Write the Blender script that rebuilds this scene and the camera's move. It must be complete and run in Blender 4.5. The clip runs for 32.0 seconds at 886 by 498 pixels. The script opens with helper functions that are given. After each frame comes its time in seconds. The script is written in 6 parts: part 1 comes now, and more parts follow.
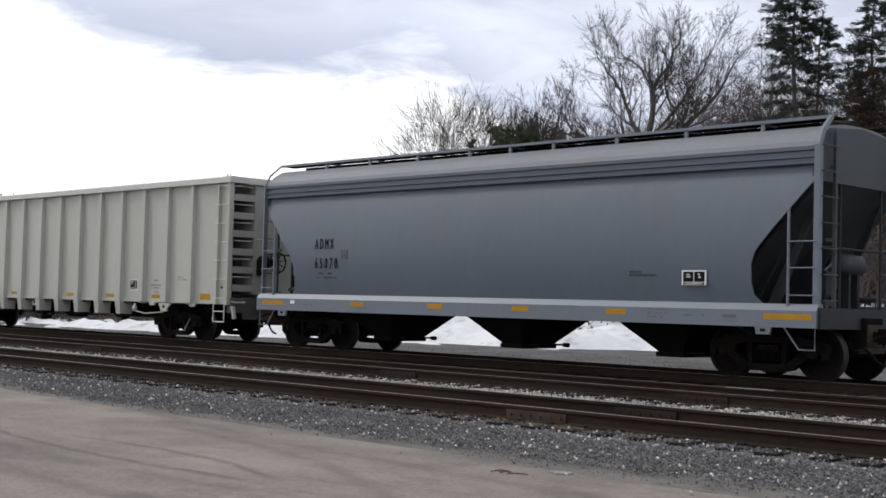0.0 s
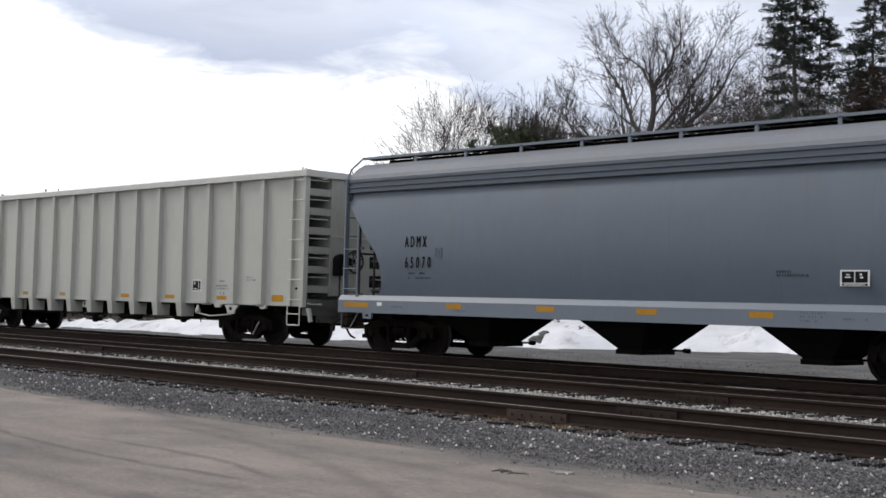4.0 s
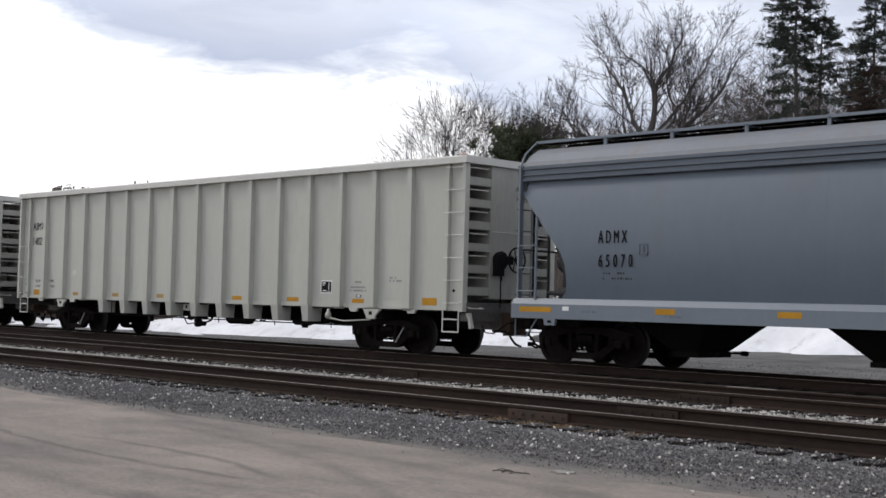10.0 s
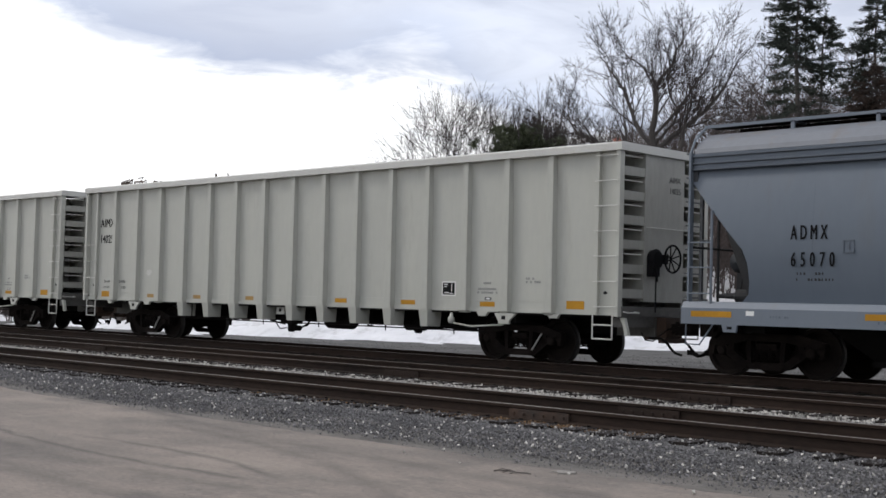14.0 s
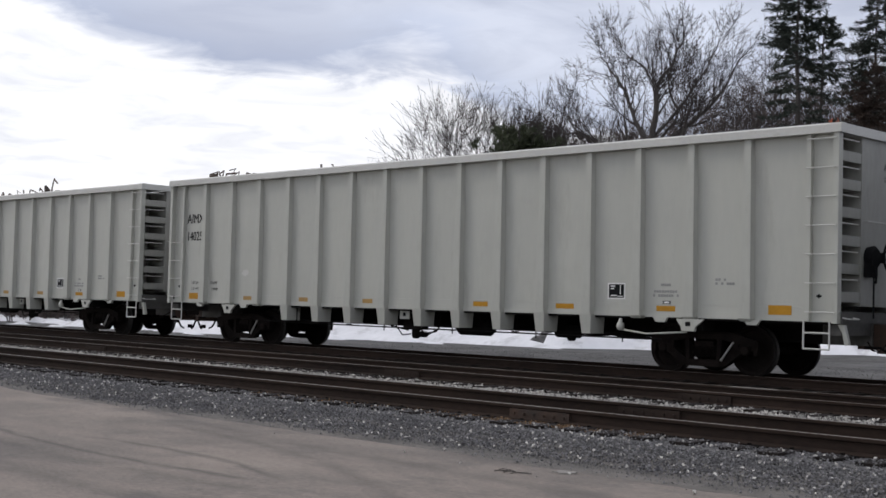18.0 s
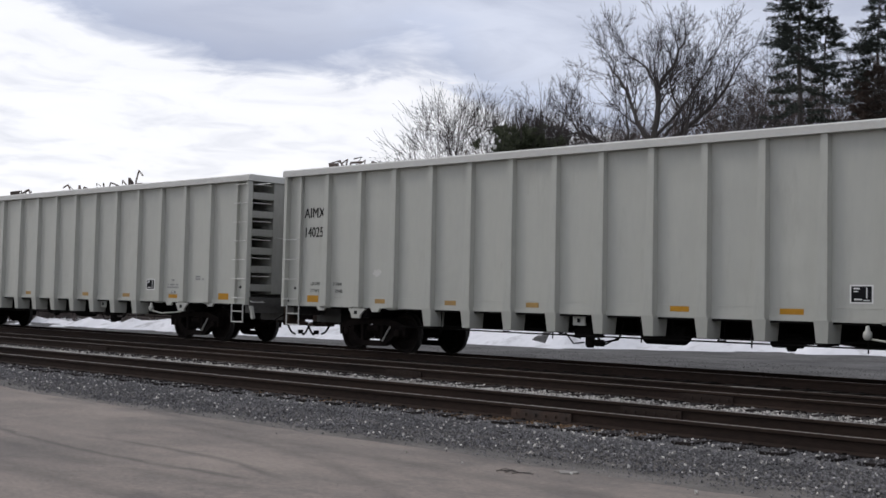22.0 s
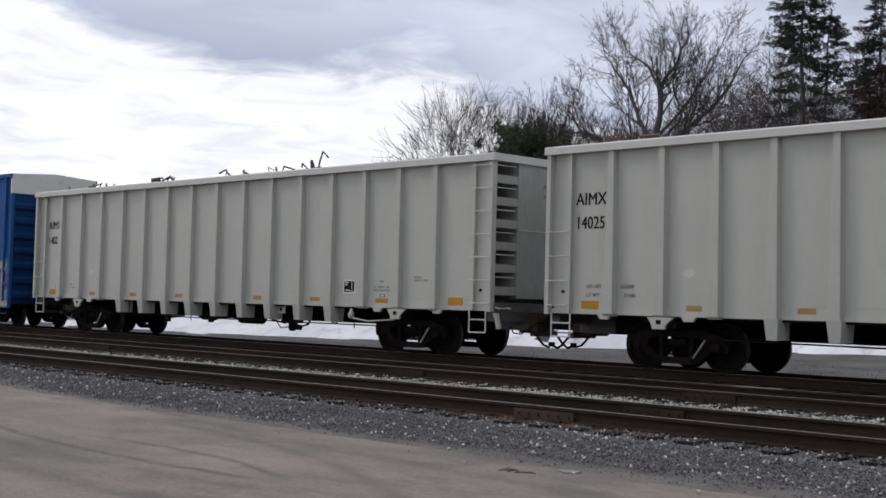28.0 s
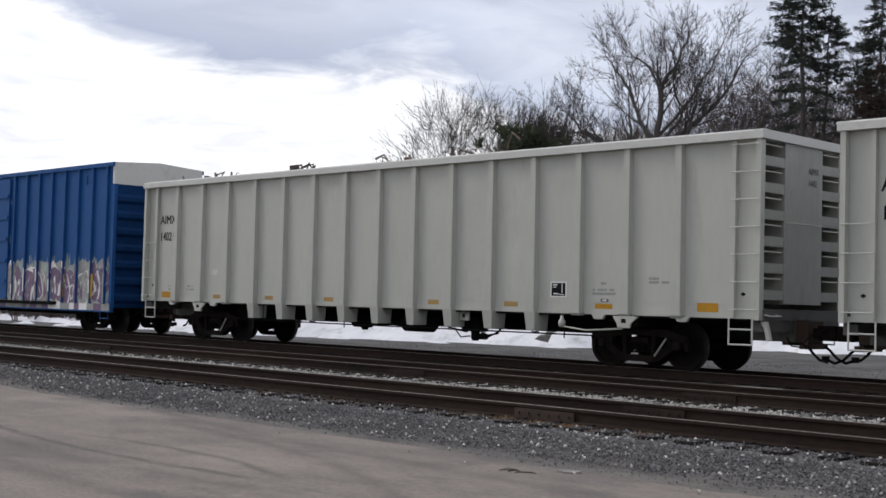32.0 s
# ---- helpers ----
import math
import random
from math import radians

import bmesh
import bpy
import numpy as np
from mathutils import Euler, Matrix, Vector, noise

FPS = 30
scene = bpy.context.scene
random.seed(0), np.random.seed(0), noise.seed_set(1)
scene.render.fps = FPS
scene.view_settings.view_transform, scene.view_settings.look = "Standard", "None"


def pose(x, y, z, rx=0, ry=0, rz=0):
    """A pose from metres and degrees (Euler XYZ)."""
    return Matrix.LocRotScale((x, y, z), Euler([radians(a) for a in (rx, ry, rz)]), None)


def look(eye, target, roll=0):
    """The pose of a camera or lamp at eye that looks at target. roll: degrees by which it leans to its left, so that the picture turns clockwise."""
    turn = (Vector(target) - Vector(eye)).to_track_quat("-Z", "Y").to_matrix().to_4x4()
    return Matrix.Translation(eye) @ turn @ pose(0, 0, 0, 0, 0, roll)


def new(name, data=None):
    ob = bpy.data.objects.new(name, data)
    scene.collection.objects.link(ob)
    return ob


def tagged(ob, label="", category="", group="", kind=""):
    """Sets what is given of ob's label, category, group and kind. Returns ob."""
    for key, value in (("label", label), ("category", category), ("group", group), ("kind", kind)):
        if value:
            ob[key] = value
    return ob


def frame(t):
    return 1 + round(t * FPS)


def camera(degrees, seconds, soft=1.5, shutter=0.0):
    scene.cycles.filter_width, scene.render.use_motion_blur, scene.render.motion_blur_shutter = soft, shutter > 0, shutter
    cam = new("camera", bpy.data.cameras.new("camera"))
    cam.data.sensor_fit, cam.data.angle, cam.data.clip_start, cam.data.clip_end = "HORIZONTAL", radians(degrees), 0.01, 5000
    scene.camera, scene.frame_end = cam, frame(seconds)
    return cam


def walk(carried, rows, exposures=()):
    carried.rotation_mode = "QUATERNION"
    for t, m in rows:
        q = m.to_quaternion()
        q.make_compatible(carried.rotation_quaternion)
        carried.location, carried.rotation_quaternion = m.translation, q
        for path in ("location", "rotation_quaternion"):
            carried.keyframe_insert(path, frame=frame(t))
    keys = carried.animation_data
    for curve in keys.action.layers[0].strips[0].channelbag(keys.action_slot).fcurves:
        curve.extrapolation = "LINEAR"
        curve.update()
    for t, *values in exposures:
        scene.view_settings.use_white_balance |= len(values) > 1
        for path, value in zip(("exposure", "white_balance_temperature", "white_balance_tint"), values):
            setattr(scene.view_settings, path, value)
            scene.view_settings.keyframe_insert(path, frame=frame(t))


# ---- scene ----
cam = camera(37.74, 32.0, 1.6)
EYE = (0.0, 0.0, 1.45)
RAIL_Z = 0.30          # top of the rails above the paved lot
TRACKS = (12.17, 16.60, 21.32)   # centre lines of the three tracks


def view(d_yaw=0.0, d_tilt=0.0):
    """The hand-held camera: looks along the line of cars, a little upwards and leaning."""
    a, e = radians(45.108 + d_yaw), radians(2.445 + d_tilt)
    way = Vector((-math.sin(a) * math.cos(e), math.cos(a) * math.cos(e), math.sin(e)))
    return look(EYE, Vector(EYE) + way * 10, 1.502)


walk(cam, [(0, view(-0.107, 0.030)), (3, view(-0.078, 0.026)), (6, view(-0.073, 0.004)), (9, view(-0.041, 0.002)),
           (12, view(-0.004, 0)), (14, view(0.019, 0)), (17, view(0.035, 0)), (19, view(0.060, 0)), (21, view(0.114, 0)),
           (22, view(0.120, -0.004)), (23, view(0.170, -0.015)), (24, view(0.195, -0.022)), (25, view(0.205, -0.026)),
           (28, view(0.225, -0.032)), (32, view(0.243, -0.035))],
     exposures=[(0, 0.13, 6480, 11), (12, 0.13, 6470, 11), (14, 0.09, 6450, 11), (17, -0.08, 6400, 12), (19, -0.19, 6340, 13), (25, -0.22, 6320, 13), (28, -0.20, 6330, 13), (32, -0.10, 6380, 12)])

# ---- world: a bright overcast sky with a grey cloud deck overhead ----
SUN_AZ, SUN_EL = radians(-112), radians(40)   # from +y towards +x
world = bpy.data.worlds.new("sky")
scene.world = world
world.use_nodes = True
wt = world.node_tree
wt.nodes.clear()


def node(tree, kind, **values):
    n = tree.nodes.new(kind)
    for key, v in values.items():
        n.inputs[key].default_value = v
    return n


def mathn(tree, op, a, b=None, clamp=False):
    n = tree.nodes.new("ShaderNodeMath")
    n.operation, n.use_clamp = op, clamp
    for i, v in enumerate((a, b)):
        if v is None:
            continue
        if isinstance(v, (int, float)):
            n.inputs[i].default_value = v
        else:
            tree.links.new(v, n.inputs[i])
    return n.outputs[0]


def ramp(tree, fac, stops):
    n = tree.nodes.new("ShaderNodeValToRGB")
    els = n.color_ramp.elements
    while len(els) < len(stops):
        els.new(0.5)
    for e, (p, c) in zip(els, stops):
        e.position = p
        e.color = (*c, 1) if len(c) == 3 else c
    tree.links.new(fac, n.inputs[0])
    return n.outputs[0]


def mixc(tree, fac, a, b, mode="MIX"):
    n = tree.nodes.new("ShaderNodeMix")
    n.data_type, n.blend_type = "RGBA", mode
    for sock, v in ((n.inputs[0], fac), (n.inputs[6], a), (n.inputs[7], b)):
        if isinstance(v, (int, float)):
            sock.default_value = v
        elif isinstance(v, tuple):
            sock.default_value = (*v, 1)
        else:
            tree.links.new(v, sock)
    return n.outputs[2]


def build_sky():
    sky = wt.nodes.new("ShaderNodeTexSky")
    sky.sky_type, sky.sun_disc = "NISHITA", False
    sky.sun_elevation, sky.sun_rotation = SUN_EL, SUN_AZ
    sky_light = mixc(wt, 1.0, sky.outputs[0], (0.10, 0.10, 0.10), "MULTIPLY")
    co = wt.nodes.new("ShaderNodeTexCoord")
    sep = wt.nodes.new("ShaderNodeSeparateXYZ")
    wt.links.new(co.outputs["Generated"], sep.inputs[0])
    up = mathn(wt, "MAXIMUM", sep.outputs[2], 0.02)
    # the cloud deck lies flat, so it is drawn out towards the horizon
    flat = wt.nodes.new("ShaderNodeCombineXYZ")
    lift = mathn(wt, "ADD", up, 0.10)
    wt.links.new(mathn(wt, "DIVIDE", sep.outputs[0], lift), flat.inputs[0])
    wt.links.new(mathn(wt, "DIVIDE", sep.outputs[1], lift), flat.inputs[1])
    big = node(wt, "ShaderNodeTexNoise", Scale=0.9, Detail=5.0, Roughness=0.46, Distortion=0.30)
    wt.links.new(flat.outputs[0], big.inputs["Vector"])
    fine = node(wt, "ShaderNodeTexNoise", Scale=3.2, Detail=6.0, Roughness=0.58, Distortion=0.5)
    wt.links.new(flat.outputs[0], fine.inputs["Vector"])
    # bright and thin low down; a grey deck above it whose ragged lower edge sinks towards the woods
    n = mathn(wt, "ADD", mathn(wt, "MULTIPLY", big.outputs[0], 0.62), mathn(wt, "MULTIPLY", fine.outputs[0], 0.38))
    woods = mathn(wt, "ADD", mathn(wt, "MULTIPLY", sep.outputs[0], 0.707), mathn(wt, "MULTIPLY", sep.outputs[1], 0.707))
    side = mathn(wt, "ADD", mathn(wt, "MULTIPLY", woods, 1.25), 0.5, True)
    low = ramp(wt, side, [(0.0, (0.208,) * 3), (0.10, (0.207,) * 3), (0.30, (0.186,) * 3), (0.40, (0.180,) * 3), (0.46, (0.188,) * 3),
                          (0.50, (0.172,) * 3), (0.56, (0.135,) * 3), (0.70, (0.115,) * 3), (1.0, (0.06,) * 3)])
    k = mathn(wt, "MULTIPLY", mathn(wt, "SUBTRACT", up, low), 12.0)
    k = mathn(wt, "ADD", mathn(wt, "ADD", k, mathn(wt, "MULTIPLY", mathn(wt, "SUBTRACT", n, 0.5), 2.0)), 0.5, True)
    thin = ramp(wt, fine.outputs[0], [(0.0, (1.34, 1.34, 1.34)), (0.50, (1.24, 1.24, 1.24)), (0.66, (1.03, 1.04, 1.07)), (1.0, (0.95, 0.96, 1.0))])
    thick = ramp(wt, n, [(0.0, (0.86, 0.92, 1.04)), (0.42, (0.76, 0.82, 0.96)), (0.52, (0.62, 0.675, 0.81)), (0.64, (0.52, 0.57, 0.71)), (1.0, (0.48, 0.53, 0.67))])
    deck = mixc(wt, ramp(wt, k, [(0.0, (0, 0, 0)), (0.40, (0.05,) * 3), (0.54, (0.70,) * 3), (0.70, (1, 1, 1)), (1.0, (0.80,) * 3)]), thin, thick)
    high = mathn(wt, "MULTIPLY", mathn(wt, "SUBTRACT", up, 0.30), 3.0, True)
    over = ramp(wt, n, [(0.0, (1.05, 1.06, 1.10)), (0.45, (0.95, 0.97, 1.03)), (0.7, (0.72, 0.75, 0.83)), (1.0, (0.66, 0.69, 0.78))])
    cloud = mixc(wt, high, deck, over)
    full = mixc(wt, 0.88, sky_light, cloud)
    bg = wt.nodes.new("ShaderNodeBackground")
    wt.links.new(full, bg.inputs[0])
    bg.inputs[1].default_value = 1.0
    out = wt.nodes.new("ShaderNodeOutputWorld")
    wt.links.new(bg.outputs[0], out.inputs[0])


build_sky()
sun = bpy.data.lights.new("sun", "SUN")
sun.energy, sun.angle, sun.color = 1.4, radians(14), (1.0, 0.96, 0.90)
sun_ob = new("sun", sun)
sun_way = Vector((math.sin(SUN_AZ) * math.cos(SUN_EL), math.cos(SUN_AZ) * math.cos(SUN_EL), math.sin(SUN_EL)))
sun_ob.matrix_world = look(sun_way * 60, (0, 0, 0))

# ---- materials ----


def material(name, c1, c2, rough=0.7, metal=0.0, big=0.6, small=14.0, amount=0.5, bump=0.15, stretch=(1, 1, 1), dirt=None,
             dirt_amount=0.0, dirt_scale=1.2, island=0.0, ob_random=0.0, coord="Object", spec=0.5, dents=0.0):
    """Two colours mixed by noise at two scales, a third for dirt, and fine relief."""
    m = bpy.data.materials.new(name)
    m.use_nodes = True
    t = m.node_tree
    b = t.nodes["Principled BSDF"]
    co = t.nodes.new("ShaderNodeTexCoord")
    mp = t.nodes.new("ShaderNodeMapping")
    mp.inputs["Scale"].default_value = stretch
    t.links.new(co.outputs[coord], mp.inputs[0])
    nb = node(t, "ShaderNodeTexNoise", Scale=big, Detail=4.0, Roughness=0.6)
    ns = node(t, "ShaderNodeTexNoise", Scale=small, Detail=5.0, Roughness=0.65)
    for n in (nb, ns):
        t.links.new(mp.outputs[0], n.inputs["Vector"])
    f = mathn(t, "ADD", mathn(t, "MULTIPLY", nb.outputs[0], 0.6), mathn(t, "MULTIPLY", ns.outputs[0], 0.4))
    f = mathn(t, "ADD", mathn(t, "MULTIPLY", mathn(t, "SUBTRACT", f, 0.5), 4.0 * amount), 0.5, True)
    col = mixc(t, f, c1, c2)
    if dirt is not None:
        nd = node(t, "ShaderNodeTexNoise", Scale=dirt_scale, Detail=6.0, Roughness=0.7)
        t.links.new(mp.outputs[0], nd.inputs["Vector"])
        d = mathn(t, "MULTIPLY", mathn(t, "SUBTRACT", nd.outputs[0], 0.62 - 0.3 * dirt_amount), 5.0, True)
        col = mixc(t, mathn(t, "MULTIPLY", d, min(1.0, 0.4 + dirt_amount)), col, dirt)
    if island or ob_random:
        if island:
            g = t.nodes.new("ShaderNodeNewGeometry").outputs["Random Per Island"]
        else:
            g = t.nodes.new("ShaderNodeObjectInfo").outputs["Random"]
        w = island or ob_random
        v = mathn(t, "ADD", mathn(t, "MULTIPLY", mathn(t, "SUBTRACT", g, 0.5), 2 * w), 1.0)
        cc = t.nodes.new("ShaderNodeCombineColor")
        for i in range(3):
            t.links.new(v, cc.inputs[i])
        col = mixc(t, 1.0, col, cc.outputs[0], "MULTIPLY")
    t.links.new(col, b.inputs["Base Color"])
    b.inputs["Roughness"].default_value, b.inputs["Metallic"].default_value = rough, metal
    b.inputs["Specular IOR Level"].default_value = spec
    if bump:
        bp = t.nodes.new("ShaderNodeBump")
        bp.inputs["Strength"].default_value, bp.inputs["Distance"].default_value = bump, 0.02
        t.links.new(ns.outputs[0], bp.inputs["Height"])
        if dents:
            dn = node(t, "ShaderNodeTexNoise", Scale=1.1, Detail=2.0, Roughness=0.5)
            t.links.new(co.outputs[coord], dn.inputs["Vector"])
            b2 = t.nodes.new("ShaderNodeBump")
            b2.inputs["Strength"].default_value, b2.inputs["Distance"].default_value = dents, 0.08
            t.links.new(dn.outputs[0], b2.inputs["Height"])
            t.links.new(b2.outputs[0], bp.inputs["Normal"])
        t.links.new(bp.outputs[0], b.inputs["Normal"])
    return m


def plain(name, c, rough=0.6, metal=0.0, vary=0.15, spec=0.5):
    return material(name, c, tuple(v * (1 - vary) for v in c), rough, metal, 1.5, 25, 0.5, 0.05, spec=spec)


GOND = material("gondola_paint", (0.450, 0.450, 0.396), (0.380, 0.382, 0.344), 0.42, 0, 0.5, 9, 0.5, 0.04, (1, 1, 0.22),
                (0.29, 0.275, 0.235), 0.20, 1.6, dents=0.5)
# the side paint made paler: light from above is put into the chord's colour
GOND_TOP = material("gondola_lit_paint", (0.56, 0.555, 0.52), (0.46, 0.455, 0.42), 0.5, 0, 0.7, 12, 0.5, 0.06, (1, 1, 1),
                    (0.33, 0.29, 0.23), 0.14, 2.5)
# the side paint again, darker and more mottled, for the end walls
GOND_END = material("gondola_darker_paint", (0.355, 0.353, 0.318), (0.255, 0.254, 0.230), 0.55, 0, 0.7, 9, 0.7, 0.05, (1, 1, 0.4),
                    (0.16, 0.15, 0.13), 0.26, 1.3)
# grime plus the shade between the cars, both put into one dark colour
GOND_DIRTY_SHADE = material("gondola_dirty_shaded_paint", (0.105, 0.10, 0.092), (0.05, 0.048, 0.044), 0.7, 0, 1.2, 10, 0.8, 0.1)
HOPPER = material("hopper_paint", (0.110, 0.134, 0.163), (0.090, 0.111, 0.139), 0.5, 0, 0.35, 7, 0.5, 0.03, (1, 1, 0.25),
                  (0.10, 0.105, 0.11), 0.16, 1.1, dents=0.25)
HOPPER_SILL = material("hopper_sill_paint", (0.145, 0.171, 0.202), (0.119, 0.140, 0.168), 0.5, 0, 0.6, 10, 0.5, 0.04, (1, 1, 0.5),
                       (0.14, 0.135, 0.125), 0.15, 1.8)
# paler than the side paint, with brown patches
HOPPER_ROOF = material("hopper_roof_paint", (0.172, 0.184, 0.204), (0.134, 0.143, 0.158), 0.6, 0, 0.6, 8, 0.6, 0.05, (1, 1, 1),
                       (0.165, 0.128, 0.10), 0.28, 1.4)
HOPPER_GUTTER = plain("hopper_gutter_paint", (0.085, 0.102, 0.125), 0.5)
# hopper ends: the shade they stand in is put into both colours, over grime
HOPPER_END = material("shaded_hopper_end", (0.042, 0.047, 0.054), (0.028, 0.031, 0.035), 0.6, 0, 0.6, 9, 0.6, 0.05)
GRIME_SHADE = material("grimy_shaded_hopper_end", (0.023, 0.024, 0.026), (0.012, 0.0125, 0.013), 0.75, 0, 1.5, 12, 0.8, 0.1)
# blacker than soot alone: the deep shade under the cars is in these colours
UNDER = material("sooty_shaded_underframe", (0.007, 0.0068, 0.0066), (0.014, 0.013, 0.012), 0.93, 0, 2, 20, 0.6, 0.2, spec=0.03)
TRUCK = material("sooty_shaded_cast_steel", (0.006, 0.0053, 0.005), (0.016, 0.0125, 0.0108), 0.92, 0, 3, 25, 0.7, 0.25, spec=0.03)
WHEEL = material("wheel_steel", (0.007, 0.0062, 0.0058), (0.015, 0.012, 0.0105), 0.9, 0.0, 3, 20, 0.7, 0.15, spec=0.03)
TREAD = plain("worn_tread_steel", (0.026, 0.023, 0.021), 0.6, 0.2)
YELLOW = material("reflector_yellow", (0.47, 0.235, 0.016), (0.33, 0.16, 0.014), 0.6, 0, 3, 20, 0.6, 0.02, spec=0.2)
TAPE = plain("orange_red_tape", (0.42, 0.10, 0.05), 0.6)
DULL = material("dirty_reflector", (0.38, 0.23, 0.06), (0.26, 0.16, 0.06), 0.7, 0, 3, 20, 0.6, 0.02)
EARTH = material("dark_earth", (0.050, 0.040, 0.033), (0.028, 0.023, 0.020), 0.95, 0, 0.8, 9, 0.9, 0.9, spec=0.1)
BLACK = plain("stencil_black", (0.010, 0.010, 0.011), 0.85, spec=0.1)
GREY_STENCIL = plain("worn_grey_stencil", (0.10, 0.10, 0.098), 0.7)
FADED = plain("faded_stencil", (0.27, 0.27, 0.26), 0.7)
WHITE = plain("stencil_white", (0.75, 0.75, 0.72), 0.6)
SILVER = plain("bare_steel", (0.30, 0.29, 0.27), 0.5, 0.4)
BLUE = material("boxcar_blue_paint", (0.016, 0.088, 0.262), (0.011, 0.062, 0.195), 0.6, 0, 0.6, 8, 0.5, 0.04, (1, 1, 0.3),
                (0.010, 0.03, 0.08), 0.15, 1.3, spec=0.15)
# the boxcar blue darkened, so the end looks turned from the light
BLUE_END = material("shaded_boxcar_blue", (0.006, 0.042, 0.140), (0.005, 0.026, 0.080), 0.75, 0, 0.8, 8, 0.7, 0.04, spec=0.1)
PALE_GREEN = material("spray_pale_green", (0.34, 0.40, 0.34), (0.20, 0.26, 0.26), 0.6, 0, 3, 14, 0.8, 0.02)
BOX_WHITE = material("boxcar_white_paint", (0.62, 0.61, 0.57), (0.50, 0.49, 0.45), 0.55, 0, 0.8, 8, 0.5, 0.04, (1, 1, 1),
                     (0.33, 0.27, 0.2), 0.18, 1.6)
BOX_GREY = material("weathered_silver_paint", (0.34, 0.335, 0.31), (0.20, 0.20, 0.195), 0.6, 0, 1.5, 12, 0.8, 0.05)
PURPLE = material("spray_purple", (0.105, 0.060, 0.115), (0.19, 0.13, 0.20), 0.6, 0, 3, 14, 0.8, 0.02)
ORANGE = plain("spray_orange", (0.50, 0.28, 0.03), 0.6)
RAIL = material("rail_rust", (0.012, 0.0095, 0.0085), (0.042, 0.028, 0.021), 0.85, 0, 1.2, 22, 0.6, 0.2, (0.3, 1, 1), spec=0.10)
RAIL_TOP = material("rail_running_face", (0.30, 0.27, 0.24), (0.12, 0.09, 0.07), 0.4, 0.7, 1.0, 14, 0.7, 0.05, (0.2, 1, 1))
WORN = material("bright_worn_steel", (0.34, 0.31, 0.28), (0.22, 0.20, 0.18), 0.55, 0.3, 1.0, 14, 0.7, 0.05)
JOINT = material("dark_joint_steel", (0.034, 0.023, 0.018), (0.022, 0.016, 0.013), 0.85, 0, 3, 25, 0.7, 0.3, spec=0.15)
YARD_STONE = material("grey_yard_stone", (0.10, 0.099, 0.097), (0.20, 0.196, 0.188), 0.9, 0, 1.0, 9, 0.6, 0.3, island=0.45, spec=0.2)
DIRT = material("muddy_dirt", (0.160, 0.144, 0.126), (0.088, 0.083, 0.077), 0.95, 0, 0.8, 16, 0.9, 0.6, (0.35, 1.5, 1), dirt=(0.055, 0.050, 0.044), dirt_amount=0.50, dirt_scale=1.6)
LITTER = material("leaf_litter", (0.105, 0.080, 0.062), (0.055, 0.043, 0.036), 0.95, 0, 0.4, 8, 0.9, 0.8, dirt=(0.42, 0.41, 0.40), dirt_amount=0.05, dirt_scale=0.35)
RUST = material("joint_rust", (0.055, 0.027, 0.014), (0.020, 0.015, 0.012), 0.85, 0, 3, 25, 0.7, 0.3)
TIE = material("creosoted_tie", (0.011, 0.0095, 0.009), (0.024, 0.020, 0.018), 0.85, 0, 1.5, 18, 0.7, 0.3, (1, 0.15, 1), ob_random=0.3, spec=0.08)
BALLAST = material("dark_ballast", (0.112, 0.109, 0.112), (0.190, 0.184, 0.182), 0.9, 0, 1.0, 9, 0.6, 0.3, island=0.5, spec=0.2)
BALLAST_PALE = material("pale_ballast", (0.52, 0.495, 0.45), (0.28, 0.27, 0.25), 0.9, 0, 1.0, 9, 0.6, 0.3, island=0.75)
FLAT_STONE = material("dusty_flat_stone", (0.30, 0.28, 0.25), (0.19, 0.178, 0.162), 0.9, 0, 4, 30, 0.8, 0.6)
RUSTY_GRIT = material("rusty_grit", (0.21, 0.125, 0.062), (0.12, 0.085, 0.055), 0.95, 0, 1.0, 9, 0.6, 0.3, island=0.5, spec=0.1)
BED = material("ballast_bed", (0.075, 0.074, 0.076), (0.13, 0.127, 0.124), 0.95, 0, 0.5, 26, 0.9, 0.9, dirt=(0.06, 0.055, 0.05), dirt_amount=0.25)
OILY = material("oily_track_bed", (0.034, 0.029, 0.026), (0.062, 0.052, 0.046), 0.95, 0, 0.8, 24, 0.9, 0.8, spec=0.06)
BARK = material("grey_bark", (0.070, 0.061, 0.055), (0.040, 0.035, 0.032), 0.9, 0, 1.0, 9, 0.7, 0.3, (1, 1, 0.3))
TWIG = material("grey_brown_twigs", (0.046, 0.037, 0.034), (0.026, 0.021, 0.020), 0.9, 0, 0.3, 6, 0.6, 0, island=0.3)
NEEDLE = material("spruce_needles", (0.010, 0.017, 0.012), (0.022, 0.030, 0.019), 0.8, 0, 0.4, 5, 0.7, 0, island=0.4)
DEAD_NEEDLE = material("dead_spruce_needles", (0.050, 0.030, 0.020), (0.030, 0.020, 0.014), 0.9, 0, 0.4, 5, 0.7, 0, island=0.4)
PINE = material("pine_needles", (0.030, 0.042, 0.020), (0.060, 0.068, 0.032), 0.8, 0, 0.4, 5, 0.7, 0, island=0.4)
SCRAP = material("rusty_scrap", (0.075, 0.050, 0.038), (0.16, 0.13, 0.11), 0.75, 0.2, 2, 16, 0.9, 0.3, island=0.5)
SNOW = material("old_snow", (0.80, 0.80, 0.82), (0.58, 0.585, 0.60), 0.7, 0, 0.35, 2.2, 0.8, 0.8, (1, 0.5, 1), dirt=(0.15, 0.135, 0.12), dirt_amount=0.20, dirt_scale=1.1)

# ---- mesh helpers ----


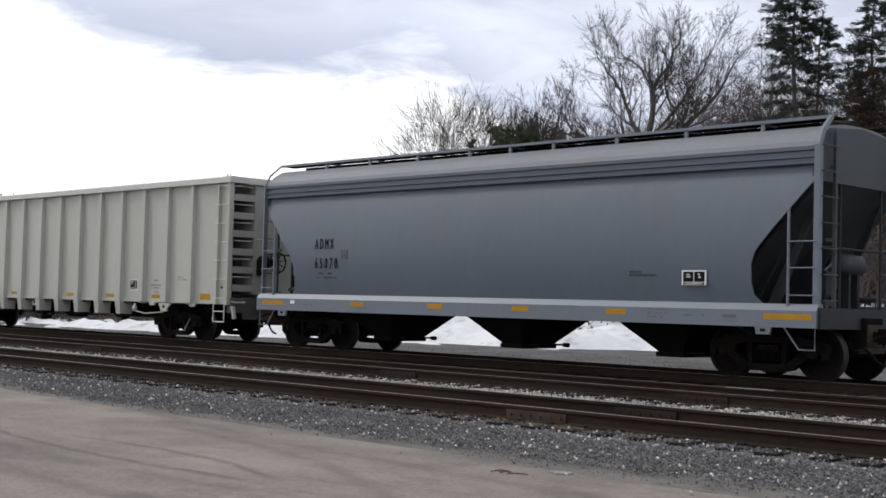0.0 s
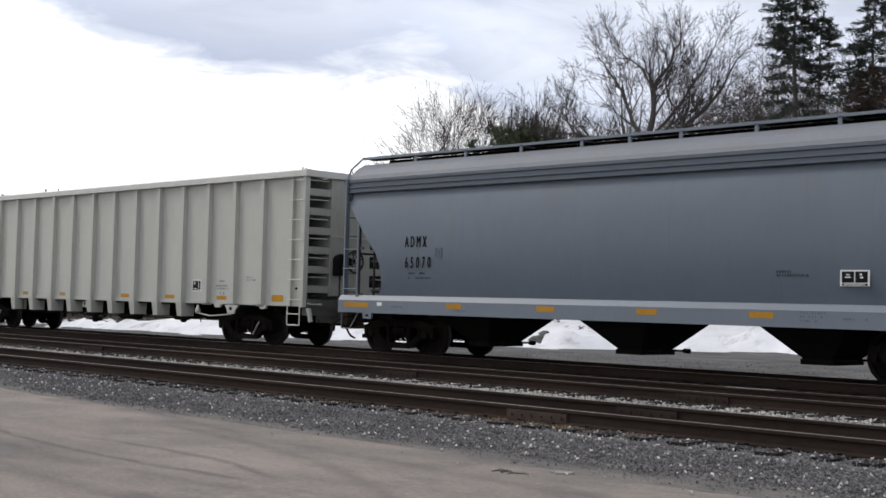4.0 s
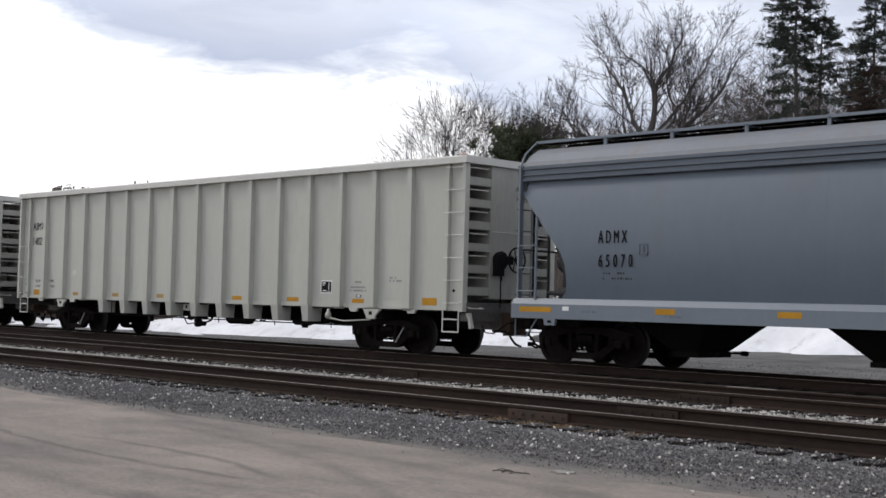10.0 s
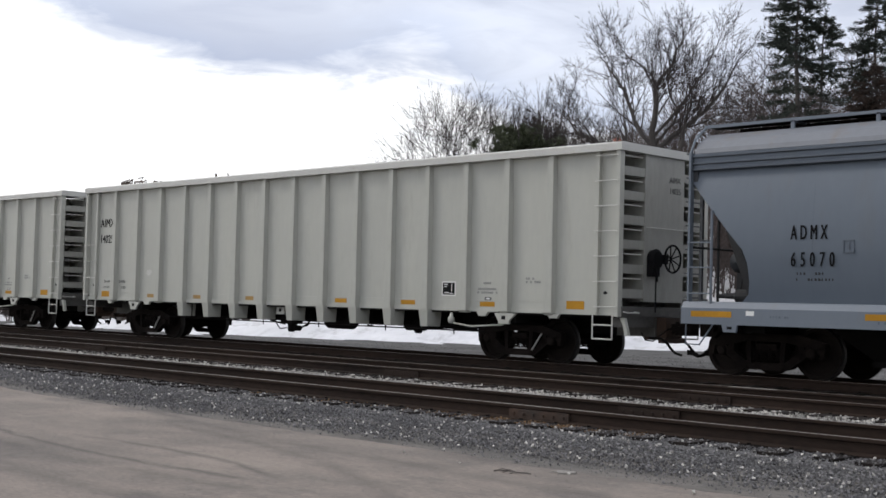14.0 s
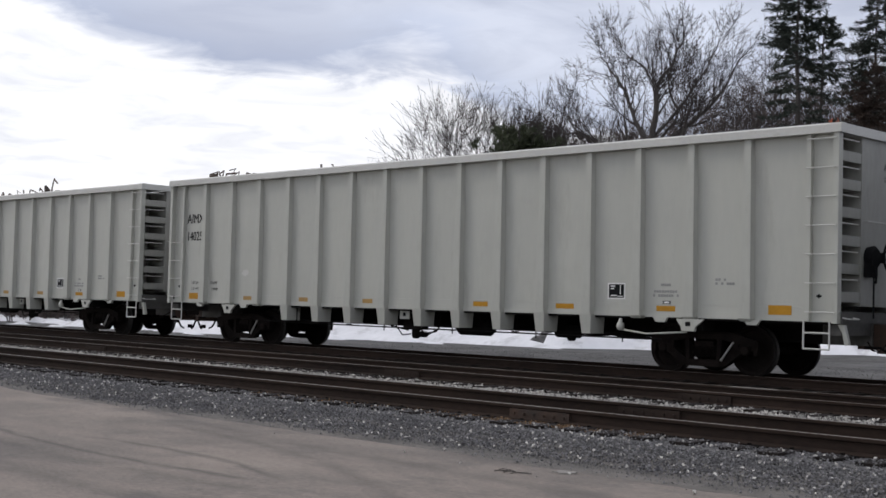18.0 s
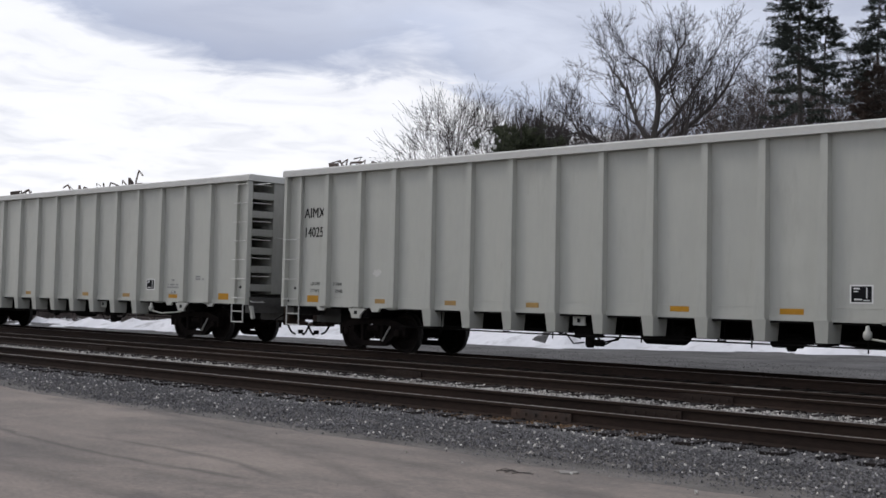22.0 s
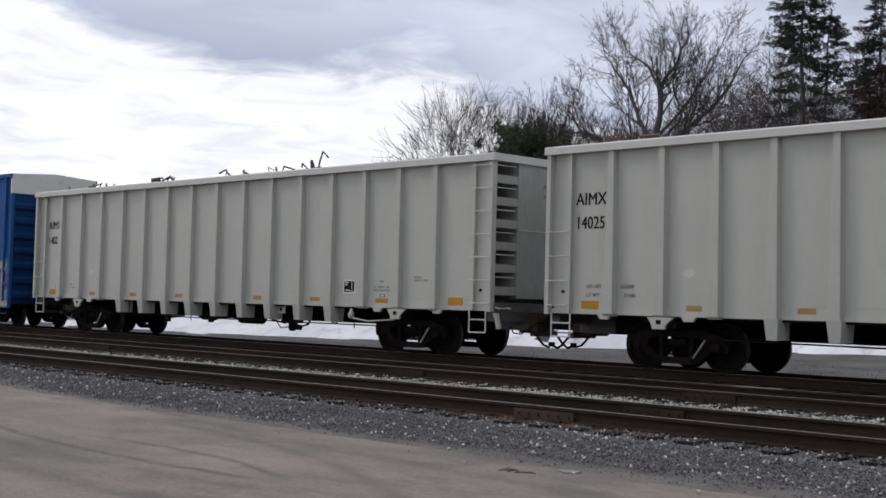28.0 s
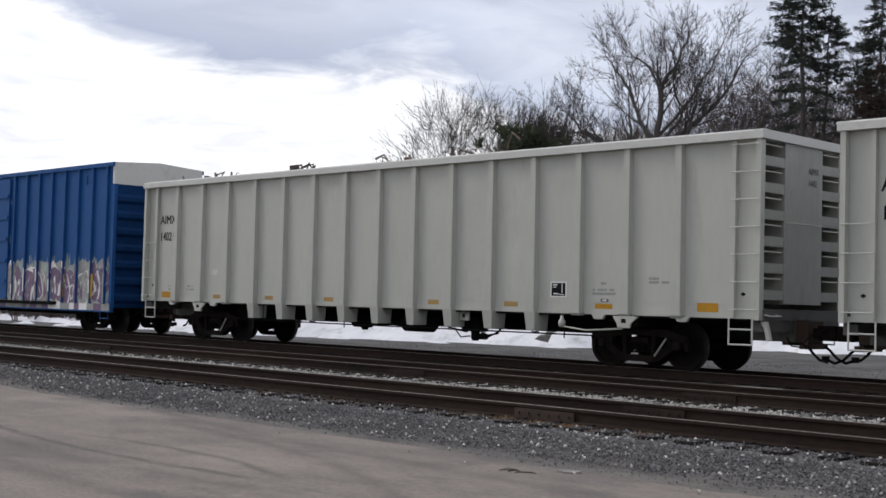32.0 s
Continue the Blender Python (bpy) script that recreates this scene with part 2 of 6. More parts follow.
def box(bm, x0, x1, y0, y1, z0, z1):
    v = [bm.verts.new(p) for p in ((x0, y0, z0), (x1, y0, z0), (x1, y1, z0), (x0, y1, z0), (x0, y0, z1), (x1, y0, z1), (x1, y1, z1), (x0, y1, z1))]
    for f in ((3, 2, 1, 0), (4, 5, 6, 7), (0, 1, 5, 4), (1, 2, 6, 5), (2, 3, 7, 6), (3, 0, 4, 7)):
        bm.faces.new([v[i] for i in f])
    return v


def prism(bm, poly, a, b, axis="y"):
    """A closed polygon pushed from a to b along an axis. poly: (x, z) for y, (y, z) for x, (x, y) for z."""
    put = {"y": lambda p, k: (p[0], k, p[1]), "x": lambda p, k: (k, p[0], p[1]), "z": lambda p, k: (p[0], p[1], k)}[axis]
    lo, hi = [bm.verts.new(put(p, a)) for p in poly], [bm.verts.new(put(p, b)) for p in poly]
    n = len(poly)
    bm.faces.new(lo[::-1])
    bm.faces.new(hi)
    for i in range(n):
        bm.faces.new((lo[i], lo[(i + 1) % n], hi[(i + 1) % n], hi[i]))
    return lo + hi


def rod(bm, points, r, n=6):
    """A round bar along points."""
    pts = [Vector(p) for p in points]
    rings = []
    for i, p in enumerate(pts):
        way = (pts[min(i + 1, len(pts) - 1)] - pts[max(i - 1, 0)]).normalized()
        side = way.cross(Vector((0.31, 0.17, 0.93))).normalized()
        other = way.cross(side)
        rr = r[i] if isinstance(r, (list, tuple)) else r
        rings.append([bm.verts.new(p + side * (rr * math.cos(k * math.tau / n)) + other * (rr * math.sin(k * math.tau / n))) for k in range(n)])
    for a, b in zip(rings, rings[1:]):
        for k in range(n):
            bm.faces.new((a[k], a[(k + 1) % n], b[(k + 1) % n], b[k]))
    bm.faces.new(rings[0][::-1])
    bm.faces.new(rings[-1])


def lathe(bm, profile, axis="y", n=28, at=(0, 0, 0)):
    """profile: (along, radius) pairs turned round an axis."""
    rings = []
    for k in range(n):
        c, s = math.cos(k * math.tau / n), math.sin(k * math.tau / n)
        ring = []
        for d, r in profile:
            p = {"y": (r * c, d, r * s), "x": (d, r * c, r * s), "z": (r * c, r * s, d)}[axis]
            ring.append(bm.verts.new(Vector(p) + Vector(at)))
        rings.append(ring)
    for k in range(n):
        a, b = rings[k], rings[(k + 1) % n]
        for i in range(len(profile) - 1):
            bm.faces.new((a[i], a[i + 1], b[i + 1], b[i]))


def finish(bm, name, mats, bevel=0.0, smooth=False):
    if bevel:
        bmesh.ops.bevel(bm, geom=[e for e in bm.edges if len(e.link_faces) == 2 and e.calc_face_angle(0) > 0.6], offset=bevel, segments=1, affect="EDGES")
    bmesh.ops.recalc_face_normals(bm, faces=bm.faces)
    me = bpy.data.meshes.new(name)
    bm.to_mesh(me)
    bm.free()
    for m in mats if isinstance(mats, (list, tuple)) else [mats]:
        me.materials.append(m)
    if smooth:
        for p in me.polygons:
            p.use_smooth = True
    return me


def part(name, bm, mat, parent=None, label="", bevel=0.0, smooth=False, at=None):
    """One mesh object; under a thing or a part where parent is given."""
    data = bm if isinstance(bm, bpy.types.Mesh) else finish(bm, name, mat, bevel, smooth)
    ob = new(name, data)
    if parent is not None:
        ob.parent = parent
    if at is not None:
        ob.matrix_basis = at
    if label:
        ob["label"] = label
    return ob


def bm_box(*b):
    bm = bmesh.new()
    box(bm, *b)
    return bm


def sheet(name, verts, faces, mat):
    me = bpy.data.meshes.new(name)
    me.from_pydata(verts, [], faces)
    me.update()
    me.materials.append(mat)
    return me


def lettering(text, size, x, y, z, mat, parent, name="lettering", spread=1.0, squeeze=1.0, bold=0.0, width=0.0):
    """Letters on a side that faces the camera's lot (towards -y), as a thin mesh."""
    cu = bpy.data.curves.new("text", "FONT")
    cu.body, cu.size, cu.extrude, cu.space_character = text, size, 0.0015, spread
    cu.resolution_u = 3
    tmp = bpy.data.objects.new("text", cu)
    scene.collection.objects.link(tmp)
    me = bpy.data.meshes.new_from_object(tmp.evaluated_get(bpy.context.evaluated_depsgraph_get()))
    bpy.data.objects.remove(tmp)
    me.materials.clear()
    me.materials.append(mat)
    if width:
        squeeze = width / max(v.co.x for v in me.vertices)
    me.transform(Matrix.Translation((x, y, z)) @ Matrix.Rotation(radians(90), 4, "X") @ Matrix.Diagonal((squeeze, 1, 1, 1)))
    if bold:
        # broader strokes: the same letters again, a little to the side
        bm = bmesh.new()
        bm.from_mesh(me)
        again = bmesh.ops.duplicate(bm, geom=bm.verts[:] + bm.edges[:] + bm.faces[:])["geom"]
        for v in again:
            if isinstance(v, bmesh.types.BMVert):
                v.co += Vector((bold, -0.0015, bold * 0.3))
        bm.to_mesh(me)
        bm.free()
    return part(name, me, mat, parent)


# ---- ground ----


def smooth01(a, b, v):
    k = min(1, max(0, (v - a) / (b - a)))
    return k * k * (3 - 2 * k)


def ground_height(x, y):
    """The lot, the yard and, behind it, a bank that rises into a wooded hill."""
    h = -0.06
    h += 0.17 * smooth01(9.6, 10.8, y)
    h -= 0.04 * smooth01(23.4, 25.5, y)
    # the hill behind: high beyond the yard, falling away far down the line
    along = -x
    start = 34 + 0.10 * max(0, along - 10)
    rise = smooth01(start, start + 32, y) * 5.5
    fade = 1 - smooth01(35, 75, along - (y - 30) * 0.9)
    h += rise * max(0.06, fade)
    h += 0.25 * noise.noise((x * 0.05, y * 0.05, 3)) * smooth01(30, 45, y)
    return h


def snow_edge(x):
    return 31.5 + 0.36 * min(6, max(-9, x + 33)) + 3.2 * smooth01(-28.6, -26.8, x) + 1.6 * noise.noise((x * 0.13, 0.3, 5)) + 0.5 * noise.noise((x * 0.6, 0.3, 8))


def snow_height(x, y):
    """Ploughed snow along the far side of the yard, and old snow on the bank."""
    edge = snow_edge(x)
    k = smooth01(edge, edge + 2.2, y)
    ridge = (0.22 + 0.78 * smooth01(-50, -46, x)) * (0.55 + 0.5 * noise.noise((x * 0.21, y * 0.1, 1))) * k * (1 - 0.55 * smooth01(edge + 2, edge + 7, y))
    lumps = 0.30 * noise.noise((x * 0.9, y * 0.9, 2)) * k + 0.24 * noise.noise((x * 2.3, y * 2.3, 7)) * k
    back = np.interp(x, (-120, -55, -46, -38, -30, -20, 0), (37, 37.5, 47, 55, 52, 44, 42)) + 3.0 * noise.noise((x * 0.15, y * 0.15, 11))
    left_over = 0.30 * max(0, noise.noise((x * 0.45, y * 1.3, 14)) - 0.18) * smooth01(edge - 3.5, edge - 0.5, y) * (1 - k)
    return -0.16 * (1 - k) + left_over * 2.2 + max(0.06 * k, ridge + lumps) - 0.9 * smooth01(back, back + 2.0, y)


def stops(*spans):
    out = []
    for a, b, step in spans:
        k = a
        while k < b - 1e-6:
            out.append(k)
            k += step
    return out + [spans[-1][1]]


def grid_sheet(name, xs, ys, height, mat):
    verts = [(x, y, height(x, y)) for y in ys for x in xs]
    n = len(xs)
    faces = [(j * n + i, j * n + i + 1, (j + 1) * n + i + 1, (j + 1) * n + i) for j in range(len(ys) - 1) for i in range(n - 1)]
    me = sheet(name, verts, faces, mat)
    for p in me.polygons:
        p.use_smooth = True
    return me


GROUND = material("yard_gravel", (0.043, 0.042, 0.041), (0.108, 0.105, 0.101), 0.95, 0, 0.6, 9, 1.5, 0.9, dirt=(0.10, 0.09, 0.08), dirt_amount=0.3, dirt_scale=0.4)
xs = stops((-2400, -400, 400), (-400, -120, 20), (-120, 30, 2.5), (30, 400, 37), (400, 2400, 400))
ys = stops((-2400, -300, 420), (-300, -20, 40), (-20, 9, 5), (9, 26, 0.6), (26, 90, 2.0), (90, 400, 31), (400, 2400, 400))
tagged(part("ground", grid_sheet("ground", xs, ys, lambda x, y: ground_height(x, y) - 0.6 * smooth01(snow_edge(x) + 2.0, snow_edge(x) + 5.0, y), GROUND), GROUND), "grey gravel yard with a bank rising behind it", "ground", kind="structure")
xs = stops((-420, -140, 14), (-140, -100, 2), (-100, -5, 0.5), (-5, 20, 1), (20, 90, 7))
ys = stops((26.5, 40, 0.4), (40, 70, 2.0), (70, 200, 10))
tagged(part("snow_bank", grid_sheet("snow_bank", xs, ys, lambda x, y: ground_height(x, y) + snow_height(x, y), SNOW), SNOW),
       "old ploughed snow, white with dirty patches, along the yard", "snow", kind="structure")


xs = stops((-420, -140, 28), (-140, -100, 4), (-100, 20, 2.0), (20, 90, 10))
ys = stops((35.0, 70, 1.4), (70, 200, 10))
tagged(part("wooded_bank", grid_sheet("wooded_bank", xs, ys, lambda x, y: ground_height(x, y) - 0.30 + 0.25 * noise.noise((x * 0.5, y * 0.5, 21)) * 0.4, LITTER), LITTER),
       "bank covered with brown leaf litter under the trees", "bank", kind="structure")
xs, ys = stops((-68, -48, 0.35)), stops((31.8, 40.0, 0.35))
tagged(part("dirt_mound", grid_sheet("dirt_mound", xs, ys, lambda x, y: ground_height(x, y) - 0.4 + (1.25 + 0.9 * noise.noise((x * 0.45, y * 0.5, 31)) + 0.5 * noise.noise((x * 1.7, y * 1.7, 32)))
                                        * smooth01(31.8, 34.6, y) * smooth01(-68, -64, x) * (1 - smooth01(-52, -48.5, x)), EARTH), EARTH), "dark earth and litter heaped behind the snow", "dirt mound", kind="structure")
xs = stops((-60, -30, 1.0), (-30, 4, 0.3), (4, 40, 4))
ys = [9.65, 9.85, 10.05, 10.3, 10.6, 10.9, 11.2]
tagged(part("ballast_bed", grid_sheet("ballast_bed", xs, ys, lambda x, y: -0.065 + 0.15 * smooth01(9.5, 10.8, y) + 0.02 * noise.noise((x * 1.1, y * 1.1, 9)) + 0.02 * noise.noise((x * 5, y * 5, 9)), BED), BED),
       "dark grit under the ballast stones", "ballast bed", kind="structure")


xs, ys = stops((-31.4, -27.6, 0.2)), stops((33.0, 36.0, 0.2))


def pile_height(x, y):
    r = ((x + 29.6) / 1.0) ** 2 + ((y - 34.6) / 0.9) ** 2
    return ground_height(x, y) - 0.22 + 0.72 * max(0, 1 - r) + 0.28 * noise.noise((x * 1.5, y * 1.5, 3)) + 0.12 * noise.noise((x * 4, y * 4, 3))


tagged(part("gravel_pile", grid_sheet("gravel_pile", xs, ys, pile_height, GROUND), GROUND), "low heap of grey gravel in the old snow", "gravel pile", kind="structure")


def lot_edge(x):
    return 9.12 + 0.06 * noise.noise((x * 2.1, 0, 0)) + 0.20 * noise.noise((x * 0.35, 4, 0)) + 0.45 * smooth01(16, 21, -x) - 0.10 * smooth01(-9.6, -7.8, x)


xs, ys = stops((-60, -30, 1.0), (-30, 4, 0.15), (4, 40, 4)), stops((8.4, 10.2, 0.1))
tagged(part("verge", grid_sheet("verge", xs, ys, lambda x, y: -0.04 + 0.058 * smooth01(lot_edge(x) - 0.25, lot_edge(x) + 0.12, y) + 0.072 * smooth01(9.4, 10.8, y) + 0.014 * noise.noise((x * 2.3, y * 2.3, 4)), DIRT), DIRT),
       "muddy dirt verge between the lot and the ballast", "verge", kind="structure")


def build_lot():
    """The paved lot that the camera stands on, dusty and tracked, with a ragged edge along the ballast."""
    m = material("dusty_asphalt", (0.255, 0.214, 0.180), (0.130, 0.113, 0.099), 0.9, 0, 0.60, 26, 1.25, 0.8,
                 (0.62, 1, 1), (0.085, 0.078, 0.072), 0.34, 1.3)
    t = m.node_tree
    b = t.nodes["Principled BSDF"]
    col = b.inputs["Base Color"].links[0].from_socket
    co = t.nodes.new("ShaderNodeTexCoord").outputs["Object"]
    sep = t.nodes.new("ShaderNodeSeparateXYZ")
    t.links.new(co, sep.inputs[0])
    rough = node(t, "ShaderNodeTexNoise", Scale=1.6, Detail=6.0, Roughness=0.75)
    t.links.new(co, rough.inputs["Vector"])
    wob = mathn(t, "MULTIPLY", mathn(t, "SUBTRACT", rough.outputs[0], 0.5), 0.22)
    # curved tyre marks of dried mud: centre, radius, width, and how far along the lot they run
    for cx, cy, r, w, x0, x1, k in ((-10.11, 24.81, 18.58, 0.045, -16.0, -8.4, 0.85), (-10.92, -0.35, 7.34, 0.05, -12.2, -8.2, 0.75), (-10.11, 24.81, 18.95, 0.10, -18.0, -7.8, 0.45),
                                    (-9.0, 30.0, 24.9, 0.12, -15.0, -4.5, 0.5), (-14.0, -6.0, 14.4, 0.09, -13.0, -3.0, 0.5), (-6.0, 40.0, 32.0, 0.10, -20.0, -3.0, 0.45)):
        dx, dy = mathn(t, "SUBTRACT", sep.outputs[0], cx), mathn(t, "SUBTRACT", sep.outputs[1], cy)
        d = mathn(t, "SQRT", mathn(t, "ADD", mathn(t, "MULTIPLY", dx, dx), mathn(t, "MULTIPLY", dy, dy)))
        off = mathn(t, "ABSOLUTE", mathn(t, "ADD", mathn(t, "SUBTRACT", d, r), wob))
        band = mathn(t, "SUBTRACT", 1.0, mathn(t, "DIVIDE", off, w * 2), True)
        ends = mathn(t, "MULTIPLY", mathn(t, "SUBTRACT", sep.outputs[0], x0), mathn(t, "SUBTRACT", x1, sep.outputs[0]))
        ends = mathn(t, "MULTIPLY", ends, 0.5, True)
        patchy = mathn(t, "MULTIPLY", mathn(t, "SUBTRACT", rough.outputs[0], 0.27), 4.0, True)
        f = mathn(t, "MULTIPLY", mathn(t, "MULTIPLY", band, ends), mathn(t, "MULTIPLY", patchy, k))
        col = mixc(t, f, col, (0.075, 0.065, 0.058))
    t.links.new(col, b.inputs["Base Color"])
    xs = stops((-160, -40, 6), (-40, 12, 0.25), (12, 80, 8))
    verts, faces = [], []
    rows = [-60, -10, 0, 3, 5, 6, 7, 8, 8.6]
    for x in xs:
        edge = lot_edge(x)
        cols = rows + [edge - 0.02, edge]
        for k, y in enumerate(cols):
            z = 0.012 * noise.noise((x * 0.4, y * 0.4, 0)) - (0.035 if k == len(cols) - 1 else 0)
            verts.append((x, y, z))
    n = len(rows) + 2
    for i in range(len(xs) - 1):
        for j in range(n - 1):
            faces.append((i * n + j, (i + 1) * n + j, (i + 1) * n + j + 1, i * n + j + 1))
    me = sheet("pavement", verts, faces, m)
    for p in me.polygons:
        p.use_smooth = True
    tagged(part("pavement", me, m), "dusty grey paved lot with curved tyre marks", "pavement", kind="structure")


build_lot()


# ---- tracks ----
RAIL_SECTION = [(-0.070, 0.0), (0.070, 0.0), (0.070, 0.012), (0.012, 0.034), (0.010, 0.125), (0.036, 0.138), (0.036, 0.162),
                (0.030, 0.170), (-0.030, 0.170), (-0.036, 0.162), (-0.036, 0.138), (-0.010, 0.125), (-0.012, 0.034), (-0.070, 0.012)]


def build_track(yc, x0, x1, label, joints):
    bed = bmesh.new()
    prism(bed, [(yc - 2.0, 0.0), (yc - 1.45, 0.092), (yc + 1.45, 0.092), (yc + 2.0, 0.0)], x0, x1, "x")
    track = tagged(part("railway_track", bed, OILY), label, "railway track", "tracks of the yard", kind="structure")
    for side in (-0.755, 0.755):
        bm = bmesh.new()
        prism(bm, [(yc + side + a, RAIL_Z - 0.17 + b) for a, b in RAIL_SECTION], x0, x1, "x")
        rail = part("rail", bm, RAIL, track, "rusty brown steel rail")
        top = bmesh.new()
        box(top, x0, x1, yc + side - 0.027, yc + side + 0.027, RAIL_Z - 0.004, RAIL_Z + 0.002)
        part("running_face", top, RAIL_TOP, rail, "worn bright top of the rail")
    for x, side in joints:
        bm = bmesh.new()
        for s in (-1, 1):
            y = yc + side + s * 0.030
            box(bm, x - 0.45, x + 0.45, y - 0.017, y + 0.017, RAIL_Z - 0.150, RAIL_Z - 0.045)
            for k in range(6):
                xb = x - 0.375 + 0.15 * k
                box(bm, xb - 0.014, xb + 0.014, y - 0.036 if s < 0 else y, y if s < 0 else y + 0.036, RAIL_Z - 0.112, RAIL_Z - 0.084)
        rusty = x == -9.80
        part("joint_bar", bm, RUST if rusty else JOINT, track, "rusty bolted rail joint" if rusty else "dark bolted rail joint", bevel=0.004)
    return track


def worn_end(track, yc, x0, x1, side):
    """A rail end that is worn bright."""
    part("worn_rail_end", bm_box(x0, x1, yc + side - 0.034, yc + side + 0.034, RAIL_Z - 0.008, RAIL_Z + 0.004), WORN, track, "rail end worn bright")


tracks = [build_track(TRACKS[0], -260, 60, "rusty railway track beside the paved lot", [(-9.80, -0.755), (-9.36, 0.755), (-26.0, -0.755)]),
          build_track(TRACKS[1], -260, 60, "rusty railway track in the middle of the yard", [(-10.52, -0.755), (-16.85, -0.755), (-27.4, -0.755)]),
          build_track(TRACKS[2], -260, 60, "railway track that carries the freight cars", [])]

worn_end(tracks[1], TRACKS[1], -11.09, -10.23, 0.755)

# ---- freight cars: x along the train, near side towards -y, z from the rail's top ----
WHEEL_R = 0.457


def wheelset_mesh():
    bm = bmesh.new()
    for s in (-1, 1):
        prof = [(s * 0.695, 0.0), (s * 0.78, 0.0), (s * 0.80, 0.12), (s * 0.765, 0.16), (s * 0.755, 0.36), (s * 0.815, 0.385),
                (s * 0.820, 0.452), (s * 0.735, 0.460), (s * 0.715, 0.486), (s * 0.690, 0.480), (s * 0.685, 0.385), (s * 0.735, 0.36), (s * 0.735, 0.15), (s * 0.695, 0.12)]
        lathe(bm, prof, "y", 36)
    lathe(bm, [(-1.0, 0.0), (-1.0, 0.075), (1.0, 0.075), (1.0, 0.0)], "y", 14)
    me = finish(bm, "wheelset", [WHEEL, TREAD])
    for p in me.polygons:
        c = p.center
        r = math.hypot(c.x, c.z)
        if 0.45 < r and abs(c.y) < 0.81:
            p.material_index = 1
    return me


def sideframe_mesh():
    bm = bmesh.new()
    y0, y1 = -1.06, -0.90
    # a cast bow: top member, narrow spring seat, sloping arms that leave three-cornered windows, columns and pedestals
    prism(bm, [(-1.14, 0.64), (-1.14, 0.53), (-0.70, 0.58), (-0.40, 0.64), (0.40, 0.64), (0.70, 0.58), (1.14, 0.53), (1.14, 0.64), (0.62, 0.77), (-0.62, 0.77)], y0, y1)
    prism(bm, [(-0.34, 0.14), (0.34, 0.14), (0.44, 0.20), (0.38, 0.265), (-0.38, 0.265), (-0.44, 0.20)], y0, y1)
    for s in (-1, 1):
        prism(bm, [(s * 0.34, 0.14), (s * 0.48, 0.17), (s * 1.00, 0.53), (s * 0.84, 0.58), (s * 0.36, 0.27)], y0, y1)
        prism(bm, [(s * 0.29, 0.26), (s * 0.37, 0.26), (s * 0.40, 0.66), (s * 0.30, 0.66)], y0, y1)
        prism(bm, [(s * 1.06, 0.38), (s * 1.13, 0.38), (s * 1.16, 0.60), (s * 1.04, 0.60)], y0, y1)
        prism(bm, [(s * 0.66, 0.40), (s * 0.72, 0.36), (s * 0.76, 0.60), (s * 0.64, 0.60)], y0, y1)
        box(bm, *sorted((s * 0.74, s * 1.04)), -1.02, -0.92, 0.46, 0.60)
    return finish(bm, "sideframe", TRUCK, 0.012)


def spring_mesh():
    bm = bmesh.new()
    pts = []
    for k in range(56):
        a = k / 10 * math.tau
        pts.append((0.055 * math.cos(a), 0.055 * math.sin(a), 0.30 + k / 55 * 0.24))
    rod(bm, pts, 0.014, 4)
    return finish(bm, "spring", TRUCK)


def cap_mesh():
    bm = bmesh.new()
    lathe(bm, [(-1.10, 0.0), (-1.10, 0.06), (-1.085, 0.085), (-1.00, 0.095), (-0.95, 0.10), (-0.95, 0.0)], "y", 14)
    return finish(bm, "bearing_cap", TRUCK)


def bolster_mesh():
    bm = bmesh.new()
    prism(bm, [(-1.03, 0.50), (-0.95, 0.42), (0.95, 0.42), (1.03, 0.50), (1.03, 0.60), (0.4, 0.70), (-0.4, 0.70), (-1.03, 0.60)], -0.2, 0.2, "x")
    lathe(bm, [(0.66, 0.0), (0.66, 0.19), (0.80, 0.19), (0.80, 0.0)], "z", 16)
    for s in (-1, 1):
        box(bm, s * 0.30, s * 0.42, -0.75, 0.75, 0.36, 0.48)
    return finish(bm, "truck", TRUCK, 0.01)


def brake_rod_mesh():
    bm = bmesh.new()
    rod(bm, [(0.40, -1.085, 0.26), (0.66, -1.085, 0.60)], 0.022, 6)
    return finish(bm, "brake_lever", SILVER)


TRUCK_MESHES = dict(wheelset=wheelset_mesh(), sideframe=sideframe_mesh(), spring=spring_mesh(), cap=cap_mesh(), bolster=bolster_mesh(), rod=brake_rod_mesh())
WHEELSETS = []
TURN = Matrix.Rotation(math.pi, 4, "Z")


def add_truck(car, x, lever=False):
    t = part("truck", TRUCK_MESHES["bolster"], TRUCK, car, "sooty cast-steel truck with two wheelsets, darkened for shade", at=Matrix.Translation((x, 0, 0)))
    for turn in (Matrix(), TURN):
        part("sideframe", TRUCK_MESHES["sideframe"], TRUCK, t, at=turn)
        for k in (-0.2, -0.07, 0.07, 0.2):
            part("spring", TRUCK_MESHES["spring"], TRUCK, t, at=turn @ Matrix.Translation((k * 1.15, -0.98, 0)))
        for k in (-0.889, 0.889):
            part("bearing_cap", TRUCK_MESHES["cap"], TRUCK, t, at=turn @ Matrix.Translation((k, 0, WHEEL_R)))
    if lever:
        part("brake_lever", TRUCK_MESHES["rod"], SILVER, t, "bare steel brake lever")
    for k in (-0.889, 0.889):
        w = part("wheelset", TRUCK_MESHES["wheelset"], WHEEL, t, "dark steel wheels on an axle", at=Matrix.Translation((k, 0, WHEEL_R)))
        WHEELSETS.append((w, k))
    return t


